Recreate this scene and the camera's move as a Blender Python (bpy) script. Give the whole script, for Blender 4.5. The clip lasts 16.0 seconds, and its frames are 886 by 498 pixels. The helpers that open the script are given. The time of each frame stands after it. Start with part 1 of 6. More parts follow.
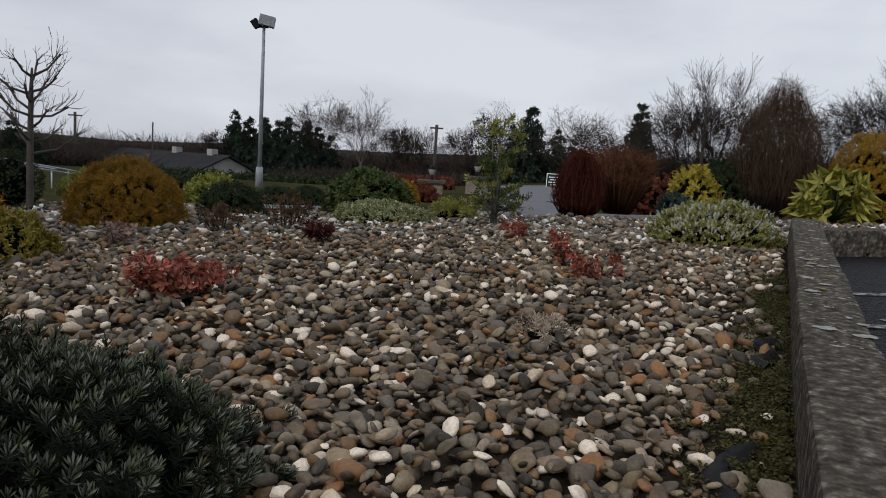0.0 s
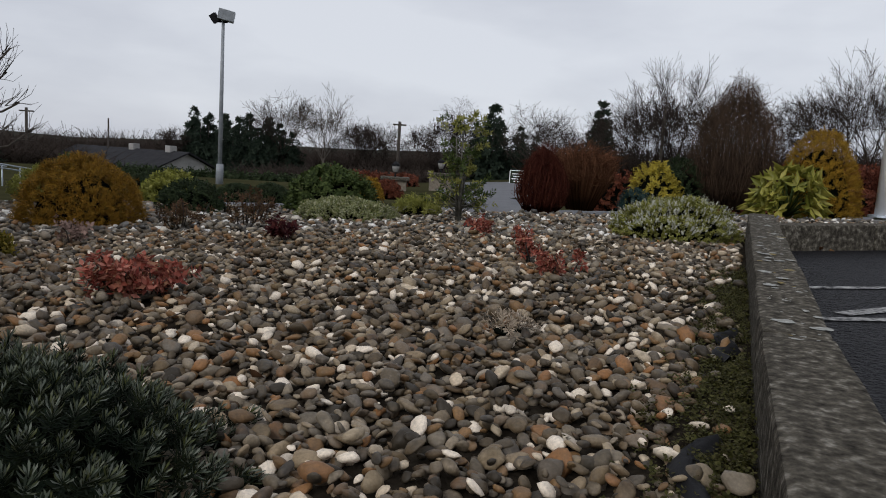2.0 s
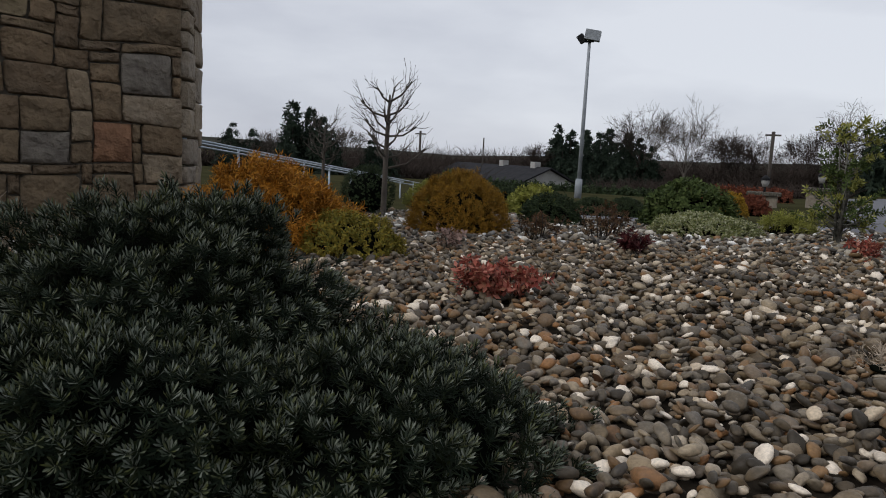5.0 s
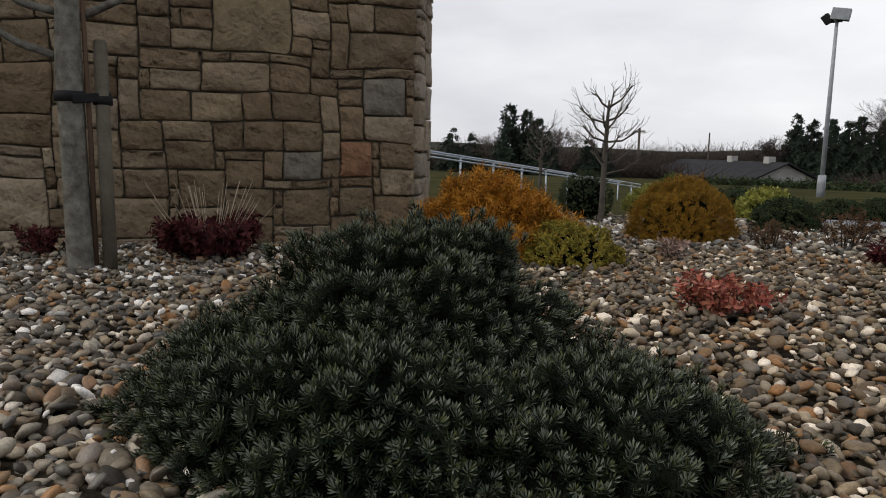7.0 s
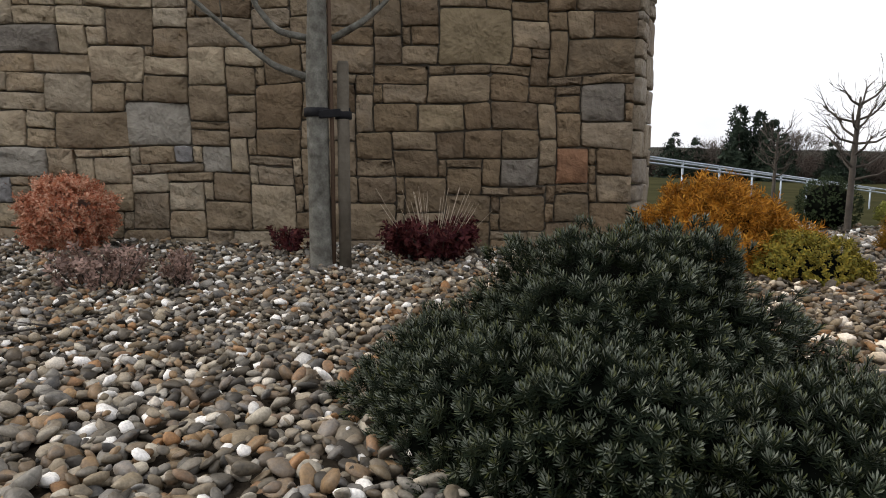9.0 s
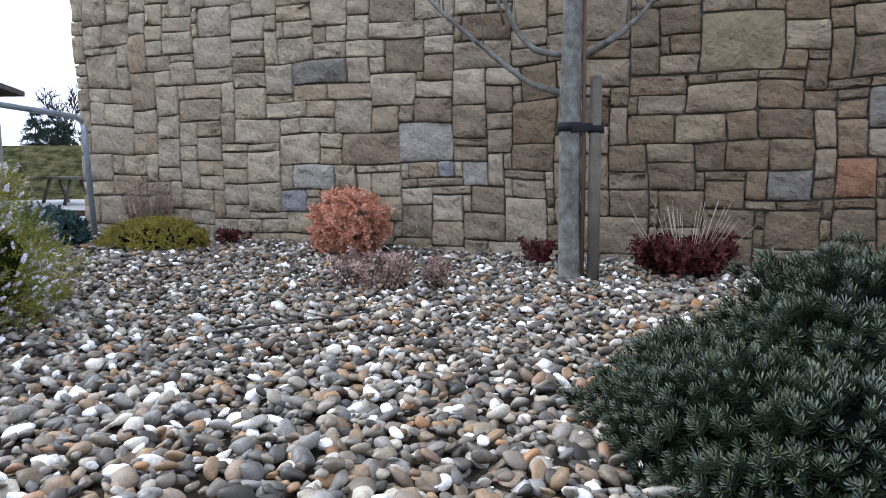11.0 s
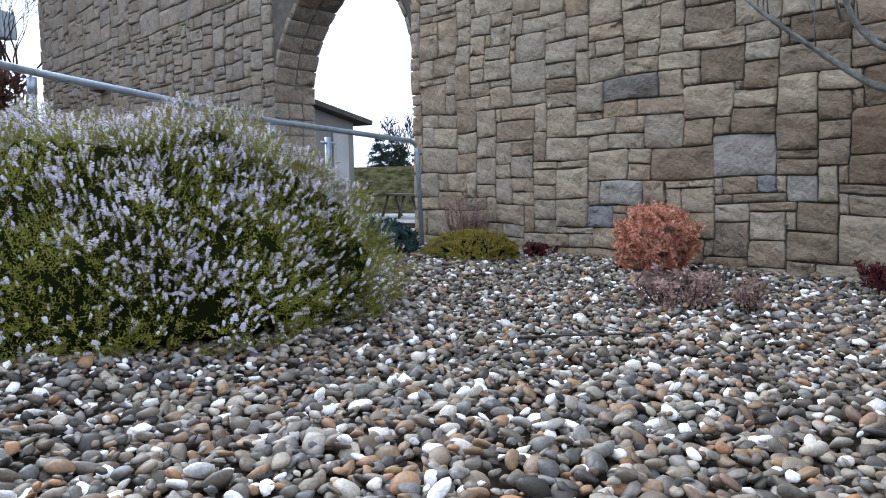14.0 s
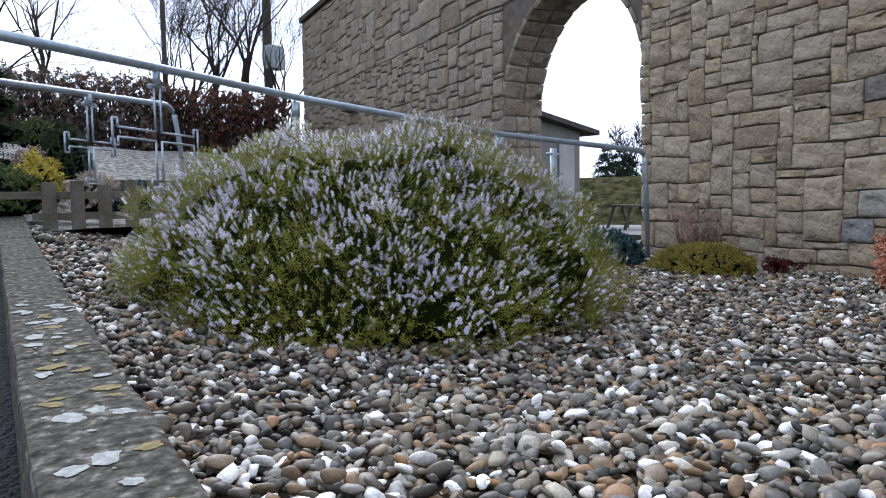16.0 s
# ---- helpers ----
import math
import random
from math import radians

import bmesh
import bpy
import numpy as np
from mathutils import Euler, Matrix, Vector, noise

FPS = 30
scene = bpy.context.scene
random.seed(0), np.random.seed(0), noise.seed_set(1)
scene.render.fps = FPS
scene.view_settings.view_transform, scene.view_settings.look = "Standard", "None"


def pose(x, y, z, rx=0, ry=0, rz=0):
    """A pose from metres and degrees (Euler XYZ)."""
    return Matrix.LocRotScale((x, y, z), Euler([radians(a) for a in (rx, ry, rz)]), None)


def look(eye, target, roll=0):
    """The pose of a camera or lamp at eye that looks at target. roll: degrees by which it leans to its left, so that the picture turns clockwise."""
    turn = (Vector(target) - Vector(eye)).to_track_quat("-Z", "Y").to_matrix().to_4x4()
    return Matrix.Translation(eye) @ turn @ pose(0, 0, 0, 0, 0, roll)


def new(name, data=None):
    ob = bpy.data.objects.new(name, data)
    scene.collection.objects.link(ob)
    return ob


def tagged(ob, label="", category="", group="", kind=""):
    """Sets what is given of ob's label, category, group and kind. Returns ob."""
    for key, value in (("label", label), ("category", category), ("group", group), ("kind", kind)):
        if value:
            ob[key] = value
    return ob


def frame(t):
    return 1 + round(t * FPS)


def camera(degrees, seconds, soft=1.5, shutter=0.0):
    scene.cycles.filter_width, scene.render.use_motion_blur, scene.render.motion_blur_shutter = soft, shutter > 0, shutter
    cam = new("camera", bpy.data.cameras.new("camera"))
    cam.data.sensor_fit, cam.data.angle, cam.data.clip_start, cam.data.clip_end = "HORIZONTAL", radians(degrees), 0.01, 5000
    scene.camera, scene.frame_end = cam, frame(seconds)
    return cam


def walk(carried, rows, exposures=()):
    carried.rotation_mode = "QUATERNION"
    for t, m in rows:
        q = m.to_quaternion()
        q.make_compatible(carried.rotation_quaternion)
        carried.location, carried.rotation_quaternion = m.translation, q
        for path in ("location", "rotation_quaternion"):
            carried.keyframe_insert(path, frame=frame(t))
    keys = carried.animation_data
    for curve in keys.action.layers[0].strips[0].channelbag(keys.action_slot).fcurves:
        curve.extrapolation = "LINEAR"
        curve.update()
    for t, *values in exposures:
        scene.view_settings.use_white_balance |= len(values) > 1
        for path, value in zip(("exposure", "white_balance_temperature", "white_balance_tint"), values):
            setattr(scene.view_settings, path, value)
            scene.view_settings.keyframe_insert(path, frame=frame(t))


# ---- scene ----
cam = camera(64.8, 16.0, soft=1.0)
# seconds, eye, yaw to the left, pitch, lean
PATH = [
    (0.0, -0.0000, -0.0001, 0.4497, -0.00, -7.02, 3.73),
    (0.5, -0.0027, 0.0038, 0.4505, -2.26, -6.98, 3.84),
    (1.0, -0.0021, 0.0094, 0.4494, -4.71, -6.91, 3.85),
    (1.5, -0.0045, 0.0119, 0.4491, -5.55, -7.12, 3.76),
    (2.0, -0.0046, 0.0065, 0.4502, -2.99, -7.09, 3.68),
    (2.5, -0.0018, -0.0027, 0.4503, -0.19, -7.16, 3.42),
    (3.0, 0.0007, -0.0055, 0.4504, 4.19, -7.46, 3.11),
    (3.5, 0.0017, -0.028, 0.4486, 8.69, -7.86, 2.95),
    (4.0, 0.0076, -0.0233, 0.4476, 14.92, -7.34, 3.07),
    (4.5, 0.0088, -0.0335, 0.4484, 20.72, -7.46, 3.10),
    (5.0, 0.0184, -0.0450, 0.4503, 25.72, -7.58, 2.95),
    (5.2, 0.0191, -0.0480, 0.4506, 27.12, -7.68, 2.95),
    (7.3, 0.0619, -0.1602, 0.5152, 44.63, -8.14, 0.81),
    (7.5, 0.0639, -0.1652, 0.5149, 45.21, -8.10, 0.71),
    (8.0, 0.0727, -0.1673, 0.5142, 50.15, -7.90, 0.47),
    (8.5, 0.0744, -0.1707, 0.5123, 55.55, -7.79, 0.35),
    (9.0, 0.0790, -0.1717, 0.5098, 60.85, -7.79, 0.16),
    (9.2, 0.0823, -0.1737, 0.5090, 62.32, -7.63, 0.24),
    (11.3, 0.1564, -0.1687, 0.5101, 83.92, -6.57, -0.63),
    (11.5, 0.1583, -0.1712, 0.5101, 85.17, -6.52, -0.68),
    (12.0, 0.1653, -0.1705, 0.5092, 89.16, -6.02, -0.76),
    (12.5, 0.1839, -0.1677, 0.5105, 92.91, -6.01, -1.00),
    (13.0, 0.1896, -0.1689, 0.5105, 96.67, -5.77, -0.98),
    (13.5, 0.1976, -0.1608, 0.5074, 101.47, -5.37, -1.03),
    (14.0, 0.2094, -0.1579, 0.5084, 106.33, -4.99, -0.94),
    (14.5, 0.2167, -0.1545, 0.5064, 110.79, -4.75, -0.98),
    (15.0, 0.2228, -0.1483, 0.5063, 115.81, -4.30, -1.00),
    (15.5, 0.2299, -0.1414, 0.5074, 120.49, -4.08, -1.17),
    (16.0, 0.2374, -0.1335, 0.5065, 124.59, -3.81, -0.92),
]


def aim(x, y, z, yaw, pitch, lean):
    a, b = radians(yaw), radians(pitch)
    return look((x, y, z), (x - math.sin(a) * math.cos(b), y + math.cos(a) * math.cos(b), z + math.sin(b)), lean)


EXPOSURES = [(0.0, -0.2, 6450, 10), (5.0, -0.14, 6450, 10), (7.3, 0.28, 6900, 10), (9.0, 0.74, 6850, 10), (11.3, 1.6, 5500, 10), (13.0, 1.55, 5500, 10), (16.0, 1.13, 5650, 10)]
walk(cam, [(r[0], aim(*r[1:])) for r in PATH], EXPOSURES)

# ---- sky and light ----
SUN_AZ, SUN_EL = radians(215), radians(38)
world = bpy.data.worlds.new("overcast")
scene.world = world
world.use_nodes = True
wn, wl = world.node_tree.nodes, world.node_tree.links
wn.clear()
w_out, w_bg = wn.new("ShaderNodeOutputWorld"), wn.new("ShaderNodeBackground")
w_sky = wn.new("ShaderNodeTexSky")
w_sky.sky_type, w_sky.sun_disc = "NISHITA", False
w_sky.sun_elevation, w_sky.sun_rotation = SUN_EL, SUN_AZ
w_tc, w_map, w_noise = wn.new("ShaderNodeTexCoord"), wn.new("ShaderNodeMapping"), wn.new("ShaderNodeTexNoise")
w_map.inputs["Scale"].default_value = (1.0, 1.0, 3.2)
w_noise.inputs["Scale"].default_value, w_noise.inputs["Detail"].default_value = 1.5, 6.0
w_ramp = wn.new("ShaderNodeValToRGB")
w_ramp.color_ramp.elements[0].position, w_ramp.color_ramp.elements[0].color = 0.36, (5.2, 5.45, 6.3, 1)
w_ramp.color_ramp.elements[1].position, w_ramp.color_ramp.elements[1].color = 0.64, (8.2, 8.5, 9.15, 1)
w_mix = wn.new("ShaderNodeMix")
w_mix.data_type = "RGBA"
w_mix.inputs["Factor"].default_value = 0.93
wl.new(w_tc.outputs["Generated"], w_map.inputs["Vector"])
wl.new(w_map.outputs["Vector"], w_noise.inputs["Vector"])
wl.new(w_noise.outputs["Fac"], w_ramp.inputs["Fac"])
wl.new(w_sky.outputs["Color"], w_mix.inputs["A"])
wl.new(w_ramp.outputs["Color"], w_mix.inputs["B"])
wl.new(w_mix.outputs["Result"], w_bg.inputs["Color"])
w_bg.inputs["Strength"].default_value = 0.1
wl.new(w_bg.outputs["Background"], w_out.inputs["Surface"])
sun = new("sun", bpy.data.lights.new("sun", "SUN"))
sun.data.energy, sun.data.angle, sun.data.color = 1.4, radians(30), (1.0, 0.97, 0.93)
sun.matrix_world = look((0, 0, 0), (-math.sin(SUN_AZ) * math.cos(SUN_EL), -math.cos(SUN_AZ) * math.cos(SUN_EL), -math.sin(SUN_EL)))


# ---- materials ----
def material(name, stops, rough=0.8, scale=8.0, detail=6.0, bump=0.3, bump_scale=None, fine=60.0, island=0.0, objrand=0.0, metal=0.0, spec=0.4, vary=0.25, bump_dist=0.01, coords="Object", trans=0.0, rugged=0.0):
    """Noise-mixed colour with a second, finer grain, optional variation by island or by object, and bump."""
    m = bpy.data.materials.new(name)
    m.use_nodes = True
    n, l = m.node_tree.nodes, m.node_tree.links
    b = n["Principled BSDF"]
    tc = n.new("ShaderNodeTexCoord")
    big = n.new("ShaderNodeTexNoise")
    big.inputs["Scale"].default_value, big.inputs["Detail"].default_value = scale, detail
    l.new(tc.outputs[coords], big.inputs["Vector"])
    ramp = n.new("ShaderNodeValToRGB")
    cr = ramp.color_ramp
    while len(cr.elements) < len(stops):
        cr.elements.new(0.5)
    for e, (p, c) in zip(cr.elements, stops):
        e.position, e.color = p, (*c, 1)
    fac = big.outputs["Fac"]
    if island or objrand:
        src = n.new("ShaderNodeNewGeometry").outputs["Random Per Island"] if island else n.new("ShaderNodeObjectInfo").outputs["Random"]
        mx = n.new("ShaderNodeMix")
        mx.inputs["Factor"].default_value = island or objrand
        l.new(fac, mx.inputs["A"])
        l.new(src, mx.inputs["B"])
        fac = mx.outputs["Result"]
    l.new(fac, ramp.inputs["Fac"])
    grain = n.new("ShaderNodeTexNoise")
    grain.inputs["Scale"].default_value, grain.inputs["Detail"].default_value = fine, 4.0
    l.new(tc.outputs[coords], grain.inputs["Vector"])
    gr = n.new("ShaderNodeMapRange")
    gr.inputs["To Min"].default_value, gr.inputs["To Max"].default_value = 1 - vary, 1 + vary
    l.new(grain.outputs["Fac"], gr.inputs["Value"])
    mul = n.new("ShaderNodeMix")
    mul.data_type, mul.blend_type = "RGBA", "MULTIPLY"
    mul.inputs["Factor"].default_value = 1.0
    l.new(ramp.outputs["Color"], mul.inputs["A"])
    l.new(gr.outputs["Result"], mul.inputs["B"])
    l.new(mul.outputs["Result"], b.inputs["Base Color"])
    b.inputs["Roughness"].default_value, b.inputs["Metallic"].default_value = rough, metal
    b.inputs["Specular IOR Level"].default_value = spec
    if bump:
        bp = n.new("ShaderNodeBump")
        bp.inputs["Strength"].default_value, bp.inputs["Distance"].default_value = bump, bump_dist
        l.new(grain.outputs["Fac"], bp.inputs["Height"])
        if rugged:
            bp2 = n.new("ShaderNodeBump")
            bp2.inputs["Strength"].default_value, bp2.inputs["Distance"].default_value = 1.0, rugged
            l.new(big.outputs["Fac"], bp2.inputs["Height"])
            l.new(bp2.outputs["Normal"], bp.inputs["Normal"])
        l.new(bp.outputs["Normal"], b.inputs["Normal"])
    if trans:
        tr = n.new("ShaderNodeBsdfTranslucent")
        l.new(mul.outputs["Result"], tr.inputs["Color"])
        ms = n.new("ShaderNodeMixShader")
        ms.inputs["Fac"].default_value = trans
        l.new(b.outputs["BSDF"], ms.inputs[1])
        l.new(tr.outputs["BSDF"], ms.inputs[2])
        l.new(ms.outputs["Shader"], n["Material Output"].inputs["Surface"])
    return m


def plain_stops(*cols):
    k = len(cols)
    return [(0.3 + 0.4 * i / max(1, k - 1), c) for i, c in enumerate(cols)]


def spread(*cols):
    k = len(cols)
    return [(0.06 + 0.88 * (i + 0.5) / k, c) for i, c in enumerate(cols)]


M_PEBBLE = material("pebble_stone", spread((0.045, 0.039, 0.031), (0.125, 0.100, 0.068), (0.085, 0.078, 0.067), (0.225, 0.180, 0.120), (0.050, 0.046, 0.040), (0.165, 0.145, 0.115), (0.110, 0.076, 0.044), (0.280, 0.245, 0.190), (0.066, 0.064, 0.061), (0.290, 0.180, 0.085), (0.135, 0.126, 0.112), (0.360, 0.300, 0.215),
                                           (0.085, 0.064, 0.042), (0.195, 0.187, 0.174), (0.250, 0.160, 0.082), (0.040, 0.038, 0.036), (0.310, 0.285, 0.240), (0.115, 0.106, 0.090), (0.340, 0.180, 0.080), (0.165, 0.128, 0.080), (0.440, 0.390, 0.305), (0.062, 0.061, 0.060), (0.230, 0.185, 0.122), (0.640, 0.580, 0.490), (0.100, 0.084, 0.060), (0.820, 0.790, 0.740)),
                    rough=0.55, scale=60, island=0.965, fine=190, bump=0.5, bump_dist=0.0018, spec=0.3, vary=0.5)
M_PEBBLE_N = material("brown_pebble", spread((0.038, 0.030, 0.020), (0.106, 0.077, 0.045), (0.071, 0.059, 0.044), (0.190, 0.137, 0.079), (0.041, 0.035, 0.026), (0.138, 0.110, 0.076), (0.093, 0.058, 0.029), (0.235, 0.187, 0.126), (0.055, 0.048, 0.041), (0.244, 0.137, 0.057), (0.114, 0.096, 0.074), (0.303, 0.229, 0.142),
                                           (0.071, 0.048, 0.028), (0.164, 0.143, 0.115), (0.210, 0.122, 0.054), (0.034, 0.029, 0.024), (0.260, 0.216, 0.158), (0.097, 0.080, 0.059), (0.287, 0.137, 0.052), (0.138, 0.098, 0.052), (0.370, 0.297, 0.202), (0.052, 0.047, 0.040), (0.194, 0.142, 0.081), (0.623, 0.512, 0.375), (0.084, 0.064, 0.040), (0.800, 0.697, 0.566)),
                    rough=0.55, scale=60, island=0.965, fine=190, bump=0.5, bump_dist=0.0018, spec=0.3, vary=0.5)
M_SOIL = material("dark_soil", plain_stops((0.016, 0.013, 0.010), (0.04, 0.033, 0.025)), rough=1.0, scale=20, fine=120, bump=0.6, spec=0.0)
M_TARMAC = material("wet_tarmac", [(0.3, (0.004, 0.004, 0.005)), (0.7, (0.02, 0.02, 0.023))], rough=0.55, scale=70, fine=55, bump=1.0, bump_dist=0.03, vary=0.9, spec=0.1)
M_ROAD = material("grey_road", plain_stops((0.075, 0.076, 0.085), (0.12, 0.122, 0.13)), rough=0.6, scale=2, fine=120, bump=0.2, spec=0.25)
M_PAINT = material("worn_white_paint", [(0.36, (0.03, 0.03, 0.032)), (0.46, (0.2, 0.2, 0.2)), (0.62, (0.38, 0.38, 0.37))], rough=0.9, scale=40, fine=150, spec=0.2)
M_CONCRETE = material("weathered_concrete", [(0.3, (0.024, 0.021, 0.017)), (0.43, (0.055, 0.049, 0.039)), (0.56, (0.095, 0.085, 0.068)), (0.68, (0.21, 0.195, 0.165))], rough=1.0, scale=42, detail=9, fine=115, bump=1.0, bump_dist=0.004, vary=0.9, spec=0.08)
M_LICHEN = material("white_lichen", plain_stops((0.20, 0.20, 0.18), (0.40, 0.40, 0.375)), rough=0.95, scale=60, fine=200, bump=0.4)
M_LICHEN_Y = material("yellow_lichen", plain_stops((0.12, 0.095, 0.04), (0.27, 0.205, 0.075)), rough=0.95, scale=60, fine=200, bump=0.4)
M_GRASS = material("winter_grass", plain_stops((0.03, 0.030, 0.015), (0.056, 0.053, 0.026)), rough=1.0, scale=0.6, fine=30, bump=0.3, spec=0.0)
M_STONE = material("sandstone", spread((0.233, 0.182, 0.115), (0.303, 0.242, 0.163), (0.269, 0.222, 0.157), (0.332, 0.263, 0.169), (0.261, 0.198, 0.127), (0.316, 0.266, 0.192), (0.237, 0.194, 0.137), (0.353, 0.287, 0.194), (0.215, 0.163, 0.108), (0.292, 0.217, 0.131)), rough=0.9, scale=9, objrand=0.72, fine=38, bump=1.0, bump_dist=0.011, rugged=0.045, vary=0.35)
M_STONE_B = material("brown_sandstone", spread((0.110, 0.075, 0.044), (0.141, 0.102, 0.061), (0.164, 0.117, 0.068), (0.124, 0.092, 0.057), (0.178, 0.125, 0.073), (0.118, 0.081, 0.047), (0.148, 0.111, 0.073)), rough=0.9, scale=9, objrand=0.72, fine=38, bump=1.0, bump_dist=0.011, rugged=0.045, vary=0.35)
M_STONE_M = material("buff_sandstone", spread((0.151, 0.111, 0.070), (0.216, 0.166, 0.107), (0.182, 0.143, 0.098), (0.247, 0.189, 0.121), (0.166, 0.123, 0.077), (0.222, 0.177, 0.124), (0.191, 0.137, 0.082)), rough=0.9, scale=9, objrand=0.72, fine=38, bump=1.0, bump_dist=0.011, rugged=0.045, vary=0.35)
M_STONE_J = material("sandstone_far", spread((0.180, 0.144, 0.100), (0.235, 0.193, 0.139), (0.209, 0.176, 0.135), (0.255, 0.207, 0.145), (0.201, 0.158, 0.109), (0.244, 0.210, 0.164), (0.184, 0.154, 0.119), (0.273, 0.228, 0.167), (0.166, 0.130, 0.093), (0.227, 0.172, 0.113)), rough=0.9, scale=9, island=0.72, fine=38, bump=1.0, bump_dist=0.011, rugged=0.045, vary=0.35)
M_STONE_RED = material("rusty_sandstone", plain_stops((0.16, 0.082, 0.045), (0.24, 0.125, 0.068)), rough=0.9, scale=9, fine=38, bump=1.0, bump_dist=0.011, rugged=0.045)
M_STONE_BLUE = material("blue_grey_stone", plain_stops((0.165, 0.158, 0.152), (0.235, 0.226, 0.215)), rough=0.9, scale=9, fine=38, bump=1.0, bump_dist=0.011, rugged=0.045)
M_STONE_YEL = material("ochre_sandstone", plain_stops((0.19, 0.145, 0.085), (0.26, 0.2, 0.125)), rough=0.9, scale=9, fine=38, bump=1.0, bump_dist=0.011, rugged=0.045)
M_STONE_PALE = material("pale_sandstone", plain_stops((0.21, 0.19, 0.155), (0.285, 0.26, 0.215)), rough=0.9, scale=9, fine=38, bump=1.0, bump_dist=0.011, rugged=0.045)
M_STONE_DARK = material("dark_sandstone", plain_stops((0.115, 0.098, 0.08), (0.17, 0.15, 0.122)), rough=0.9, scale=9, fine=38, bump=1.0, bump_dist=0.011, rugged=0.045)
M_STONE_TAN = material("tan_sandstone", plain_stops((0.156, 0.120, 0.068), (0.204, 0.158, 0.094)), rough=0.9, scale=9, fine=38, bump=1.0, bump_dist=0.011, rugged=0.045)
M_MORTAR = material("mortar", plain_stops((0.072, 0.061, 0.047), (0.135, 0.116, 0.09)), rough=0.95, scale=8, fine=120, bump=0.5)
M_GALV = material("galvanised_steel", plain_stops((0.28, 0.32, 0.37), (0.4, 0.45, 0.5)), rough=0.45, scale=20, fine=80, bump=0.05, metal=0.6, vary=0.15)
M_WHITE = material("white_painted_metal", plain_stops((0.9, 0.9, 0.92), (0.95, 0.95, 0.96)), rough=0.35, scale=6, fine=60, bump=0.03, vary=0.04, spec=0.5)
M_LAMPGREY = material("grey_lamp_metal", plain_stops((0.2, 0.22, 0.24), (0.3, 0.32, 0.34)), rough=0.5, scale=6, fine=60, bump=0.05, vary=0.15)
M_BLACK = material("black_plastic", plain_stops((0.006, 0.006, 0.007), (0.014, 0.014, 0.016)), rough=0.7, scale=20, fine=90, bump=0.2, spec=0.2)
M_BARK = material("grey_bark", plain_stops((0.06, 0.055, 0.045), (0.13, 0.125, 0.105), (0.2, 0.195, 0.17)), rough=0.9, scale=18, fine=110, bump=0.6, bump_dist=0.006, vary=0.45)
M_BARK_D = material("dark_bark", plain_stops((0.035, 0.03, 0.025), (0.075, 0.062, 0.052)), rough=0.95, scale=6, fine=40, bump=0.3)
M_BARK_M = material("brown_grey_bark", plain_stops((0.05, 0.042, 0.034), (0.1, 0.085, 0.07)), rough=0.95, scale=8, fine=50, bump=0.4)
M_TWIG_FAR = material("far_twigs", plain_stops((0.030, 0.024, 0.021), (0.068, 0.054, 0.046)), rough=1.0, scale=0.6, fine=3, bump=0, spec=0.0)
M_TWIG_PALE = material("pale_far_twigs", plain_stops((0.09, 0.078, 0.068), (0.15, 0.132, 0.115)), rough=1.0, scale=0.6, fine=3, bump=0, spec=0.0)
M_WOOD = material("weathered_timber", plain_stops((0.07, 0.058, 0.042), (0.15, 0.13, 0.1)), rough=0.9, scale=6, fine=50, bump=0.4)


def leaf_mat(name, *cols, rough=0.7, trans=0.25, island=0.7, scale=3.0, spec=0.12):
    return material(name, spread(*cols), rough=rough, scale=scale, island=island, fine=90, bump=0, vary=0.2, trans=trans, spec=spec)


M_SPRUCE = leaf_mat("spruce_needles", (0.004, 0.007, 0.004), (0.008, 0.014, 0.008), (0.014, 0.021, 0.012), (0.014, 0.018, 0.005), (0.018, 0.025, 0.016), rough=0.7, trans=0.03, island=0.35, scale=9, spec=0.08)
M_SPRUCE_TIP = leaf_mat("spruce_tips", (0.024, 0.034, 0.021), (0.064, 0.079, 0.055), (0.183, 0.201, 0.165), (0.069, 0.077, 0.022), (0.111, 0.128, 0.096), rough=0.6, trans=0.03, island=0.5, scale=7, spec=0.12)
# near-black core colour: the shade between leaves and needles put into a material
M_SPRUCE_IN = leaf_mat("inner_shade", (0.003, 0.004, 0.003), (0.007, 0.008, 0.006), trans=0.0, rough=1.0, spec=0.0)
M_HEATH = leaf_mat("heath_green", (0.065, 0.077, 0.012), (0.156, 0.165, 0.024), (0.273, 0.271, 0.043), (0.195, 0.178, 0.031), (0.429, 0.396, 0.102), scale=4, island=0.5)
# dark olive core colour, painting in the shade deep between the heath sprays
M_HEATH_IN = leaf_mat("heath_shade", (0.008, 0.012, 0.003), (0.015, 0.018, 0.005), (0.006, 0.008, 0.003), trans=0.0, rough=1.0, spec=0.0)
M_HEATH_F = leaf_mat("heath_flower", (0.403, 0.339, 0.571), (0.543, 0.481, 0.673), (0.685, 0.629, 0.734), (0.766, 0.727, 0.714), (0.644, 0.629, 0.490), trans=0.3, scale=3.0, island=0.45)
M_CREAM_F = leaf_mat("cream_flower", (0.468, 0.468, 0.383), (0.578, 0.578, 0.510), trans=0.3)
M_ORANGE = leaf_mat("orange_cypress", (0.2, 0.075, 0.008), (0.4, 0.165, 0.018), (0.56, 0.27, 0.04), (0.12, 0.055, 0.01), (0.46, 0.19, 0.02))
M_OLIVE = leaf_mat("bronze_cypress", (0.14, 0.08, 0.01), (0.26, 0.14, 0.016), (0.38, 0.2, 0.024), (0.08, 0.062, 0.012), (0.32, 0.15, 0.018))
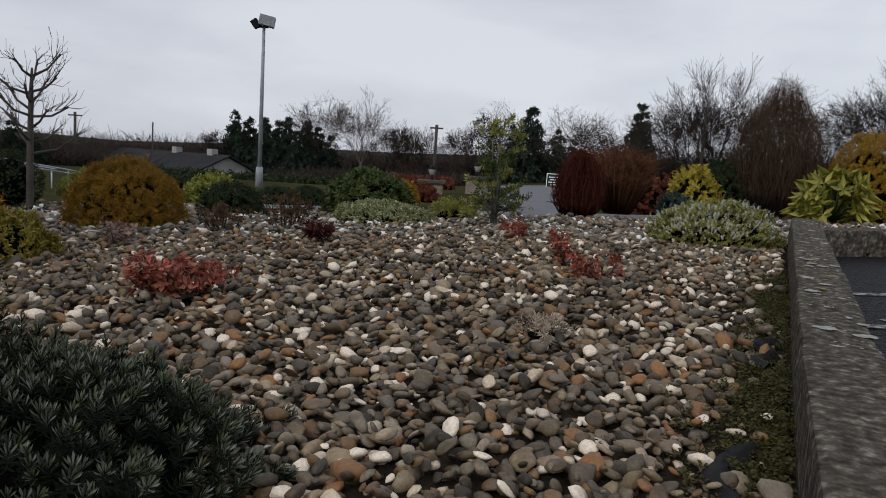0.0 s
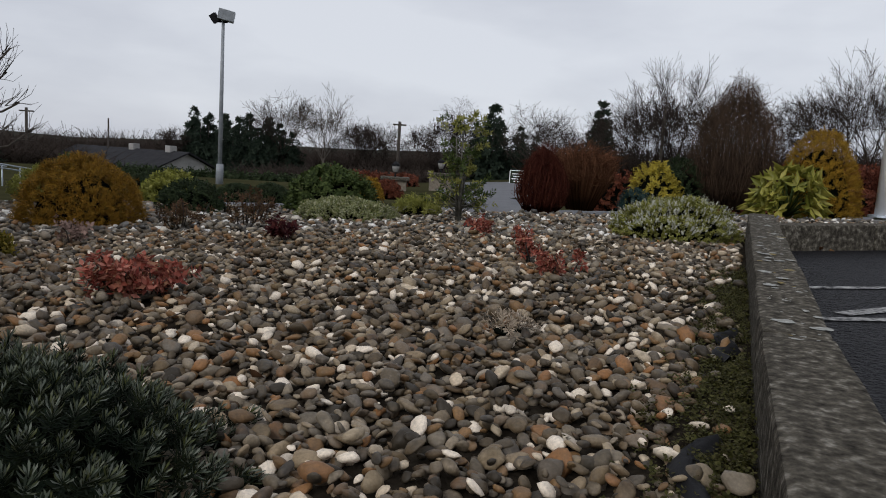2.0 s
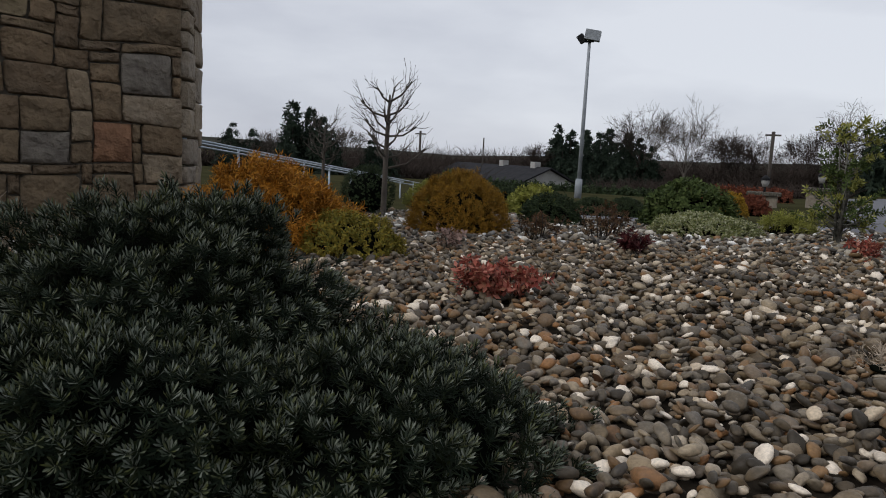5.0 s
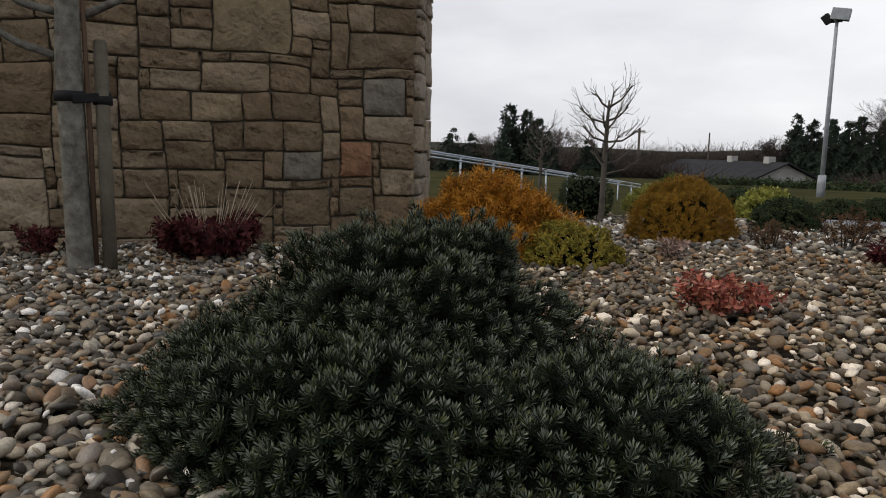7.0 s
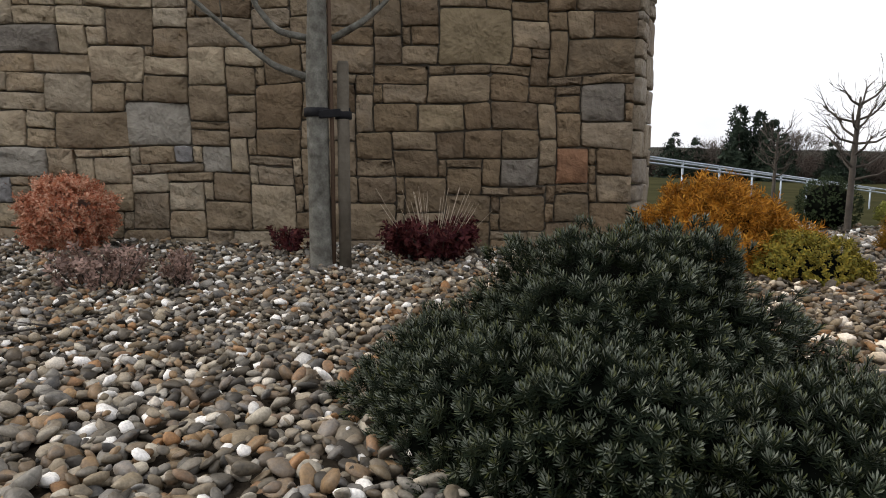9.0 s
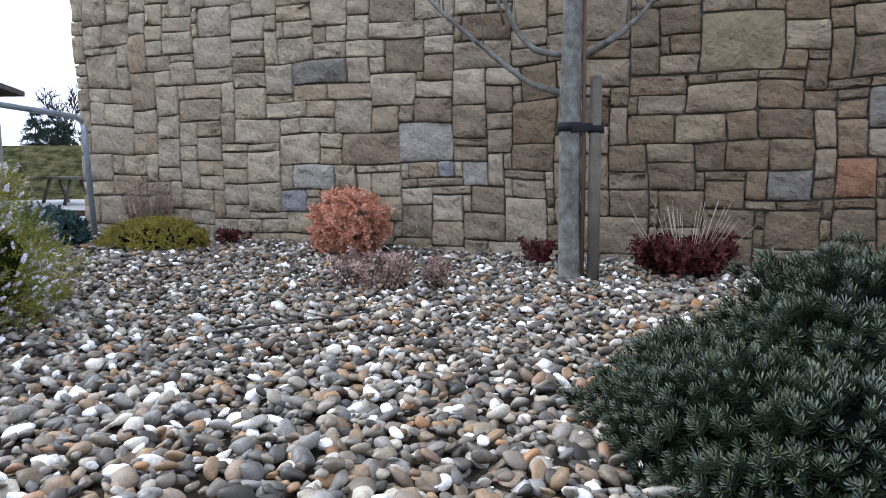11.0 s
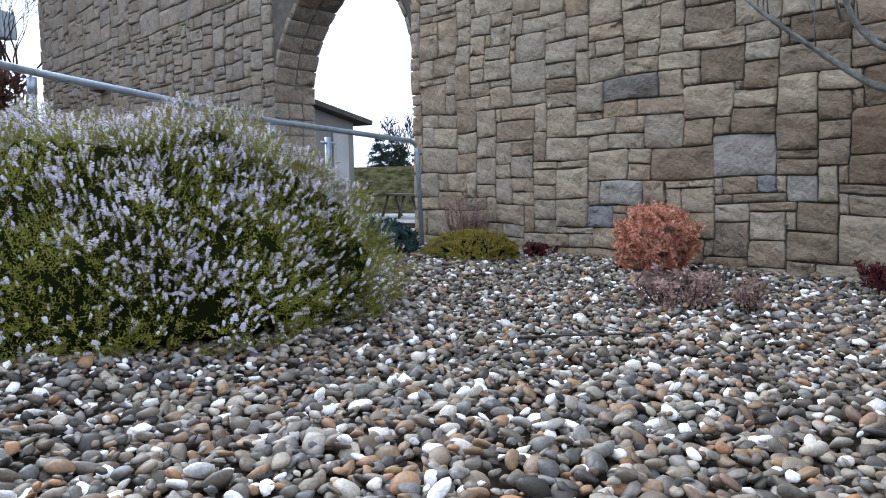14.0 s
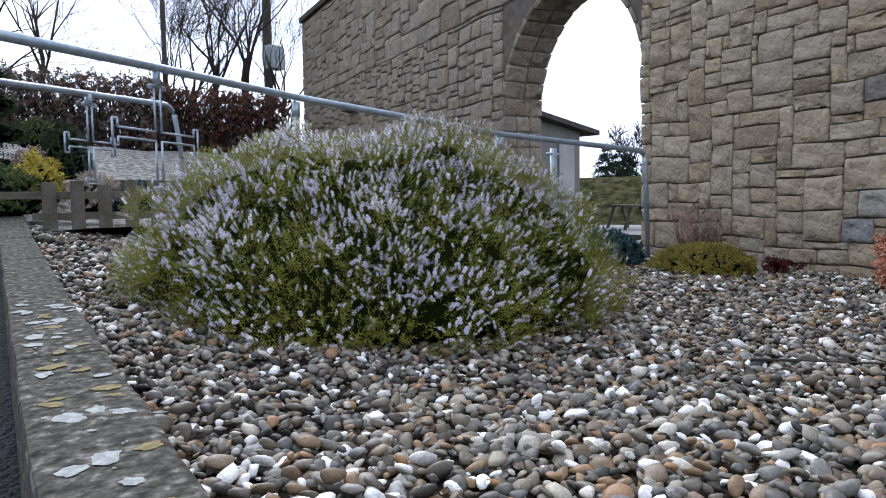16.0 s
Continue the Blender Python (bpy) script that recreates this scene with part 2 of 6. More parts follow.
M_GREENYEL = leaf_mat("yellow_green_leaf", (0.15, 0.16, 0.03), (0.27, 0.27, 0.055), (0.2, 0.21, 0.04), (0.34, 0.33, 0.1))
M_LIME = leaf_mat("lime_heath_leaf", (0.150, 0.158, 0.032), (0.270, 0.270, 0.064), (0.345, 0.345, 0.128), (0.210, 0.203, 0.040))
M_GOLD = leaf_mat("golden_leaf", (0.4, 0.3, 0.03), (0.5, 0.42, 0.07), (0.3, 0.24, 0.04))
M_DKGREEN = leaf_mat("dark_green_leaf", (0.018, 0.03, 0.014), (0.035, 0.05, 0.022), (0.05, 0.07, 0.03))
M_MIDGREEN = leaf_mat("mid_green_leaf", (0.04, 0.06, 0.018), (0.07, 0.1, 0.03), (0.1, 0.13, 0.04))
M_TEAL = leaf_mat("blue_juniper", (0.02, 0.05, 0.05), (0.04, 0.085, 0.085), (0.05, 0.08, 0.07))
M_REDLEAF = leaf_mat("red_leaf", (0.15, 0.03, 0.025), (0.30, 0.07, 0.05), (0.46, 0.19, 0.14), (0.12, 0.035, 0.025), (0.36, 0.10, 0.07), (0.42, 0.24, 0.14), trans=0.2)
M_PINKLEAF = leaf_mat("copper_pink_leaf", (0.40, 0.13, 0.07), (0.58, 0.27, 0.17), (0.68, 0.44, 0.31), (0.48, 0.19, 0.10), trans=0.3)
M_MAROON = leaf_mat("maroon_leaf", (0.040, 0.009, 0.013), (0.080, 0.019, 0.021), (0.112, 0.034, 0.030))
M_DOGWOOD = leaf_mat("red_stems", (0.035, 0.012, 0.009), (0.07, 0.02, 0.014), (0.1, 0.034, 0.022), trans=0, spec=0.0)
M_DOGWOOD_B = leaf_mat("brown_red_stems", (0.07, 0.032, 0.018), (0.12, 0.056, 0.03), (0.19, 0.09, 0.05), trans=0, spec=0.0)
M_HORN = leaf_mat("hornbeam_twigs", (0.04, 0.028, 0.021), (0.08, 0.054, 0.038), (0.12, 0.08, 0.055), trans=0, spec=0.0)
M_COPPER = leaf_mat("copper_hedge_leaf", (0.14, 0.04, 0.022), (0.2, 0.065, 0.035), (0.1, 0.035, 0.022))
M_BEECH = leaf_mat("beech_winter_leaf", (0.09, 0.05, 0.036), (0.17, 0.1, 0.072), (0.1, 0.078, 0.068), (0.15, 0.12, 0.1), (0.16, 0.06, 0.035), trans=0.2, scale=0.7, island=0.5)
M_RUSSET = leaf_mat("russet_beech_leaf", (0.10, 0.045, 0.03), (0.17, 0.085, 0.055), (0.09, 0.055, 0.042), (0.15, 0.065, 0.04), trans=0.2)
M_LAUREL = leaf_mat("spotted_laurel", (0.16, 0.17, 0.025), (0.29, 0.28, 0.05), (0.42, 0.38, 0.09), trans=0.25, rough=0.45, spec=0.3)
M_STRAW = leaf_mat("straw_stem", (0.3, 0.24, 0.18), (0.42, 0.35, 0.27), trans=0.1)
M_DEADTWIG = leaf_mat("dry_twig", (0.150, 0.100, 0.084), (0.275, 0.188, 0.156), (0.375, 0.250, 0.204), trans=0.1)
M_MOSS = leaf_mat("moss", (0.03, 0.032, 0.009), (0.065, 0.065, 0.018), (0.11, 0.105, 0.04), (0.04, 0.034, 0.014))
M_LITTER = leaf_mat("dead_leaf", (0.07, 0.035, 0.018), (0.14, 0.07, 0.035), (0.22, 0.13, 0.07), trans=0.1)
M_CONIFER = leaf_mat("far_conifer", (0.012, 0.02, 0.014), (0.022, 0.034, 0.022), (0.032, 0.046, 0.03), trans=0.05, scale=0.5)

M_GOLDEN = leaf_mat("golden_conifer", (0.2, 0.11, 0.012), (0.36, 0.2, 0.02), (0.46, 0.28, 0.03), (0.13, 0.085, 0.015))
M_BROWNLEAF = leaf_mat("brown_leaf", (0.06, 0.032, 0.018), (0.11, 0.06, 0.034), (0.15, 0.09, 0.05), (0.08, 0.06, 0.03))
M_OLIVEYEL = leaf_mat("olive_yellow_leaf", (0.12, 0.11, 0.02), (0.22, 0.18, 0.03), (0.3, 0.22, 0.035), (0.14, 0.14, 0.03))


# ---- building blocks ----
def part(name, bm, mat, parent=None, label="", smooth=False):
    me = bpy.data.meshes.new(name)
    bm.to_mesh(me)
    bm.free()
    me.materials.append(mat)
    if smooth:
        me.polygons.foreach_set("use_smooth", [True] * len(me.polygons))
    ob = new(name, me)
    if parent:
        ob.parent = parent
    if label:
        ob["label"] = label
    return ob


def mesh_part(name, verts, tris, mats, parent=None, label="", smooth=False, slots=None):
    """One mesh from arrays: verts (n, 3), tris (m, 3)."""
    verts, tris = np.asarray(verts, np.float32), np.asarray(tris, np.int32)
    me = bpy.data.meshes.new(name)
    me.vertices.add(len(verts))
    me.vertices.foreach_set("co", verts.ravel())
    me.loops.add(tris.size)
    me.loops.foreach_set("vertex_index", tris.ravel())
    me.polygons.add(len(tris))
    me.polygons.foreach_set("loop_start", np.arange(0, tris.size, 3, dtype=np.int32))
    for mt in mats if isinstance(mats, (list, tuple)) else [mats]:
        me.materials.append(mt)
    if slots is not None:
        me.polygons.foreach_set("material_index", np.asarray(slots, np.int32))
    if smooth:
        me.polygons.foreach_set("use_smooth", np.ones(len(tris), bool))
    me.update(calc_edges=True)
    ob = new(name, me)
    if parent:
        ob.parent = parent
    if label:
        ob["label"] = label
    return ob


def thing(name, at, label, category, group="", kind=""):
    ob = new(name)
    ob.empty_display_size = 0.1
    ob.location = at
    return tagged(ob, label, category, group, kind)


def box(bm, lo, hi, bevel=0.0, m=None):
    """A box between two corners, bevelled, moved by m."""
    mat = Matrix.Translation([(a + b) / 2 for a, b in zip(lo, hi)]) @ Matrix.Diagonal([b - a for a, b in zip(lo, hi)] + [1])
    r = bmesh.ops.create_cube(bm, size=1.0, matrix=(m or Matrix()) @ mat)
    if bevel:
        edges = list({e for v in r["verts"] for e in v.link_edges})
        bmesh.ops.bevel(bm, geom=edges, offset=bevel, segments=2, affect="EDGES", profile=0.6)


def tube_arrays(points, radii, sides=6):
    """Verts and tris of a tapered tube along points."""
    p, r = np.asarray(points, float), np.asarray(radii, float)
    t = np.gradient(p, axis=0)
    t /= np.linalg.norm(t, axis=1, keepdims=True) + 1e-9
    ref = np.where(np.abs(t[:, 2:3]) > 0.9, np.array([[1.0, 0, 0]]), np.array([[0, 0, 1.0]]))
    a = np.cross(t, ref)
    a /= np.linalg.norm(a, axis=1, keepdims=True) + 1e-9
    b = np.cross(t, a)
    ang = np.arange(sides) * 2 * np.pi / sides
    v = p[:, None] + r[:, None, None] * (np.cos(ang)[None, :, None] * a[:, None] + np.sin(ang)[None, :, None] * b[:, None])
    n = len(p)
    i, j = np.meshgrid(np.arange(n - 1), np.arange(sides), indexing="ij")
    q = [(i * sides + j), (i * sides + (j + 1) % sides), ((i + 1) * sides + (j + 1) % sides), ((i + 1) * sides + j)]
    tris = np.concatenate([np.stack([q[0], q[1], q[2]], -1).reshape(-1, 3), np.stack([q[0], q[2], q[3]], -1).reshape(-1, 3)])
    caps = [[0, k + 1, k] for k in range(1, sides - 1)] + [[(n - 1) * sides, (n - 1) * sides + k, (n - 1) * sides + k + 1] for k in range(1, sides - 1)]
    return v.reshape(-1, 3), np.concatenate([tris, np.array(caps)])


class Pile:
    """Gathers meshes into one."""

    def __init__(self):
        self.v, self.t, self.s, self.n = [], [], [], 0

    def add(self, v, t, slot=0):
        self.v.append(np.asarray(v, float))
        self.t.append(np.asarray(t) + self.n)
        self.s.append(np.full(len(t), slot))
        self.n += len(v)

    def done(self, name, mats, parent=None, label="", smooth=False):
        return mesh_part(name, np.concatenate(self.v), np.concatenate(self.t), mats, parent, label, smooth, np.concatenate(self.s))


def frames(dirs, rng, roll=True):
    """Turns (n, 3, 3) whose third axis is dirs, rolled at random."""
    d = dirs / (np.linalg.norm(dirs, axis=1, keepdims=True) + 1e-9)
    ref = np.where(np.abs(d[:, 2:3]) > 0.9, np.array([[1.0, 0, 0]]), np.array([[0, 0, 1.0]]))
    a = np.cross(ref, d)
    a /= np.linalg.norm(a, axis=1, keepdims=True)
    b = np.cross(d, a)
    if roll:
        w = rng.uniform(0, 2 * np.pi, len(d))[:, None]
        a, b = np.cos(w) * a + np.sin(w) * b, np.cos(w) * b - np.sin(w) * a
    return np.stack([a, b, d], -1)


def strew(pile, template, at, dirs, size, rng, roll=True):
    """Adds a copy of template (verts, tris, slots) at each place, its z axis along dirs."""
    v, t, s = template
    turn = frames(dirs, rng, roll)
    size = np.asarray(size, float)
    size = size[:, None] if size.ndim == 1 else size
    allv = np.einsum("nij,nkj->nki", turn, v[None] * size[:, None, :]) + at[:, None]
    k, n = len(v), len(at)
    tris = (t[None] + (np.arange(n) * k)[:, None, None]).reshape(-1, 3) + pile.n
    pile.v.append(allv.reshape(-1, 3))
    pile.t.append(tris)
    pile.s.append(np.tile(s, n))
    pile.n += k * n


# ---- the lie of the land ----
WALL_A, WALL_U = np.array([-3.39, 3.3]), np.array([-0.475, -0.88])


def bed_z(x, y):
    """Height of the gravel bed: it tilts a little and rises to the south."""
    x, y = np.asarray(x, float), np.asarray(y, float)
    s = (x + 3.39) * -0.475 + (y - 3.3) * -0.88 - 0.3
    z = 0.037 * np.clip(x, -7, 9) + 0.007 * np.clip(y, -9, 9) + 0.036 * np.clip(s, 0, 9) * np.clip((-x - 2) / 3, 0, 1)
    return z + 0.1 * np.clip(-y - 1.3, 0, 4.2) * np.clip((1.5 + 0.45 * x - y) / 4.0, 0, 1) * np.clip((x + 4.5) / 2.5, 0, 1) + 0.08 * np.clip(-y - 3.4, 0, 1.6) * np.clip((x + 4.5) / 2.5, 0, 1)


def land_z(x, y):
    """Height of the land beyond the bed: it falls to the north and rises to the south-west."""
    x, y = np.asarray(x, float), np.asarray(y, float)
    z = bed_z(x, y) - 0.1
    z = z - 0.026 * np.clip(y - 7, 0, 60) * np.clip((30 - x) / 30, 0.2, 1)
    return z + 0.16 * np.clip(-y - 6.5, 0, 12) * np.clip((x + 16) / 6, 0, 1)


KERB_P, KERB_D = np.array([0.523, 0.942]), np.array([0.4294, 0.9031])
KERB_N = np.array([KERB_D[1], -KERB_D[0]])


def kerb_xy(along, across):
    return KERB_P + KERB_D * along + KERB_N * across


KERB_RISE = ([-8.2, -5.6, -3.6, -2.46, -1.87, -0.5, 0.0, 3.5], [0.60, 0.35, 0.24, 0.203, 0.19, 0.15, 0.126, 0.266])


def kerb_across(along):
    """How far the kerb swings out from its northern line, south of the standpoint."""
    return np.interp(along, [-8.2, -1.86, -0.5], [0.361, 0.053, 0.0])


def grid_sheet(name, xs, ys, zf, mat, label, category, kind="structure", keep=None):
    X, Y = np.meshgrid(xs, ys, indexing="ij")
    V = np.stack([X, Y, zf(X, Y)], -1).reshape(-1, 3)
    n, m = X.shape
    i, j = np.meshgrid(np.arange(n - 1), np.arange(m - 1), indexing="ij")
    a = (i * m + j).ravel()
    q = np.stack([a, a + m, a + m + 1, a + 1], -1)
    if keep is not None:
        c = V[q].mean(1)
        q = q[keep(c[:, 0], c[:, 1])]
    t = np.concatenate([q[:, [0, 1, 2]], q[:, [0, 2, 3]]])
    return tagged(mesh_part(name, V, t, mat, smooth=True), label, category, kind=kind)


far_axis = np.concatenate([-np.geomspace(1500, 12, 26), np.linspace(-11, 11, 45), np.geomspace(12, 1500, 26)])
grid_sheet("ground", far_axis, far_axis, lambda x, y: land_z(x, y) - 0.06, M_GRASS, "damp winter grass and earth reaching to the far trees", "ground")
BED_W, BED_N = -9.5, 5.7


def east(x, y):
    """Distance east of the kerb's inner edge."""
    along = (x - KERB_P[0]) * KERB_D[0] + (y - KERB_P[1]) * KERB_D[1]
    return (x - KERB_P[0]) * KERB_N[0] + (y - KERB_P[1]) * KERB_N[1] - kerb_across(along)


# the soil under the gravel, west of the kerb and round the back of the parking bay
grid_sheet("gravel_bed_soil", np.linspace(-9.5, 9.0, 150), np.linspace(-8.0, 5.8, 110), lambda x, y: bed_z(x, y) - 0.022, M_SOIL,
           "dark soil under the pebbles of the bed", "soil", keep=lambda x, y: (east(x, y) < 0.02) | ((y < -5.0) & (x < 0.0)) | ((y > 4.25 + 0.21 * (x - 2.1)) & (x > 1.5)))
# tarmac of the parking bay
grid_sheet("car_park", np.linspace(-2.6, 7.0, 60), np.linspace(-7.0, 5.0, 60), lambda x, y: bed_z(x, y) - 0.055, M_TARMAC,
           "wet dark tarmac of a parking bay", "tarmac", keep=lambda x, y: (east(x, y) > 0.0) & (y < 4.3 + 0.21 * (x - 2.1)))
# the road out to the north
def road_z(x, y):
    return land_z(x, y) + 0.02


xs, ys = np.linspace(-3.0, 9.0, 14), np.linspace(6.4, 46, 40)
grid_sheet("road", xs, ys, road_z, M_ROAD, "pale wet asphalt road leading away from the garden", "road",
           keep=lambda x, y: (x > 0.2 + 0.07 * (y - 6)) & (x < 1.2 + 0.17 * (y - 6)) | (y < 7.6))


# ---- kerb ----
def kerb_run(name, points, width, drop, label):
    """A run of kerb stones: inner edge points (x, y, z of the top), each stone its own part."""
    top = thing(name, (0, 0, 0), label, "kerb", kind="structure")
    pts = [Vector(p) for p in points]
    for a, b in zip(pts, pts[1:]):
        n = max(1, round((b - a).length / 0.92))
        for k in range(n):
            p, q = a.lerp(b, k / n), a.lerp(b, (k + 1) / n)
            d = (q - p).normalized()
            side = Vector((d.y, -d.x, 0)).normalized()
            up = side.cross(d)
            m = Matrix((side, d, up)).transposed().to_4x4()
            m.translation = p
            bm = bmesh.new()
            wide = width + (0.024 if name == "kerb" and p.y < 0.4 and q.y < 0.55 else 0.0)
            box(bm, (0, 0.003, -drop), (wide, (q - p).length - 0.003, 0), 0.012)
            bmesh.ops.subdivide_edges(bm, edges=[e for e in bm.edges if e.calc_length() > 0.3], cuts=5)
            bmesh.ops.triangulate(bm, faces=[f for f in bm.faces if len(f.verts) > 4])
            for v in bm.verts:
                v.co += 0.006 * noise.noise_vector(v.co * 9 + Vector((k * 3.1, p.x * 5, 0)))
            st = part("kerb_stone", bm, M_CONCRETE, top)
            st.matrix_world = m
    return top


def kerb_top(along):
    """Inner top edge of the kerb, which climbs to the south."""
    x, y = kerb_xy(along, float(kerb_across(along)))
    return (x, y, float(np.interp(along, KERB_RISE[0], KERB_RISE[1])))


kerb_run("kerb", [kerb_top(a) for a in (-7.4, -6.5, -5.6, -4.6, -3.6, -2.7, -1.86, -1.0, -0.5, 0.5, 1.5, 2.5, 3.5)], 0.142, 0.42, "weathered grey concrete kerb with white lichen spots")
kx, ky = kerb_xy(3.5, 0)
back = [(kx + 0.0, ky + 0.02), (kx + 1.6, ky + 0.36), (kx + 3.4, ky + 0.72), (kx + 6.0, ky + 1.3)]
kerb_run("back_kerb", [(x, y, float(bed_z(x, y)) + 0.1) for x, y in back], 0.15, 0.32, "weathered concrete kerb wall behind the parking bay")


def blot(name, at, normal, r, mat, parent, seed):
    """A thin ragged patch of lichen or paint."""
    rg = random.Random(seed)
    bm = bmesh.new()
    vs = []
    k = 22
    for i in range(k):
        w = 2 * math.pi * i / k
        rr = r * (0.85 + 0.45 * noise.noise(Vector((math.cos(w) * 1.6, math.sin(w) * 1.6, seed * 3.7))) + rg.uniform(-0.09, 0.09))
        vs.append(bm.verts.new((rr * math.cos(w), rr * math.sin(w) * 0.72, 0)))
    c = bm.verts.new((0, 0, 0.001))
    for i in range(k):
        bm.faces.new((vs[i], vs[(i + 1) % k], c))
    ob = part(name, bm, mat, parent)
    ob.location = at
    ob.rotation_euler = (rg.uniform(-0.02, 0.02), rg.uniform(-0.02, 0.02), -0.44 + rg.uniform(-0.5, 0.5))
    return ob


def kerb_turn(a, at, spin):
    """A turn that lies on the sloping top of the kerb at a place along it."""
    d = (Vector(kerb_top(a + 0.05)) - Vector(kerb_top(a - 0.05))).normalized()
    side = Vector((d.y, -d.x, 0)).normalized()
    m = Matrix((side, d, side.cross(d))).transposed().to_4x4()
    return Matrix.Translation(at) @ m @ Matrix.Rotation(spin, 4, "Z")


kerb_ob = bpy.data.objects["kerb"]
rk = random.Random(4)
for k in range(298):
    a = rk.uniform(-3.6, -0.75) if k % 5 < 2 else rk.uniform(-0.7, 3.3)
    c = rk.uniform(0.02, 0.14 if a < -0.9 else 0.125)
    x, y = kerb_xy(a, c + kerb_across(a))
    south = a < -0.8
    big = rk.random() < (0.5 if south else 0.25)
    z0 = kerb_top(a)[2]
    blot("lichen", (x, y, z0 + 0.0035), None, (rk.uniform(0.011, 0.032) if south else rk.uniform(0.01, 0.028)) if big else rk.uniform(0.002, 0.008), M_LICHEN_Y if rk.random() < (0.4 if south else 0.1) else M_LICHEN, kerb_ob, k).matrix_world = kerb_turn(a, (x, y, z0 + 0.003), rk.uniform(0, 6.28))


def stripe(points, width, name="bay_line"):
    """A painted line on the tarmac."""
    pts = [Vector((*p, 0)) for p in points]
    bm = bmesh.new()
    rows = []
    for a, b in zip(pts, pts[1:]):
        d = (b - a).normalized()
        s = Vector((-d.y, d.x, 0)) * width / 2
        n = 8
        for k in range(n + 1):
            p = a.lerp(b, k / n)
            rows.append([bm.verts.new((q.x, q.y, float(bed_z(q.x, q.y)) - 0.055 + 0.004)) for q in (p - s, p + s)])
    for r0, r1 in zip(rows, rows[1:]):
        bm.faces.new((r0[0], r1[0], r1[1], r0[1]))
    return tagged(part(name, bm, M_PAINT), "worn white painted line on the tarmac", "road marking", kind="structure")


stripe([(1.60, 2.80), (4.2, 2.95)], 0.05)
stripe([(1.36, 2.22), (4.0, 2.22)], 0.05)
stripe([(1.5, 2.3), (3.4, 3.0)], 0.06)


# ---- stone wall with the arch ----
WALL_M = Matrix(((WALL_U[0], 0, 0.88, WALL_A[0]), (WALL_U[1], 0, -0.475, WALL_A[1]), (0, 1, 0, 0), (0, 0, 0, 1)))
ARCH_S0, ARCH_S1, ARCH_SPRING, ARCH_RISE, WALL_TOP, WALL_END, WALL_T = 6.46, 8.98, 1.62, 1.3, 4.85, 18.0, 0.55


def arch_top(s):
    u = (s - (ARCH_S0 + ARCH_S1) / 2) / ((ARCH_S1 - ARCH_S0) / 2)
    return ARCH_SPRING + ARCH_RISE * math.sqrt(max(0, 1 - u * u)) if abs(u) < 1 else None


def wall_core():
    """Mortar body of the wall, with the arch cut through."""
    bm = bmesh.new()
    ss = [0.09] + [ARCH_S0 * k / 6 for k in range(1, 6)] + [ARCH_S0 + (ARCH_S1 - ARCH_S0) * (1 - math.cos(math.pi * k / 20)) / 2 for k in range(21)] + [ARCH_S1 + (WALL_END - ARCH_S1) * k / 5 for k in range(1, 6)]
    front, backs = [], []
    for s in ss:
        lo = arch_top(s) if ARCH_S0 < s < ARCH_S1 else -0.6
        front.append([bm.verts.new((s, z, -0.02)) for z in (lo, WALL_TOP)])
        backs.append([bm.verts.new((s, z, -WALL_T)) for z in (lo, WALL_TOP)])
    for k in range(len(ss) - 1):
        mid = (ss[k] + ss[k + 1]) / 2
        f0, f1, b0, b1 = front[k], front[k + 1], backs[k], backs[k + 1]
        if ARCH_S0 < mid < ARCH_S1:
            ends = [(ARCH_SPRING if abs(ss[i] - e) < 1e-6 else None) for i, e in ((k, ARCH_S0), (k + 1, ARCH_S1))]
            if ends[0] is not None:
                f0 = [bm.verts.new((ss[k], ARCH_SPRING, -0.02)), f0[1]]
                b0 = [bm.verts.new((ss[k], ARCH_SPRING, -WALL_T)), b0[1]]
            if ends[1] is not None:
                f1 = [bm.verts.new((ss[k + 1], ARCH_SPRING, -0.02)), f1[1]]
                b1 = [bm.verts.new((ss[k + 1], ARCH_SPRING, -WALL_T)), b1[1]]
        bm.faces.new((f0[0], f1[0], f1[1], f0[1]))
        bm.faces.new((b0[1], b1[1], b1[0], b0[0]))
        bm.faces.new((f0[0], b0[0], b1[0], f1[0]))
        bm.faces.new((f0[1], f1[1], b1[1], b0[1]))
    for k, flip in ((0, 1), (len(ss) - 1, 0)):
        f, b = front[k], backs[k]
        bm.faces.new((f[0], f[1], b[1], b[0]))
    for s in (ARCH_S0, ARCH_S1):
        q = [bm.verts.new((s, z, o)) for z, o in ((-0.6, -0.02), (ARCH_SPRING, -0.02), (ARCH_SPRING, -WALL_T), (-0.6, -WALL_T))]
        bm.faces.new(q)
    bmesh.ops.recalc_face_normals(bm, faces=bm.faces[:])
    return bm


wall = thing("wall_stone", (0, 0, 0), "garden wall of squared rubble sandstone with a wide arch", "wall", kind="structure")
core = part("mortar", wall_core(), M_MORTAR, wall, "recessed grey mortar")
core.matrix_world = WALL_M


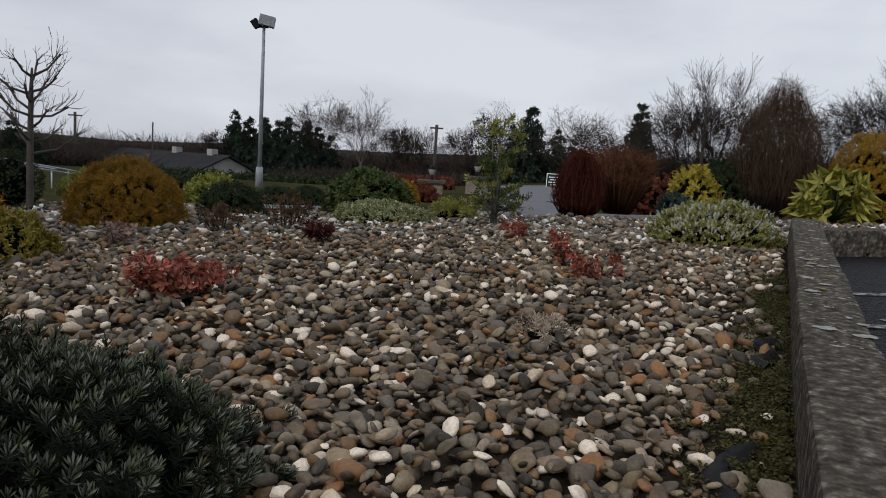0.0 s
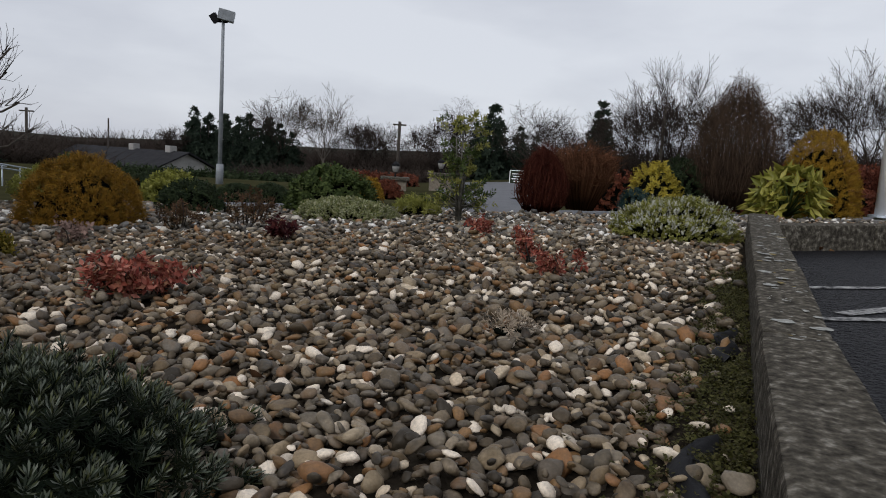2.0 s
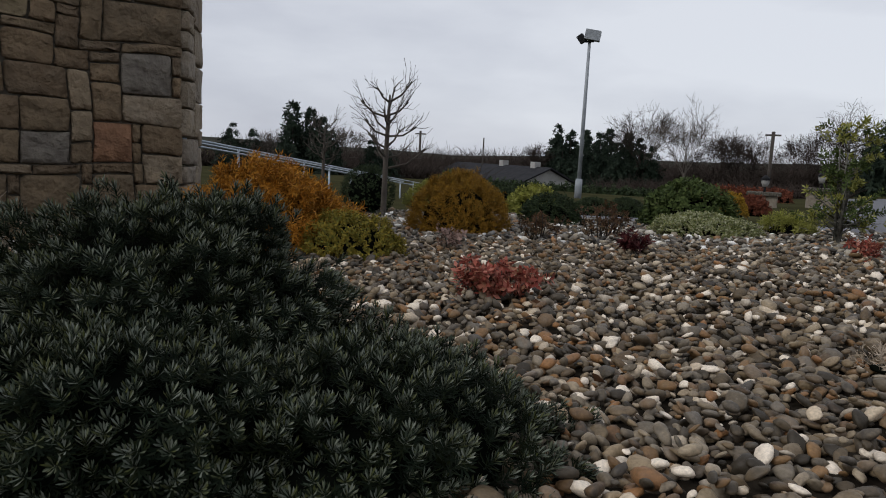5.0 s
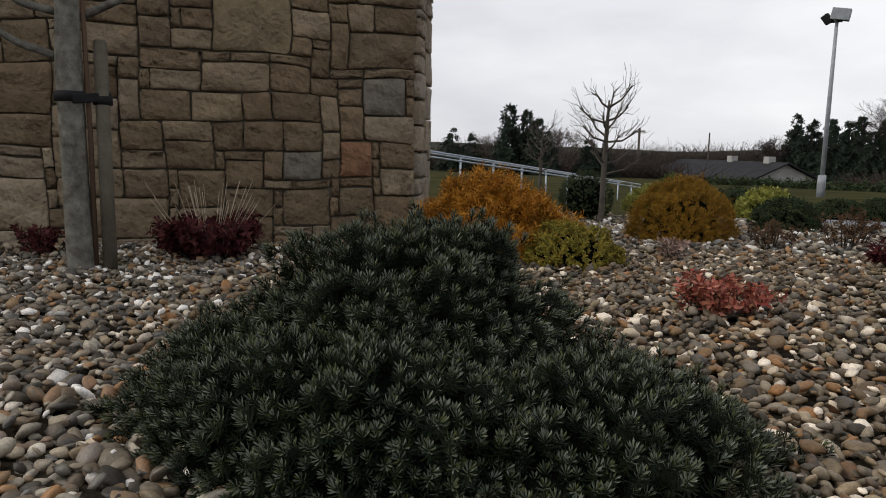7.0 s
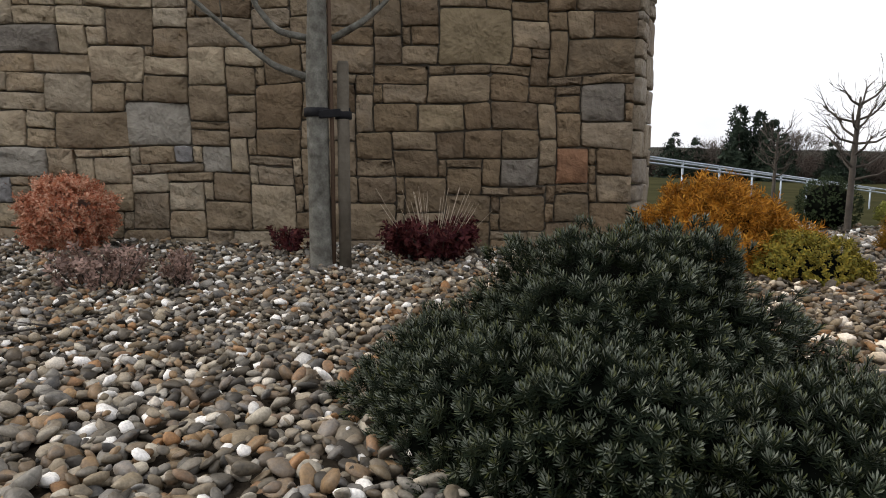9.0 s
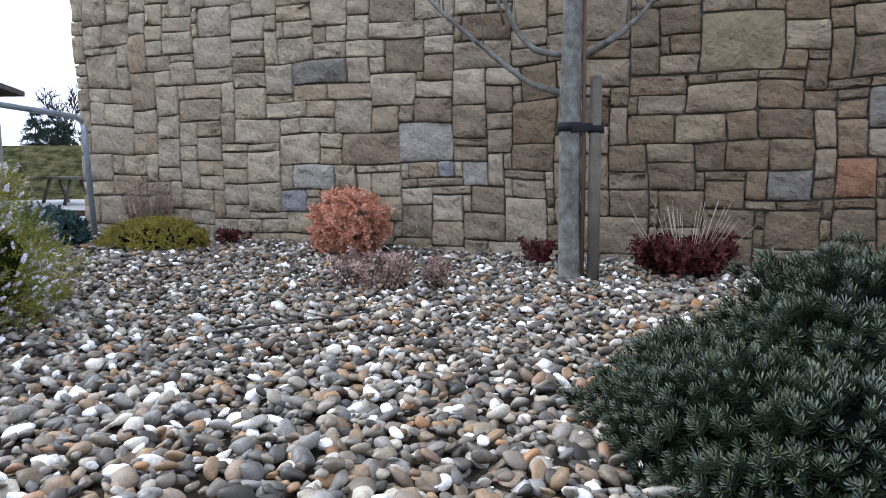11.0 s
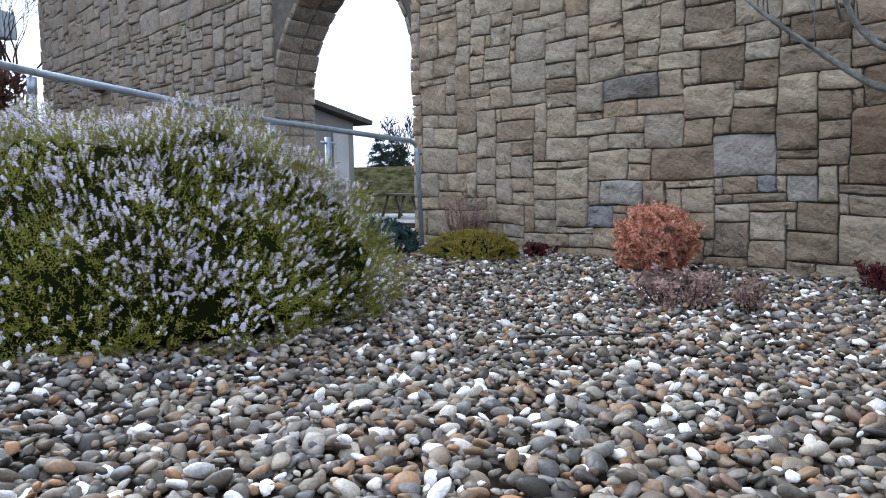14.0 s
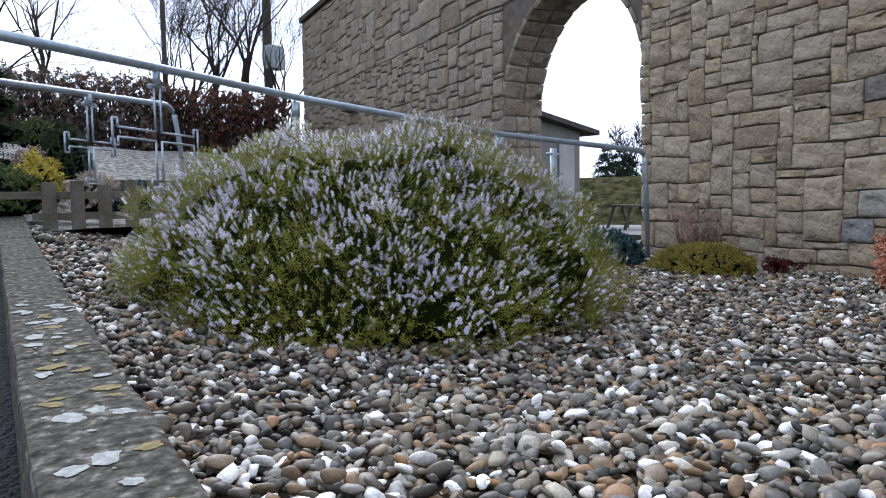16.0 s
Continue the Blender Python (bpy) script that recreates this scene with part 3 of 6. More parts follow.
def stone_layout(s0, s1, z0, z1, cell, rg, fixed=(), open_at=None):
    """Random squared rubble on a fine grid: rectangles (s, z, w, h)."""
    nx, nz = round((s1 - s0) / cell), round((z1 - z0) / cell)
    used = np.zeros((nx, nz), bool)
    out = []
    for fs, fz, fw, fh, mt in fixed:
        i, j, w, h = round((fs - s0) / cell), round((fz - z0) / cell), max(1, round(fw / cell)), max(1, round(fh / cell))
        used[i:i + w, j:j + h] = True
        out.append((s0 + i * cell, z0 + j * cell, w * cell, h * cell, mt))
    for j in range(nz):
        for i in range(nx):
            if used[i, j]:
                continue
            h = rg.choices([1, 2, 3, 4, 5], [5, 30, 36, 18, 4])[0]
            w = rg.choices([2, 3, 4, 5, 6, 7], [10, 28, 30, 18, 8, 3])[0]
            w = max(w, h - rg.choice([0, 0, 1]))
            w = min(w, nx - i)
            h = min(h, nz - j)
            k = 0
            while k < w + 1 and i + k < nx and not used[i + k, j]:
                k += 1
            if 0 < k - w <= 1:
                w = k
            w = min(w, k)
            if k - w == 1:
                w -= 1 if w > 2 else 0
            if w == 1:
                h = min(h, 2)
            while h > 1 and used[i:i + w, j:j + h].any():
                h -= 1
            used[i:i + w, j:j + h] = True
            out.append((s0 + i * cell, z0 + j * cell, w * cell, h * cell, None))
    return out


def stone_arrays(w, h, rg, depth=0.075, joint=0.0032, at=(0.0, 0.0)):
    """A hand-dressed stone: softened corners, uneven edges that follow its neighbours, rough swollen face."""
    hw, hh = w / 2 - joint, h / 2 - joint
    proud = rg.uniform(0.002, 0.016)
    rc = min(hw, hh) * rg.uniform(0.04, 0.2)
    cx, cy = 1 - rc / hw, 1 - rc / hh
    ring = [(-cx, -1), (rg.uniform(-0.3, 0.3), -1), (cx, -1), (1, -cy), (1, rg.uniform(-0.3, 0.3)), (1, cy), (cx, 1), (rg.uniform(-0.3, 0.3), 1), (-cx, 1), (-1, cy), (-1, rg.uniform(-0.3, 0.3)), (-1, -cy)]
    base = np.array([(a * hw + rg.uniform(-0.006, 0.003) * (a > 0) - rg.uniform(-0.006, 0.003) * (a < 0), b * hh + rg.uniform(-0.006, 0.003) * (b > 0) - rg.uniform(-0.006, 0.003) * (b < 0)) for a, b in ring])
    drift = [noise.noise_vector(Vector(((at[0] + x) * 2.3, (at[1] + y) * 2.3, 7.7))) for x, y in base]
    base = base + np.array([(0.030 * q.x, 0.030 * q.y) for q in drift])
    mid = base.mean(0)
    lip = np.array([1 - rg.uniform(0.003, 0.010) / max(0.03, min(hw, hh)) for _ in ring])[:, None]
    tilt = (rg.uniform(-0.05, 0.05), rg.uniform(-0.05, 0.05))

    def face(q, lift):
        d = q - mid
        return np.column_stack([q, proud + lift + d[:, 0] * tilt[0] + d[:, 1] * tilt[1] + np.array([rg.uniform(-0.006, 0.006) for _ in q])])

    edge = np.column_stack([base, np.array([proud * 0.6 - rg.uniform(0.0, 0.006) for _ in ring])])
    inner = mid + (base - mid) * np.array([rg.uniform(0.5, 0.68) for _ in ring])[:, None]
    vs = np.vstack([np.column_stack([base, np.full(12, -depth)]), edge, face(mid + (base - mid) * lip, 0.0), face(inner, rg.uniform(0.0, 0.006)), face(mid[None], rg.uniform(0.0, 0.008))])
    t = []
    for r in range(3):
        for k in range(12):
            a, b = r * 12 + k, r * 12 + (k + 1) % 12
            t += [(a, b, b + 12), (a, b + 12, a + 12)]
    t += [(36 + k, 36 + (k + 1) % 12, 48) for k in range(12)]
    return vs, np.array(t)


# ---- foliage ----
def leaf_template(n, length, width, lift=0.5, curl=0.2, slot=0, up=0.6, spacing=0.0, stem=0.0, stem_slot=None, light=False):
    """A sprig along +z: n pointed leaves (four triangles each) set round a stem."""
    rg = random.Random(n * 7 + int(length * 1000))
    v, t, s = [], [], []
    for k in range(n):
        w = k * 2.4 + rg.uniform(-0.4, 0.4)
        z = stem * (0.15 + 0.85 * k / max(1, n - 1)) if stem else spacing * k
        out = np.array([math.cos(w), math.sin(w), 0])
        side = np.array([-math.sin(w), math.cos(w), 0])
        l = length * rg.uniform(0.75, 1.15)
        e = lift + rg.uniform(-0.2, 0.2)
        d = out * math.cos(e) + np.array([0, 0, math.sin(e)])
        nrm = np.cross(side, d)
        b = np.array([0, 0, z])
        base = len(v)
        if light:
            v += [b, b + d * l * 0.5 + side * width / 2, b + d * l, b + d * l * 0.5 - side * width / 2]
            t += [(base, base + 1, base + 2), (base, base + 2, base + 3)]
            s += [slot] * 2
            continue
        v += [b, b + d * l * 0.45 + side * width / 2 - nrm * curl * width * 0.3, b + d * l * 0.5 + nrm * curl * width * 0.5, b + d * l * 0.45 - side * width / 2 - nrm * curl * width * 0.3, b + d * l - nrm * curl * l * 0.3]
        t += [(base, base + 1, base + 2), (base, base + 2, base + 3), (base + 1, base + 4, base + 2), (base + 2, base + 4, base + 3)]
        s += [slot] * 4
    if stem and stem_slot is not None:
        base = len(v)
        r = max(0.0012, stem * 0.012)
        for z in (0, stem):
            v += [np.array([r * math.cos(a), r * math.sin(a), z]) for a in (0, 2.1, 4.2)]
        for k in range(3):
            a, b2 = base + k, base + (k + 1) % 3
            t += [(a, b2, b2 + 3), (a, b2 + 3, a + 3)]
            s += [stem_slot] * 2
    return np.array(v), np.array(t), np.array(s)


def needle_template(n, length, stem, thick, slot=0):
    """A brush-like shoot along +z: stiff needles set all round a stem, sweeping forward, paler towards the tip."""
    rg = random.Random(n)
    v, t, s = [], [], []
    for k in range(n):
        w, f = k * 2.39996, (k + 0.5) / n
        e = 1.25 - 0.85 * f ** 1.6 + rg.uniform(-0.12, 0.12)
        d = np.array([math.cos(w) * math.sin(e), math.sin(w) * math.sin(e), math.cos(e)])
        side = np.array([-math.sin(w), math.cos(w), 0])
        b = np.array([0, 0, stem * f])
        l = length * rg.uniform(0.85, 1.1) * (1.0 - 0.25 * f)
        base = len(v)
        v += [b + side * thick * 0.6, b - side * thick * 0.6, b + d * l * 0.8 - side * thick, b + d * l * 0.8 + side * thick, b + d * l + np.array([0, 0, 0.12 * l])]
        t += [(base, base + 1, base + 2), (base, base + 2, base + 3), (base + 3, base + 2, base + 4)]
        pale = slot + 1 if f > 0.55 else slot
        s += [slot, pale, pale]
    return np.array(v), np.array(t), np.array(s)


def cushions(radii, heads, per, size, rg, lumps=7, depth=0.18, seed=0.0, wide=1.0):
    """Places and directions of shoots grouped in rounded cushions over a lumpy mound."""
    c, cn, _ = mound_points(heads * 5, radii, rg, lumps, depth, seed=seed)
    keep = []
    for i in range(len(c)):
        if len(keep) < heads and all(np.linalg.norm(c[i] - c[k]) > size * 1.15 for k in keep):
            keep.append(i)
    out_p, out_d = [], []
    for i in keep:
        r = size * rg.uniform(0.75, 1.25)
        d = cn[i] + rg.normal(size=(per, 3)) * 0.75 * wide
        d /= np.linalg.norm(d, axis=1, keepdims=True)
        d = d[d @ cn[i] > 0.1]
        out_p.append(c[i] * 0.93 + d * r * np.array([1, 1, 0.85]) * rg.uniform(0.85, 1.05, len(d))[:, None] - cn[i] * r * 0.45)
        out_d.append(d)
    return np.concatenate(out_p), np.concatenate(out_d)


def mound_points(n, radii, rg, lumps=6, depth=0.18, low=-0.05, seed=0.0, full=False):
    """Points on a lumpy mound (half an ellipsoid), and their outward directions."""
    d = rg.normal(size=(n * 3, 3))
    d /= np.linalg.norm(d, axis=1, keepdims=True)
    d = d[d[:, 2] > (-0.9 if full else low)][:n]
    k = np.array([1 + depth * (noise.noise(Vector(p) * lumps * 0.45 + Vector((seed, seed * 0.7, 1.3))) + 0.4 * noise.noise(Vector(p) * lumps * 1.2 + Vector((seed, 2.0, 0)))) for p in d])
    r = np.asarray(radii)
    p = d * k[:, None] * r
    nrm = d / r
    nrm /= np.linalg.norm(nrm, axis=1, keepdims=True)
    return p, nrm, k


def core_mesh(radii, shrink, seed, lumps=6, depth=0.18, full=False):
    bm = bmesh.new()
    bmesh.ops.create_icosphere(bm, subdivisions=3, radius=1)
    for v in bm.verts:
        p = v.co.normalized()
        k = 1 + depth * (noise.noise(p * lumps * 0.45 + Vector((seed, seed * 0.7, 1.3))) + 0.4 * noise.noise(p * lumps * 1.2 + Vector((seed, 2.0, 0))))
        v.co = Vector([p[i] * k * radii[i] * shrink for i in range(3)])
        if not full and v.co.z < -0.03:
            v.co.z = -0.03
    return bm


def at_bed(x, y, dz=0.0):
    return (x, y, float(bed_z(x, y)) + dz)


def shrub(name, x, y, radii, template, mats, count, size, label, category="shrub", tilt=0.5, core=0.8, core_mat=None, layers=1, seed=1.0, lumps=6, depth=0.18, up=0.3, dz=0.0, z=None, full=False, lift=0.0, turn=0.0, group=""):
    """A clipped or natural mound: dark inner body with sprigs all over it."""
    rg = np.random.default_rng(int(seed * 100) + 7)
    ob = thing(name, at_bed(x, y, dz) if z is None else (x, y, z), label, category, group)
    if turn:
        ob.rotation_euler = (0, 0, turn)
    inner = part("inner_growth", core_mesh(radii, core, seed, lumps, depth, full), core_mat or M_SPRUCE_IN, ob, "solid core standing in for the shaded inside", smooth=True)
    inner.location = (0, 0, lift)
    pile = Pile()
    p, nrm, _ = mound_points(count, radii, rg, lumps, depth, seed=seed, full=full)
    p = p * rg.uniform(0.84 if layers > 1 else 0.93, 1.0, len(p))[:, None]
    d = nrm + rg.normal(size=nrm.shape) * tilt * 0.5 + np.array([0, 0, up])
    sz = rg.uniform(0.75, 1.2, len(p)) * size
    strew(pile, template, p + np.array([0, 0, lift]), d, np.repeat(sz[:, None], 3, 1), rg)
    pile.done("foliage", mats, ob)
    return ob


SPRUCE_T = needle_template(30, 0.0175, 0.022, 0.0012)
# inner needles, all dark: the shade in gaps between shoots put into colour
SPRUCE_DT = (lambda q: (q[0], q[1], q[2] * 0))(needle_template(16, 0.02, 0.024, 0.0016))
HEATH_T = leaf_template(15, 0.018, 0.0052, lift=0.7, stem=0.12, light=True)
HEATH_FT = leaf_template(16, 0.0082, 0.0092, lift=0.0, stem=0.044, slot=1, light=True)
THREAD_T = leaf_template(14, 0.045, 0.008, lift=0.6, stem=0.10, stem_slot=0, light=True)
SPRIG_T = leaf_template(9, 0.035, 0.018, lift=0.5, stem=0.06, stem_slot=0, light=True)
SMALL_T = leaf_template(10, 0.018, 0.010, lift=0.5, stem=0.04, stem_slot=0, light=True)
BROAD_T = leaf_template(7, 0.16, 0.055, lift=0.15, curl=0.9, stem=0.05, stem_slot=0)
RED_T = leaf_template(8, 0.05, 0.026, lift=0.4, stem=0.06, stem_slot=0)

M_VARIEG = leaf_mat("variegated_leaf", (0.1, 0.13, 0.04), (0.3, 0.3, 0.12), (0.5, 0.5, 0.34), (0.16, 0.19, 0.06))

# dwarf blue spruce beside the kerb: merged cushions
spruce = thing("dwarf_spruce", at_bed(-1.03, 0.84), "low mounded dwarf blue spruce with stiff silvery needles", "shrub")
spruce.rotation_euler = (0, 0, 0.38)
rgs = np.random.default_rng(11)
pile_s, pile_c = Pile(), Pile()
lobes = [((0.0, 0.08, -0.02), (0.40, 0.38, 0.385), 1350, 0.3), ((-0.22, -0.06, -0.06), (0.34, 0.35, 0.25), 900, 1.7), ((0.43, -0.08, -0.06), (0.38, 0.38, 0.22), 950, 2.9), ((0.08, -0.25, -0.05), (0.42, 0.28, 0.255), 900, 4.1), ((0.08, 0.16, 0.05), (0.19, 0.2, 0.33), 420, 5.3)]
for c, r, n, sd in lobes:
    p, d, k = mound_points(n * 3, r, rgs, 11, 0.22, seed=sd)
    others = [(np.array(c2), np.array(r2)) for c2, r2, _, sd2 in lobes if sd2 != sd]
    keep, cells = [], {}
    for i in range(len(p)):
        if any((((p[i] + np.array(c) - c2) / r2) ** 2).sum() < 0.8 for c2, r2 in others):
            continue
        q = tuple(np.floor(p[i] / 0.028).astype(int))
        if q not in cells:
            cells[q] = True
            keep.append(i)
    p, d = p[keep], d[keep]
    d = d + rgs.normal(size=d.shape) * 0.2 + np.array([0, 0, 0.22])
    d /= np.linalg.norm(d, axis=1, keepdims=True)
    p = p * rgs.uniform(0.93, 1.0, len(p))[:, None]
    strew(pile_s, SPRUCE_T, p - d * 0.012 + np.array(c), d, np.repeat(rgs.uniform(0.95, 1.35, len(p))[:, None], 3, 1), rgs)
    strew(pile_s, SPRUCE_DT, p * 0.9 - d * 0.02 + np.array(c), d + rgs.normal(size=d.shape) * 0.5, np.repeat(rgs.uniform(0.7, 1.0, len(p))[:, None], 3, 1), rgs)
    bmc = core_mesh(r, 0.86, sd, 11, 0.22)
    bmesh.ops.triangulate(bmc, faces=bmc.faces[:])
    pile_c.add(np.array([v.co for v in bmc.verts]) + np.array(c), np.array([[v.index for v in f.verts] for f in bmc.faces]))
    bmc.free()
pile_c.done("inner_growth", M_SPRUCE_IN, spruce, "solid core standing in for the shaded inside", smooth=True)
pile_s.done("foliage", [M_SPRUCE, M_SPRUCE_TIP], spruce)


def heather(name, x, y, radii, heads, per, label, flower_share, mats, seed, grow=1.0, turn=0.0, clump=0.16):
    """A bushy heath: rounded clumps of leafy sprays, most of the upper ones ending in flower spikes."""
    rg = np.random.default_rng(seed)
    ob = thing(name, at_bed(x, y), label, "shrub")
    ob.rotation_euler = (0, 0, turn)
    part("inner_growth", core_mesh(radii, 0.87, seed * 0.37, 7, 0.2), M_HEATH_IN, ob, "solid core standing in for the shaded inside", smooth=True)
    pile = Pile()
    p, d = cushions(radii, heads, per, clump, rg, 7, 0.2, seed * 0.37, 1.1)
    p2, d2, k = mound_points(heads * per // 2, radii, rg, 7, 0.2, seed=seed * 0.37)
    p, d = np.concatenate([p, p2 * 0.95]), np.concatenate([d, d2])
    n = len(p)
    d = d + rg.normal(size=d.shape) * 0.2 + np.array([0, 0, 0.45])
    d /= np.linalg.norm(d, axis=1, keepdims=True)
    sz = rg.uniform(0.7, 1.3, n) * grow
    p = p - d * 0.085 * sz[:, None]
    strew(pile, HEATH_T, p, d, np.repeat(sz[:, None], 3, 1), rg)
    lush = np.array([noise.noise(Vector(q) * 3.3 + Vector((seed, 1, 2))) for q in p])
    f = rg.random(n) < flower_share * np.clip(0.12 + 1.1 * p[:, 2] / radii[2] + 1.1 * lush, 0.12, 1)
    fs = sz[f] * rg.uniform(0.7, 1.3, f.sum())
    strew(pile, HEATH_FT, (p + d * 0.085 * sz[:, None])[f], d[f] + rg.normal(size=(f.sum(), 3)) * 0.12, np.repeat(fs[:, None], 3, 1), rg)
    pile.done("foliage", mats, ob, "green sprays tipped with pale flower spikes")
    return ob


heather("heather", -2.49, -2.43, (1.27, 0.98, 0.93), 230, 52, "broad green heather bush covered in pale lilac flower spikes", 0.9, [M_HEATH, M_HEATH_F], 5, 0.8, radians(-38), 0.13)
white = shrub("white_heath", 1.62, 4.2, (0.36, 0.31, 0.21), SMALL_T, [M_LIME], 1500, 0.9, "rounded winter heath with creamy white flower tips", tilt=0.9, seed=3.9, depth=0.25, lumps=8)
rgw = np.random.default_rng(88)
p, d, _ = mound_points(1000, (0.37, 0.32, 0.22), rgw, 8, 0.25, low=0.15, seed=3.9)
pile = Pile()
strew(pile, HEATH_FT, p, d + rgw.normal(size=d.shape) * 0.3 + np.array([0, 0, 0.5]), np.repeat(rgw.uniform(0.5, 0.9, len(p))[:, None], 3, 1), rgw)
tagged(pile.done("flower_mass", [M_CREAM_F, M_CREAM_F], white, "creamy white flower spikes"), kind="stuff")

shrub("orange_cypress", -2.45, 2.93, (0.38, 0.40, 0.36), THREAD_T, [M_ORANGE], 3000, 0.8, "orange thread-leaved cypress mound with drooping shoots", tilt=1.5, up=0.05, seed=2.1, depth=0.4, lumps=8)
shrub("bronze_cypress", -1.97, 4.3, (0.31, 0.31, 0.36), THREAD_T, [M_OLIVE], 2400, 0.5, "dome-shaped bronze and olive dwarf cypress", tilt=0.6, up=0.3, seed=3.3, depth=0.12)
shrub("yellow_heath", -1.92, 2.90, (0.26, 0.22, 0.17), SMALL_T, [M_OLIVEYEL], 1100, 0.9, "low yellow-green heath beside the orange cypress", seed=4.2)
shrub("grass_tuft", 0.27, 1.78, (0.045, 0.035, 0.012), THREAD_T, [M_STRAW], 26, 0.45, "small flat tuft of dry grass among the pebbles", category="grass", seed=4.6)
shrub("clipped_yew", -3.33, 5.3, (0.22, 0.22, 0.22), SMALL_T, [M_DKGREEN], 900, 0.8, "dark green clipped ball of yew beside the bare tree", seed=5.1, depth=0.04, full=True, lift=0.18)
shrub("gold_conifer", -2.95, 5.75, (0.2, 0.2, 0.2), SMALL_T, [M_GREENYEL], 500, 1.0, "small rounded golden-green dwarf conifer", seed=5.5, lift=0.05)
shrub("gold_conifer", -3.0, 6.3, (0.25, 0.25, 0.34), SMALL_T, [M_MIDGREEN], 500, 1.1, "upright mid-green dwarf conifer beyond the gravel", seed=5.7)


def red_plant(x, y, r, h, n, label, mats, seed, size=1.0, name="barberry", template=RED_T):
    """A low straggling plant: short stems with bright leaves."""
    rg = np.random.default_rng(seed)
    ob = thing(name, at_bed(x, y), label, "shrub")
    pile = Pile()
    stems = Pile()
    for k in range(max(5, n // 9)):
        a, rr = rg.uniform(0, 6.28), r * math.sqrt(rg.random()) * 0.9
        p0 = np.array([rr * 0.5 * math.cos(a), rr * 0.5 * math.sin(a), -0.01])
        p1 = np.array([rr * math.cos(a), rr * math.sin(a), h * rg.uniform(0.6, 1.0)])
        v, t = tube_arrays([p0, (p0 + p1) / 2 + rg.normal(size=3) * 0.01, p1], [0.004, 0.003, 0.0015], 4)
        stems.add(v, t)
        q = rg.uniform(0.25, 1.0, 9)[:, None]
        pts = p0 * (1 - q) + p1 * q + rg.normal(size=(9, 3)) * 0.012
        strew(pile, template, pts, rg.normal(size=(9, 3)) * 0.7 + np.array([math.cos(a) * 0.4, math.sin(a) * 0.4, 0.7]), np.repeat(rg.uniform(0.6, 1.1, 9)[:, None] * size, 3, 1), rg)
    tagged(stems.done("twig_mass", M_BARK_D, ob), kind="stuff")
    pile.done("foliage", mats, ob)
    return ob


red_plant(-0.86, 2.22, 0.19, 0.10, 210, "low spreading plant with bright red winter leaves", [M_REDLEAF], 21, 0.55)
red_plant(-0.62, 3.62, 0.1, 0.09, 60, "small dark red leafy plant in the pebbles", [M_MAROON], 22, 0.7)
red_plant(0.61, 2.72, 0.13, 0.09, 62, "straggling pinkish red plant in the pebbles", [M_REDLEAF], 23, 0.5)
red_plant(0.55, 3.08, 0.07, 0.17, 54, "upright shoots with pinkish red leaves", [M_REDLEAF], 24, 0.5)
red_plant(0.42, 4.1, 0.13, 0.07, 60, "low red-tinged plant in the pebbles", [M_REDLEAF], 25, 0.55)
red_plant(-1.0, 4.35, 0.24, 0.2, 150, "open bushy shrub with small brownish leaves", [M_BROWNLEAF], 26, 0.45)
red_plant(-1.35, 4.2, 0.2, 0.16, 110, "open twiggy shrub with brownish leaves", [M_BROWNLEAF], 27, 0.45)
red_plant(-1.55, 3.35, 0.1, 0.09, 50, "dry brown-leaved little plant", [M_DEADTWIG], 28, 0.5)

shrub("euonymus", -0.45, 4.95, (0.32, 0.22, 0.11), SMALL_T, [M_VARIEG], 1300, 0.9, "low variegated evergreen with cream-edged leaves", seed=6.1)
shrub("rhododendron", -0.62, 5.55, (0.30, 0.26, 0.30), SPRIG_T, [M_MIDGREEN], 900, 1.0, "rounded green rhododendron with glossy leaves", seed=6.4)
shrub("dark_evergreen", -1.62, 5.3, (0.2, 0.2, 0.18), SMALL_T, [M_DKGREEN], 700, 1.2, "small dark evergreen bush on the gravel", seed=6.7)
shrub("dark_evergreen", -2.1, 6.3, (0.2, 0.2, 0.2), SPRIG_T, [M_GREENYEL], 450, 1.0, "yellow-green bush beyond the gravel", seed=6.9)
shrub("dark_evergreen", -2.5, 6.6, (0.25, 0.25, 0.2), SMALL_T, [M_DKGREEN], 600, 1.2, "dark green bush beyond the gravel", seed=6.95)
shrub("gold_shrub", -0.43, 7.2, (0.13, 0.13, 0.18), SMALL_T, [M_GOLDEN], 500, 0.9, "small golden orange bush near the road", seed=7.1)
shrub("copper_shrub", -0.24, 7.6, (0.12, 0.12, 0.13), SMALL_T, [M_COPPER], 500, 1.2, "coppery brown bush near the road", seed=7.2)
shrub("grass_tuft", 0.05, 5.35, (0.13, 0.11, 0.08), THREAD_T, [M_GREENYEL], 160, 0.7, "tuft of yellow-green grassy foliage", seed=7.3, up=0.9)


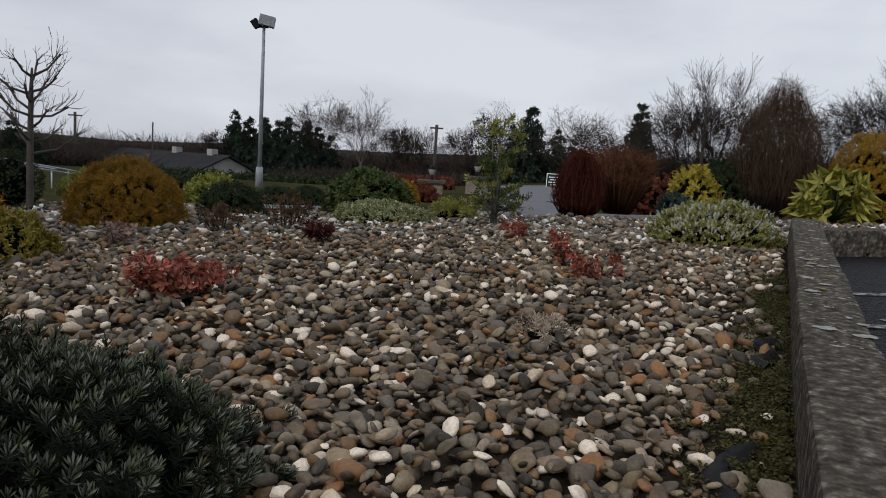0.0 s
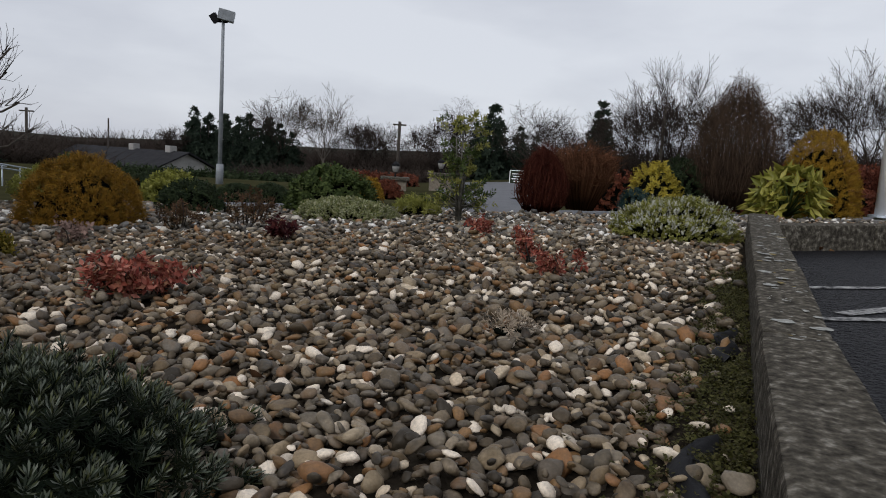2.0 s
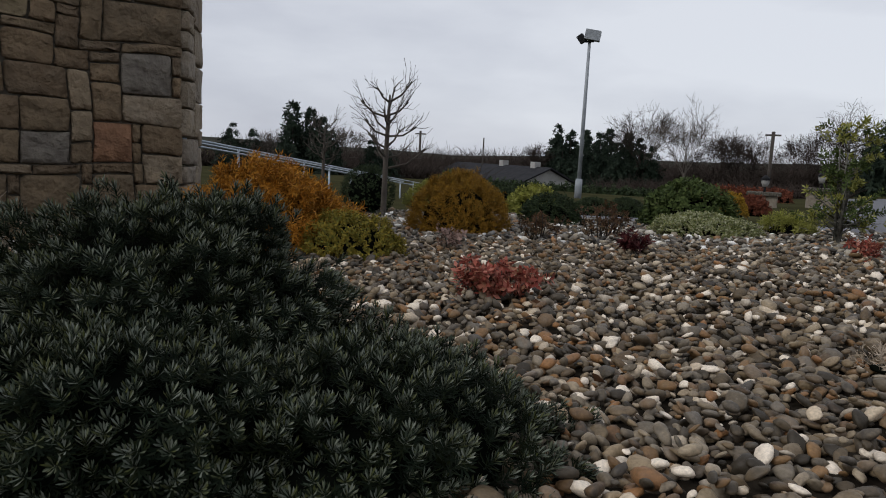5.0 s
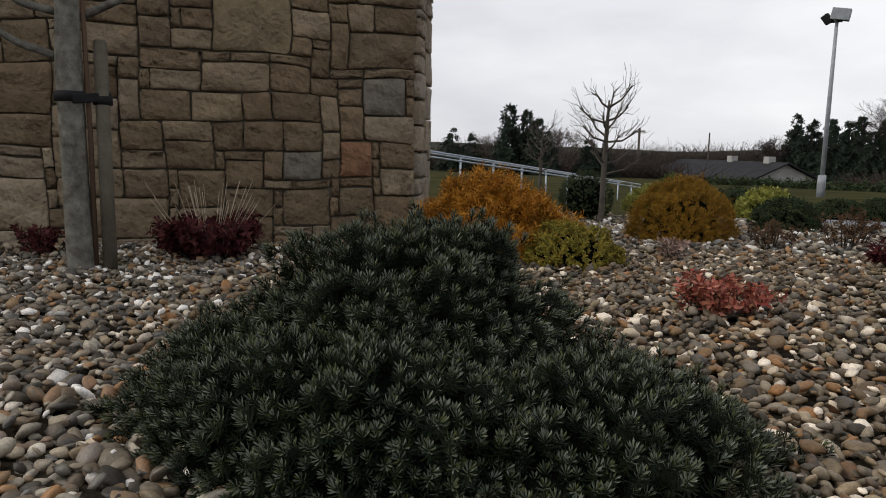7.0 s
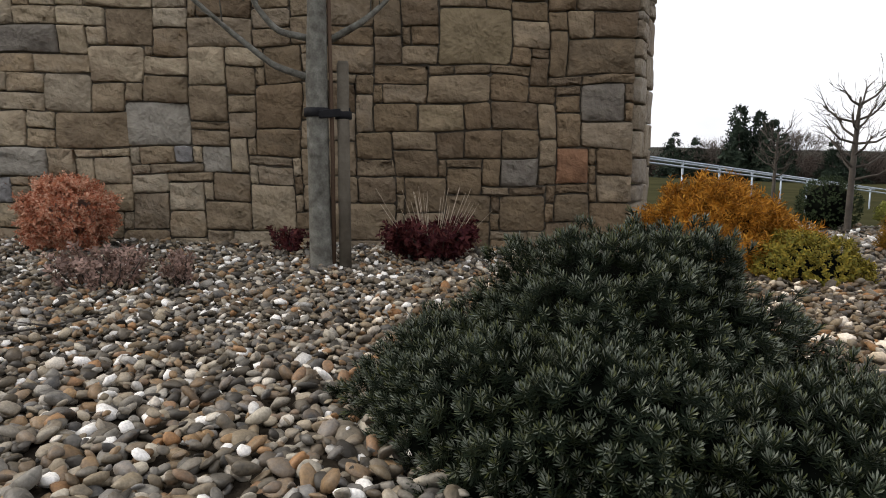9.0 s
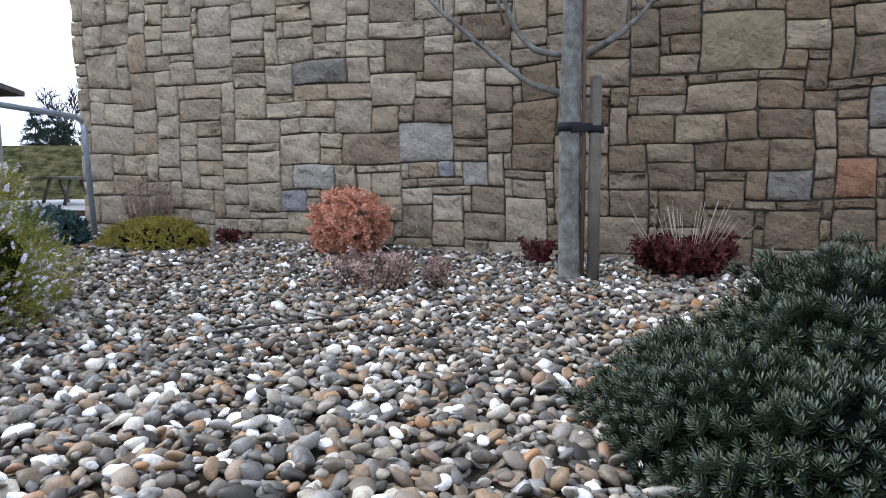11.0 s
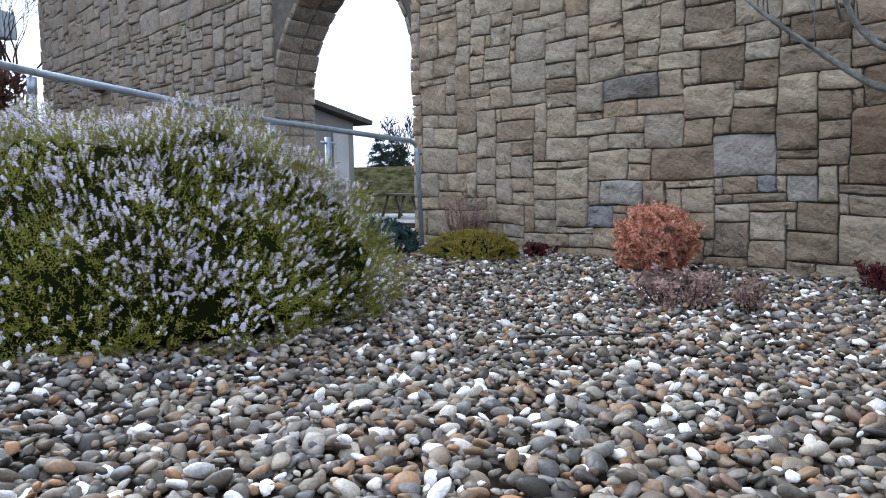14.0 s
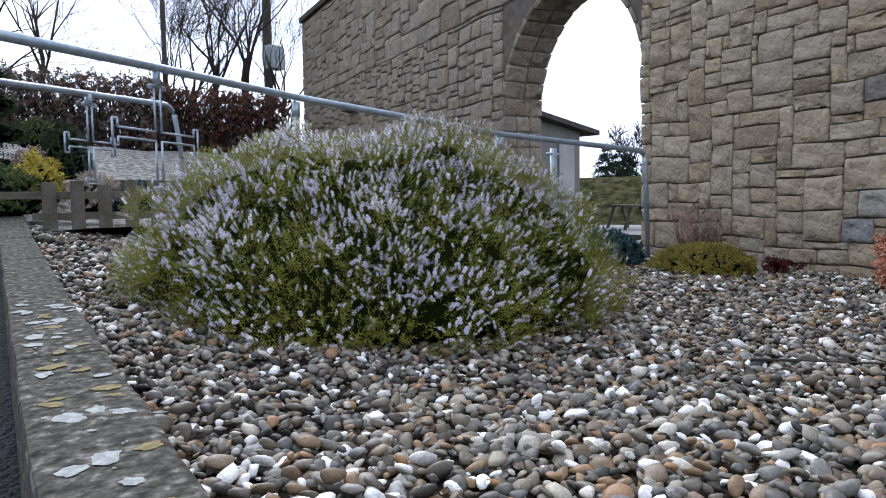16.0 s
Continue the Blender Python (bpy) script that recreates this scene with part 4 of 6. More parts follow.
def holly(x, y):
    """A small open evergreen: a bushy foot, bare twiggy middle and a rounded head of stiff yellow-edged leaves."""
    rg = np.random.default_rng(31)
    ob = thing("holly", at_bed(x, y), "young variegated holly with yellow-edged leaves", "tree")
    stems, pile, edge = Pile(), Pile(), Pile()
    for k, (dx, dy) in enumerate([(0.0, 0.0), (0.03, 0.02), (-0.03, 0.01), (0.01, -0.03)]):
        v, t = tube_arrays([(dx * 0.4, dy * 0.4, -0.02), (dx, dy, 0.35), (dx * 1.5, dy * 1.5, 0.7 - 0.06 * k)], [0.011, 0.008, 0.003], 6)
        stems.add(v, t)
    for k in range(96):
        low = k < 42
        z = rg.uniform(0.03, 0.2) if low else rg.uniform(0.3, 0.68) if k % 6 else rg.uniform(0.2, 0.4)
        a = rg.uniform(0, 6.28)
        l = rg.uniform(0.12, 0.26) if low else 0.17 * (1.1 - 0.7 * abs(z - 0.54) / 0.2) * rg.uniform(0.6, 1.15) + 0.02
        e = np.array([math.cos(a) * l, math.sin(a) * l, l * rg.uniform(0.1, 0.8)])
        p0 = np.array([0, 0, z])
        v, t = tube_arrays([p0, p0 + e * 0.5, p0 + e], [0.004, 0.003, 0.0015], 4)
        stems.add(v, t)
        m = 4
        q = rg.uniform(0.5, 1.05, m)[:, None]
        strew(edge if rg.random() < 0.55 else pile, HOLLY_T, p0 + e * q, rg.normal(size=(m, 3)) * 0.5 + e / l + np.array([0, 0, 0.3]), np.repeat(rg.uniform(0.7, 1.1, m)[:, None], 3, 1), rg)
    stems.done("trunk", M_BARK, ob, "pale grey twigs", smooth=True)
    pile.done("foliage", M_MIDGREEN, ob, "dark green leaves")
    edge.done("foliage", M_LIME, ob, "yellow-edged leaves")
    return ob


HOLLY_T = leaf_template(6, 0.034, 0.014, lift=0.45, stem=0.035, curl=0.5)
holly(0.34, 4.87)


def stem_shrub(name, x, y, r, h, n, mat, label, seed, flare=0.6, z=None, twig=0.002, peak=0.18, ovate=False):
    """A vase of many upright bare stems."""
    rg = np.random.default_rng(seed)
    ob = thing(name, at_bed(x, y) if z is None else (x, y, z), label, "shrub")
    pile = Pile()
    for k in range(n):
        a, q = rg.uniform(0, 6.28), math.sqrt(rg.random())
        b0 = np.array([math.cos(a), math.sin(a), 0]) * r * (1 - flare) * q
        b1 = np.array([math.cos(a) * r * q, math.sin(a) * r * q, h * rg.uniform(0.75, 1.0) * (1 - peak * q * q)])
        if ovate:
            fz = np.linspace(0, 1, 7)
            rr = r * q * np.clip(1 - ((fz - 0.45) / 0.62) ** 2, 0.02, 1) ** 0.55
            hz = h * (1 - 0.22 * q * q) * rg.uniform(0.85, 1.0)
            line = np.stack([np.cos(a + 0.2 * fz) * rr, np.sin(a + 0.2 * fz) * rr, fz * hz], -1) + rg.normal(size=(7, 3)) * 0.05 * r
        else:
            mid = b0 * 0.35 + b1 * 0.65 + np.array([math.cos(a), math.sin(a), 0]) * r * 0.12 * q
            line = np.array([b0, mid, b1 + rg.normal(size=3) * 0.02])
        v, t = tube_arrays(line, np.linspace(twig * 1.6, twig * 0.5, len(line)), 3)
        pile.add(v, t)
        for j in range(9):
            s0 = line[int(rg.integers(1, len(line)))] * rg.uniform(0.85, 1.0)
            s1 = s0 + np.array([rg.normal() * 0.05 + math.cos(a) * 0.03, rg.normal() * 0.05 + math.sin(a) * 0.03, 0.04 + rg.normal() * 0.03]) * (r / 0.4)
            v, t = tube_arrays([s0, s1], [twig, twig * 0.4], 3)
            pile.add(v, t)
    tagged(pile.done("twig_mass", mat, ob), kind="stuff")
    return ob


stem_shrub("dogwood", 1.13, 6.0, 0.23, 0.6, 420, M_DOGWOOD, "clump of upright dark red dogwood stems", 41, ovate=True)
stem_shrub("dogwood", 1.53, 6.25, 0.31, 0.6, 460, M_DOGWOOD_B, "flaring clump of reddish brown dogwood stems", 42, flare=0.62)
stem_shrub("hornbeam", 3.3, 7.1, 0.46, 1.4, 700, M_HORN, "tall rounded mass of dense bare brown twigs", 43, flare=0.8, twig=0.0016, ovate=True)
shrub("gold_shrub", 2.42, 6.9, (0.23, 0.23, 0.4), SPRIG_T, [M_GOLD], 420, 0.9, "upright gold-variegated evergreen shrub beyond the gravel", seed=8.1)
shrub("dark_evergreen", 2.8, 7.2, (0.25, 0.25, 0.45), SMALL_T, [M_DKGREEN], 700, 1.3, "dark green bush behind the golden one", seed=8.2)
shrub("gold_dome", 3.9, 6.56, (0.33, 0.33, 0.76), THREAD_T, [M_GOLDEN], 2200, 0.55, "tall dome-shaped golden orange conifer", seed=8.3, depth=0.08)
shrub("silver_bush", 2.05, 6.3, (0.12, 0.12, 0.17), SMALL_T, [M_TEAL], 300, 1.0, "small grey-green bush by the kerb", seed=8.5)
shrub("silver_bush", 4.15, 6.9, (0.2, 0.2, 0.22), SMALL_T, [M_TEAL], 300, 1.2, "small grey-green bush behind the flagpole", seed=8.6)
stem_shrub("dogwood", 5.1, 6.9, 0.45, 0.5, 260, M_DOGWOOD, "low tangle of dark red twigs", 44)


def laurel(x, y):
    rg = np.random.default_rng(51)
    ob = thing("spotted_laurel", at_bed(x, y), "spotted laurel with large glossy yellow-green leaves", "shrub")
    pile, stems = Pile(), Pile()
    p, d, _ = mound_points(46, (0.27, 0.27, 0.40), rg, 5, 0.15, low=0.0)
    for tip, e in zip(p, d):
        v, t = tube_arrays([(0, 0, -0.01), tip * 0.5 + np.array([0, 0, 0.04]), tip], [0.008, 0.006, 0.004], 5)
        stems.add(v, t)
        strew(pile, BROAD_T, tip[None], (e + rg.normal(size=3) * 0.2 + np.array([0, 0, 0.3]))[None], np.full((1, 3), rg.uniform(0.7, 1.0)), rg)
    tagged(stems.done("twig_mass", M_MIDGREEN, ob), kind="stuff")
    pile.done("foliage", M_LAUREL, ob)


laurel(3.42, 6.2)

# plants along the stone wall
red_plant(-3.5, 1.75, 0.33, 0.2, 700, "mound of dark maroon leaves with dry flower stalks", [M_MAROON], 61, 0.8, name="heuchera")
red_plant(-4.15, 1.1, 0.2, 0.14, 150, "low dark red leafy plant at the foot of the wall", [M_MAROON], 62, 0.6, name="heuchera")
shrub("pink_spirea", -4.72, -0.1, (0.22, 0.22, 0.2), SMALL_T, [M_PINKLEAF], 2000, 1.1, "rounded bush with coppery pink winter leaves", seed=9.1, core_mat=M_DEADTWIG, lift=0.2, full=True, depth=0.42, core=0.62, lumps=8, tilt=1.0)
red_plant(-3.35, -0.02, 0.25, 0.16, 250, "straggling twiggy plant with dull pink dry leaves", [M_DEADTWIG], 64, 0.55, name="pieris")
red_plant(-3.25, 0.3, 0.12, 0.15, 150, "small twiggy plant with greenish leaves", [M_DEADTWIG], 65, 0.5, name="pieris")
shrub("yellow_heath", -5.15, -1.5, (0.42, 0.28, 0.17), SMALL_T, [M_OLIVEYEL], 1600, 0.9, "spreading yellow-green heath at the wall foot", seed=9.4, turn=radians(60))
red_plant(-5.4, -1.0, 0.2, 0.1, 90, "low dark red leaves beside the heath", [M_MAROON], 66, 0.6)
shrub("blue_juniper", -5.25, -2.35, (0.4, 0.3, 0.22), SMALL_T, [M_TEAL], 1100, 1.5, "low blue-green juniper beside the rail", seed=9.6)
stem_shrub("dry_hydrangea", -5.85, -1.7, 0.25, 0.5, 60, M_DEADTWIG, "dry brown flower stems against the wall", 67, twig=0.0025)

# dry flower stalks over the maroon plant
stalks = thing("flower_stalk", at_bed(-3.5, 1.75), "thin pale dry flower stalks", "plant")
pile = Pile()
rgk = np.random.default_rng(71)
for k in range(44):
    a, q = rgk.uniform(0, 6.28), rgk.uniform(0.05, 0.25)
    tip = np.array([math.cos(a) * q * 1.5, math.sin(a) * q * 1.5, rgk.uniform(0.24, 0.42)])
    v, t = tube_arrays([(math.cos(a) * q * 0.4, math.sin(a) * q * 0.4, 0), tip], [0.0022, 0.0015], 3)
    pile.add(v, t)
tagged(pile.done("stalk_mass", M_STRAW, stalks), kind="stuff")


# ---- trees ----
def rounded(points, r, steps=6):
    """Polyline with its inner corners rounded."""
    pts = [np.array(p, float) for p in points]
    out = [pts[0]]
    for a, b, c in zip(pts, pts[1:], pts[2:]):
        u, w = (a - b) / np.linalg.norm(a - b), (c - b) / np.linalg.norm(c - b)
        p, q = b + u * r, b + w * r
        out += [(1 - k) ** 2 * p + 2 * k * (1 - k) * b + k * k * q for k in np.linspace(0, 1, steps)]
    return out + [pts[-1]]


def grow(pile, p, d, length, radius, level, rg, spread=0.6, kids=3, up=0.25, thin=0.6, sides=5, wob=0.12, least=0.0015):
    """A branch and its side branches, as tapered tubes."""
    n = 4 if level > 1 else (2 if level else 1)
    pts, q, e = [np.array(p, float)], np.array(p, float), np.array(d, float)
    for k in range(n):
        e = e + rg.normal(size=3) * wob + np.array([0, 0, up * 0.15])
        e /= np.linalg.norm(e)
        q = q + e * length / n
        pts.append(q.copy())
    rad = [max(least, radius * (1 - 0.55 * k / n)) for k in range(n + 1)]
    v, t = tube_arrays(pts, rad, sides if level > 1 else 3)
    pile.add(v, t)
    if level <= 0:
        return
    for k in range(kids):
        f = rg.uniform(0.35, 1.0) if k else 1.0
        i = min(n, max(1, round(f * n)))
        b = rg.normal(size=3)
        b -= e * (b @ e)
        b /= np.linalg.norm(b) + 1e-9
        w = spread * rg.uniform(0.6, 1.3)
        nd = e * math.cos(w) + b * math.sin(w) + np.array([0, 0, up])
        nd /= np.linalg.norm(nd)
        grow(pile, pts[i], nd, length * thin * rg.uniform(0.8, 1.2), rad[i] * 0.68, level - 1, rg, spread, kids, up, thin, sides, wob, least)


def bare_tree(name, at, height, trunk, radius, levels, seed, mat, label, spread=0.6, kids=3, up=0.25, thin=0.62, least=0.0015):
    rg = np.random.default_rng(seed)
    ob = thing(name, at, label, "tree")
    pt, pc = Pile(), Pile()
    v, t = tube_arrays([(0, 0, -0.1), (0, 0, 0.02 * height), (rg.normal() * 0.01 * height, rg.normal() * 0.01 * height, trunk), (0, 0, trunk * 1.25)], [radius * 1.5, radius * 1.1, radius * 0.9, radius * 0.6], 8)
    pt.add(v, t)
    pt.done("trunk", mat, ob, smooth=True)
    m = kids + 2
    for k in range(m):
        a = 6.28 * k / m + rg.uniform(-0.4, 0.4)
        w = spread * rg.uniform(0.5, 1.2) if k else 0.1
        grow(pc, (0, 0, trunk * rg.uniform(0.8, 1.2)), (math.cos(a) * math.sin(w), math.sin(a) * math.sin(w), math.cos(w)), (height - trunk) * 0.42, radius * 0.55, levels, rg, spread, kids, up, thin, 5, 0.12, least)
    pc.done("crown", mat, ob)
    return ob


def conifer(name, at, height, width, seed, label, mat=None, count=420):
    """A dark spruce: trunk and drooping, ragged tiers that narrow to a leader; width is its half spread at the foot."""
    rg = np.random.default_rng(seed)
    ob = thing(name, at, label, "tree")
    pt = Pile()
    v, t = tube_arrays([(0, 0, -0.2), (0, 0, height * 0.5), (0, 0, height * 0.99)], [height * 0.018, height * 0.012, height * 0.002], 6)
    pt.add(v, t)
    pt.done("trunk", M_BARK_D, ob)
    pc = Pile()
    tiers = int(9 + height * 1.3)
    for i in range(tiers):
        f = (i + rg.uniform(0.1, 0.9)) / tiers
        reach = 1.2 * width * (1 - f) ** 0.62 * rg.uniform(0.8, 1.12) + 0.012 * height
        n = max(5, int(count / tiers * (1.3 - f) / 5))
        for a in rg.uniform(0, 6.28, n):
            ln = reach * rg.uniform(0.55, 1.1)
            q = np.linspace(0.25, 1.0, 5)
            p = np.stack([np.cos(a) * ln * q, np.sin(a) * ln * q, height * (0.03 + 0.95 * f) + ln * (0.1 * q - 0.42 * q * q)], -1) + rg.normal(size=(5, 3)) * 0.008 * height
            d = np.stack([np.cos(a) + rg.normal(0, 0.35, 5), np.sin(a) + rg.normal(0, 0.35, 5), rg.uniform(-0.6, 0.35, 5)], -1)
            strew(pc, CONIFER_T, p, d, np.repeat((height * rg.uniform(0.05, 0.095, 5) * (1.1 - 0.5 * f))[:, None], 3, 1), rg)
    strew(pc, CONIFER_T, np.array([(0, 0, height * 0.95), (0, 0, height * 0.98)]), np.array([(0, 0.1, 1.0), (0.1, 0, 1.0)]), np.full((2, 3), height * 0.03), rg)
    pc.done("crown", mat or M_CONIFER, ob)
    return ob


CONIFER_T = leaf_template(6, 1.0, 0.36, lift=0.25, stem=0.5, light=True)


def staked_tree(x, y):
    """Young tree with limbs starting at head height, tied to a stake."""
    rg = np.random.default_rng(81)
    ob = thing("staked_tree", at_bed(x, y), "young bare grey-barked tree tied to a stake", "tree")
    pt = Pile()
    v, t = tube_arrays([(0, 0, -0.05), (0, 0, 0.02), (0.005, -0.01, 0.3), (0.012, -0.015, 0.6), (0.02, -0.02, 0.95), (0.03, -0.015, 1.3), (0.035, -0.02, 1.8), (0.04, -0.02, 2.3)], [0.078, 0.068, 0.06, 0.057, 0.058, 0.05, 0.042, 0.02], 12)
    pt.add(v, t)
    pt.done("trunk", M_BARK, ob, "smooth grey trunk", smooth=True)
    limbs = [([(0.0, -0.03, 0.98), (-0.05, -0.22, 1.04), (-0.1, -0.42, 1.2), (-0.14, -0.68, 1.42), (-0.2, -1.0, 1.75)], 0.019), ([(0.0, -0.02, 1.18), (-0.04, -0.2, 1.21), (-0.07, -0.3, 1.33), (-0.08, -0.36, 1.5), (-0.1, -0.45, 1.9)], 0.019),
             ([(0.02, 0.02, 1.16), (0.12, 0.2, 1.27), (0.16, 0.32, 1.38), (0.22, 0.5, 1.65)], 0.02), ([(0.02, 0.0, 1.45), (-0.02, -0.14, 1.6), (-0.05, -0.3, 1.9)], 0.014), ([(0.0, 0.0, 1.4), (0.05, 0.15, 1.7), (0.1, 0.2, 2.1)], 0.014), ([(-0.06, -0.36, 1.35), (0.0, -0.42, 1.5), (0.05, -0.5, 1.75)], 0.008)]
    for pts, r in limbs:
        pl = Pile()
        q = rounded(pts, 0.05, 4)
        v, t = tube_arrays(q, np.linspace(r, r * 0.45, len(q)), 7)
        pl.add(v, t)
        limb = pl.done("limb", M_BARK, ob, smooth=True)
        pl = Pile()
        for k in range(5):
            p0 = np.array(q[int(len(q) * rg.uniform(0.4, 0.95))])
            grow(pl, p0, rg.normal(size=3) * 0.5 + np.array([0, 0, 0.9]), rg.uniform(0.15, 0.4), r * 0.25, 1, rg, 0.5, 2, 0.2, 0.6, 4, 0.12, 0.0014)
        tagged(pl.done("twig_mass", M_BARK, limb), kind="stuff")
    return ob


trunk_x, trunk_y = -3.484, 1.073
staked_tree(trunk_x, trunk_y)
stake = thing("tree_stake", at_bed(-3.41, 1.175), "round weathered timber stake beside the young tree", "stake")
pile = Pile()
v, t = tube_arrays([(0, 0, -0.08), (0.0, 0, 0.5), (-0.02, 0.01, 1.06), (-0.02, 0.01, 1.075)], [0.034, 0.033, 0.032, 0.026], 10)
pile.add(v, t)
pile.done("post", M_WOOD, stake, smooth=True)
tie = thing("tree_tie", at_bed(-3.45, 1.12, 0.815), "black rubber strap tying the tree to its stake", "strap")
def band(name, cx, cy, r, z0, z1, parent):
    """A flat strap wound once round a round stem."""
    bm = bmesh.new()
    rings = [[bm.verts.new((cx + rr * math.cos(w), cy + rr * math.sin(w), z)) for w in [2 * math.pi * k / 20 for k in range(20)]] for rr, z in ((r, z0), (r + 0.008, z0 + 0.003), (r + 0.008, z1 - 0.003), (r, z1))]
    for a, b in zip(rings, rings[1:]):
        for k in range(20):
            bm.faces.new((a[k], a[(k + 1) % 20], b[(k + 1) % 20], b[k]))
    return part(name, bm, M_BLACK, parent, smooth=True)


band("strap", -0.022, -0.065, 0.06, -0.028, 0.02, tie)
band("strap", 0.02, 0.065, 0.036, -0.04, 0.004, tie)
bm = bmesh.new()
box(bm, (0.028, -0.08, -0.03), (0.05, 0.095, 0.012), 0.006, Matrix.Rotation(radians(6), 4, "X"))
buckle = part("buckle", bm, M_BLACK, tie)
cane = thing("cane", at_bed(-3.43, 1.118), "thin brown cane between the tree and its stake", "stake")
pile = Pile()
v, t = tube_arrays([(0, 0, -0.06), (0.004, 0.002, 0.6), (0.0, -0.004, 1.5)], [0.012, 0.012, 0.01], 8)
pile.add(v, t)
pile.done("pole", M_HORN, cane, smooth=True)


def pollard(x, y, height, seed, name, label, mat, at=None):
    """Pruned tree: straight trunk, whorls of stubby limbs with thin shoots."""
    rg = np.random.default_rng(seed)
    ob = thing(name, at or at_bed(x, y), label, "tree")
    pt, pc = Pile(), Pile()
    h = height
    v, t = tube_arrays([(0, 0, -0.05), (0.0, 0, 0.03 * h), (0.004 * h, 0, 0.4 * h), (0.012 * h, 0, 0.72 * h), (0.02 * h, 0, 0.9 * h)], [0.034 * h, 0.023 * h, 0.020 * h, 0.015 * h, 0.007 * h], 8)
    pt.add(v, t)
    pt.done("trunk", mat, ob, smooth=True)
    for k in range(17):
        z = h * (0.36 + 0.5 * k / 16 + rg.uniform(-0.02, 0.02))
        a = k * 2.4 + rg.uniform(-0.3, 0.3)
        l = h * rg.uniform(0.16, 0.30) * (1.1 - 0.35 * k / 16)
        e = rg.uniform(0.1, 0.6)
        d = np.array([math.cos(a) * math.cos(e), math.sin(a) * math.cos(e), math.sin(e)])
        p0 = np.array([0.016 * z, 0, z])
        p1 = p0 + d * l + np.array([0, 0, 0.25 * l])
        v, t = tube_arrays([p0, p0 + d * l * 0.55, p1], [0.0095 * h, 0.0075 * h, 0.0055 * h], 5)
        pc.add(v, t)
        for j in range(7):
            grow(pc, p0 + (p1 - p0) * rg.uniform(0.5, 1.0), d * 0.8 + rg.normal(size=3) * 0.4 + np.array([0, 0, 0.35]), h * rg.uniform(0.06, 0.15), 0.0032 * h, 1, rg, 0.5, 2, 0.25, 0.6, 3, 0.15, 0.0013 * h)
    pc.done("crown", mat, ob)
    return ob


pollard(-3.07, 5.14, 1.13, 91, "pollarded_tree", "small pruned bare tree with knobbly branch ends", M_BARK_M)
pollard(-5.7, 7.9, 1.05, 92, "pollarded_tree", "smaller pruned bare tree near the railing", M_BARK_M)


# ---- rails and posts ----
def tube_part(name, points, radius, mat, parent, sides=10, label=""):
    pile = Pile()
    v, t = tube_arrays(points, [radius] * len(points), sides)
    pile.add(v, t)
    return pile.done(name, mat, parent, label, smooth=True)


rail = thing("handrail", (0, 0, 0), "galvanised steel tube handrail beside the ramp", "railing")
tube_part("top_rail", rounded([(-0.70, -3.08, 1.19), (-2.04, -3.55, 1.255), (-3.09, -3.60, 1.222), (-4.71, -2.97, 1.05), (-6.0, -2.215, 0.94), (-6.03, -2.19, -0.05)], 0.10), 0.023, M_GALV, rail)
for x, y, z in [(-3.09, -3.60, 1.21), (-4.71, -2.97, 1.04)]:
    post = tube_part("post", [(x, y, float(bed_z(x, y)) - 0.05), (x, y, z - 0.1)], 0.021, M_GALV, rail)
    tube_part("collar", [(x, y, z - 0.12), (x, y, z - 0.02)], 0.027, M_GALV, post)
gatepost = thing("gate_post", at_bed(-5.55, -2.9), "short galvanised post with a hinge clamp", "post")
tube_part("post", [(0, 0, -0.05), (0, 0, 0.98)], 0.03, M_GALV, gatepost)
tube_part("clamp", [(-0.09, 0.02, 0.93), (0.09, -0.02, 0.93)], 0.014, M_GALV, gatepost)



def rail_cross(at, turn, half, up, down, gap, drop):
    """An open cross with capped ends, bent from thin bar and hung below the rail on a short bracket."""
    ob = thing("iron_cross", at, "open wrought iron cross hung below the handrail", "ornament")
    ob.rotation_euler = (0, 0, turn)
    g, c = gap / 2, gap * 1.35
    w = gap * 0.75
    rim = [(-g, g), (-half + w, g), (-half + w, c), (-half, c), (-half, -c), (-half + w, -c), (-half + w, -g), (-g, -g), (-g, -down + w), (-c, -down + w), (-c, -down), (c, -down), (c, -down + w), (g, -down + w), (g, -g),
           (half - w, -g), (half - w, -c), (half, -c), (half, c), (half - w, c), (half - w, g), (g, g), (g, up - w * 0.4), (c, up - w * 0.4), (c, up), (-c, up), (-c, up - w * 0.4), (-g, up - w * 0.4), (-g, g)]
    for (x0, z0), (x1, z1) in zip(rim, rim[1:]):
        tube_part("bar", [(x0, 0, z0), (x1, 0, z1)], 0.0065, M_GALV, ob, 6)
    tube_part("bracket", [(0, 0, up), (0, 0, up + drop)], 0.02, M_GALV, ob, 8)


rail_cross((-2.03, -3.55, 0.885), math.atan2(-0.47, -1.34) + math.pi, 0.35, 0.27, 0.27, 0.05, 0.10)
rail_cross((-2.22, -4.575, 0.915), math.atan2(-0.54, -1.45) + math.pi, 0.22, 0.26, 0.25, 0.045, 0.06)
rail_b = thing("handrail", (0, 0, 0), "second galvanised handrail on the far side of the ramp", "railing")
tube_part("top_rail", rounded([(-0.9, -4.1, 1.2), (-1.6, -4.35, 1.21), (-3.05, -4.89, 1.28), (-3.14, -4.85, 0.5)], 0.12), 0.02, M_GALV, rail_b)

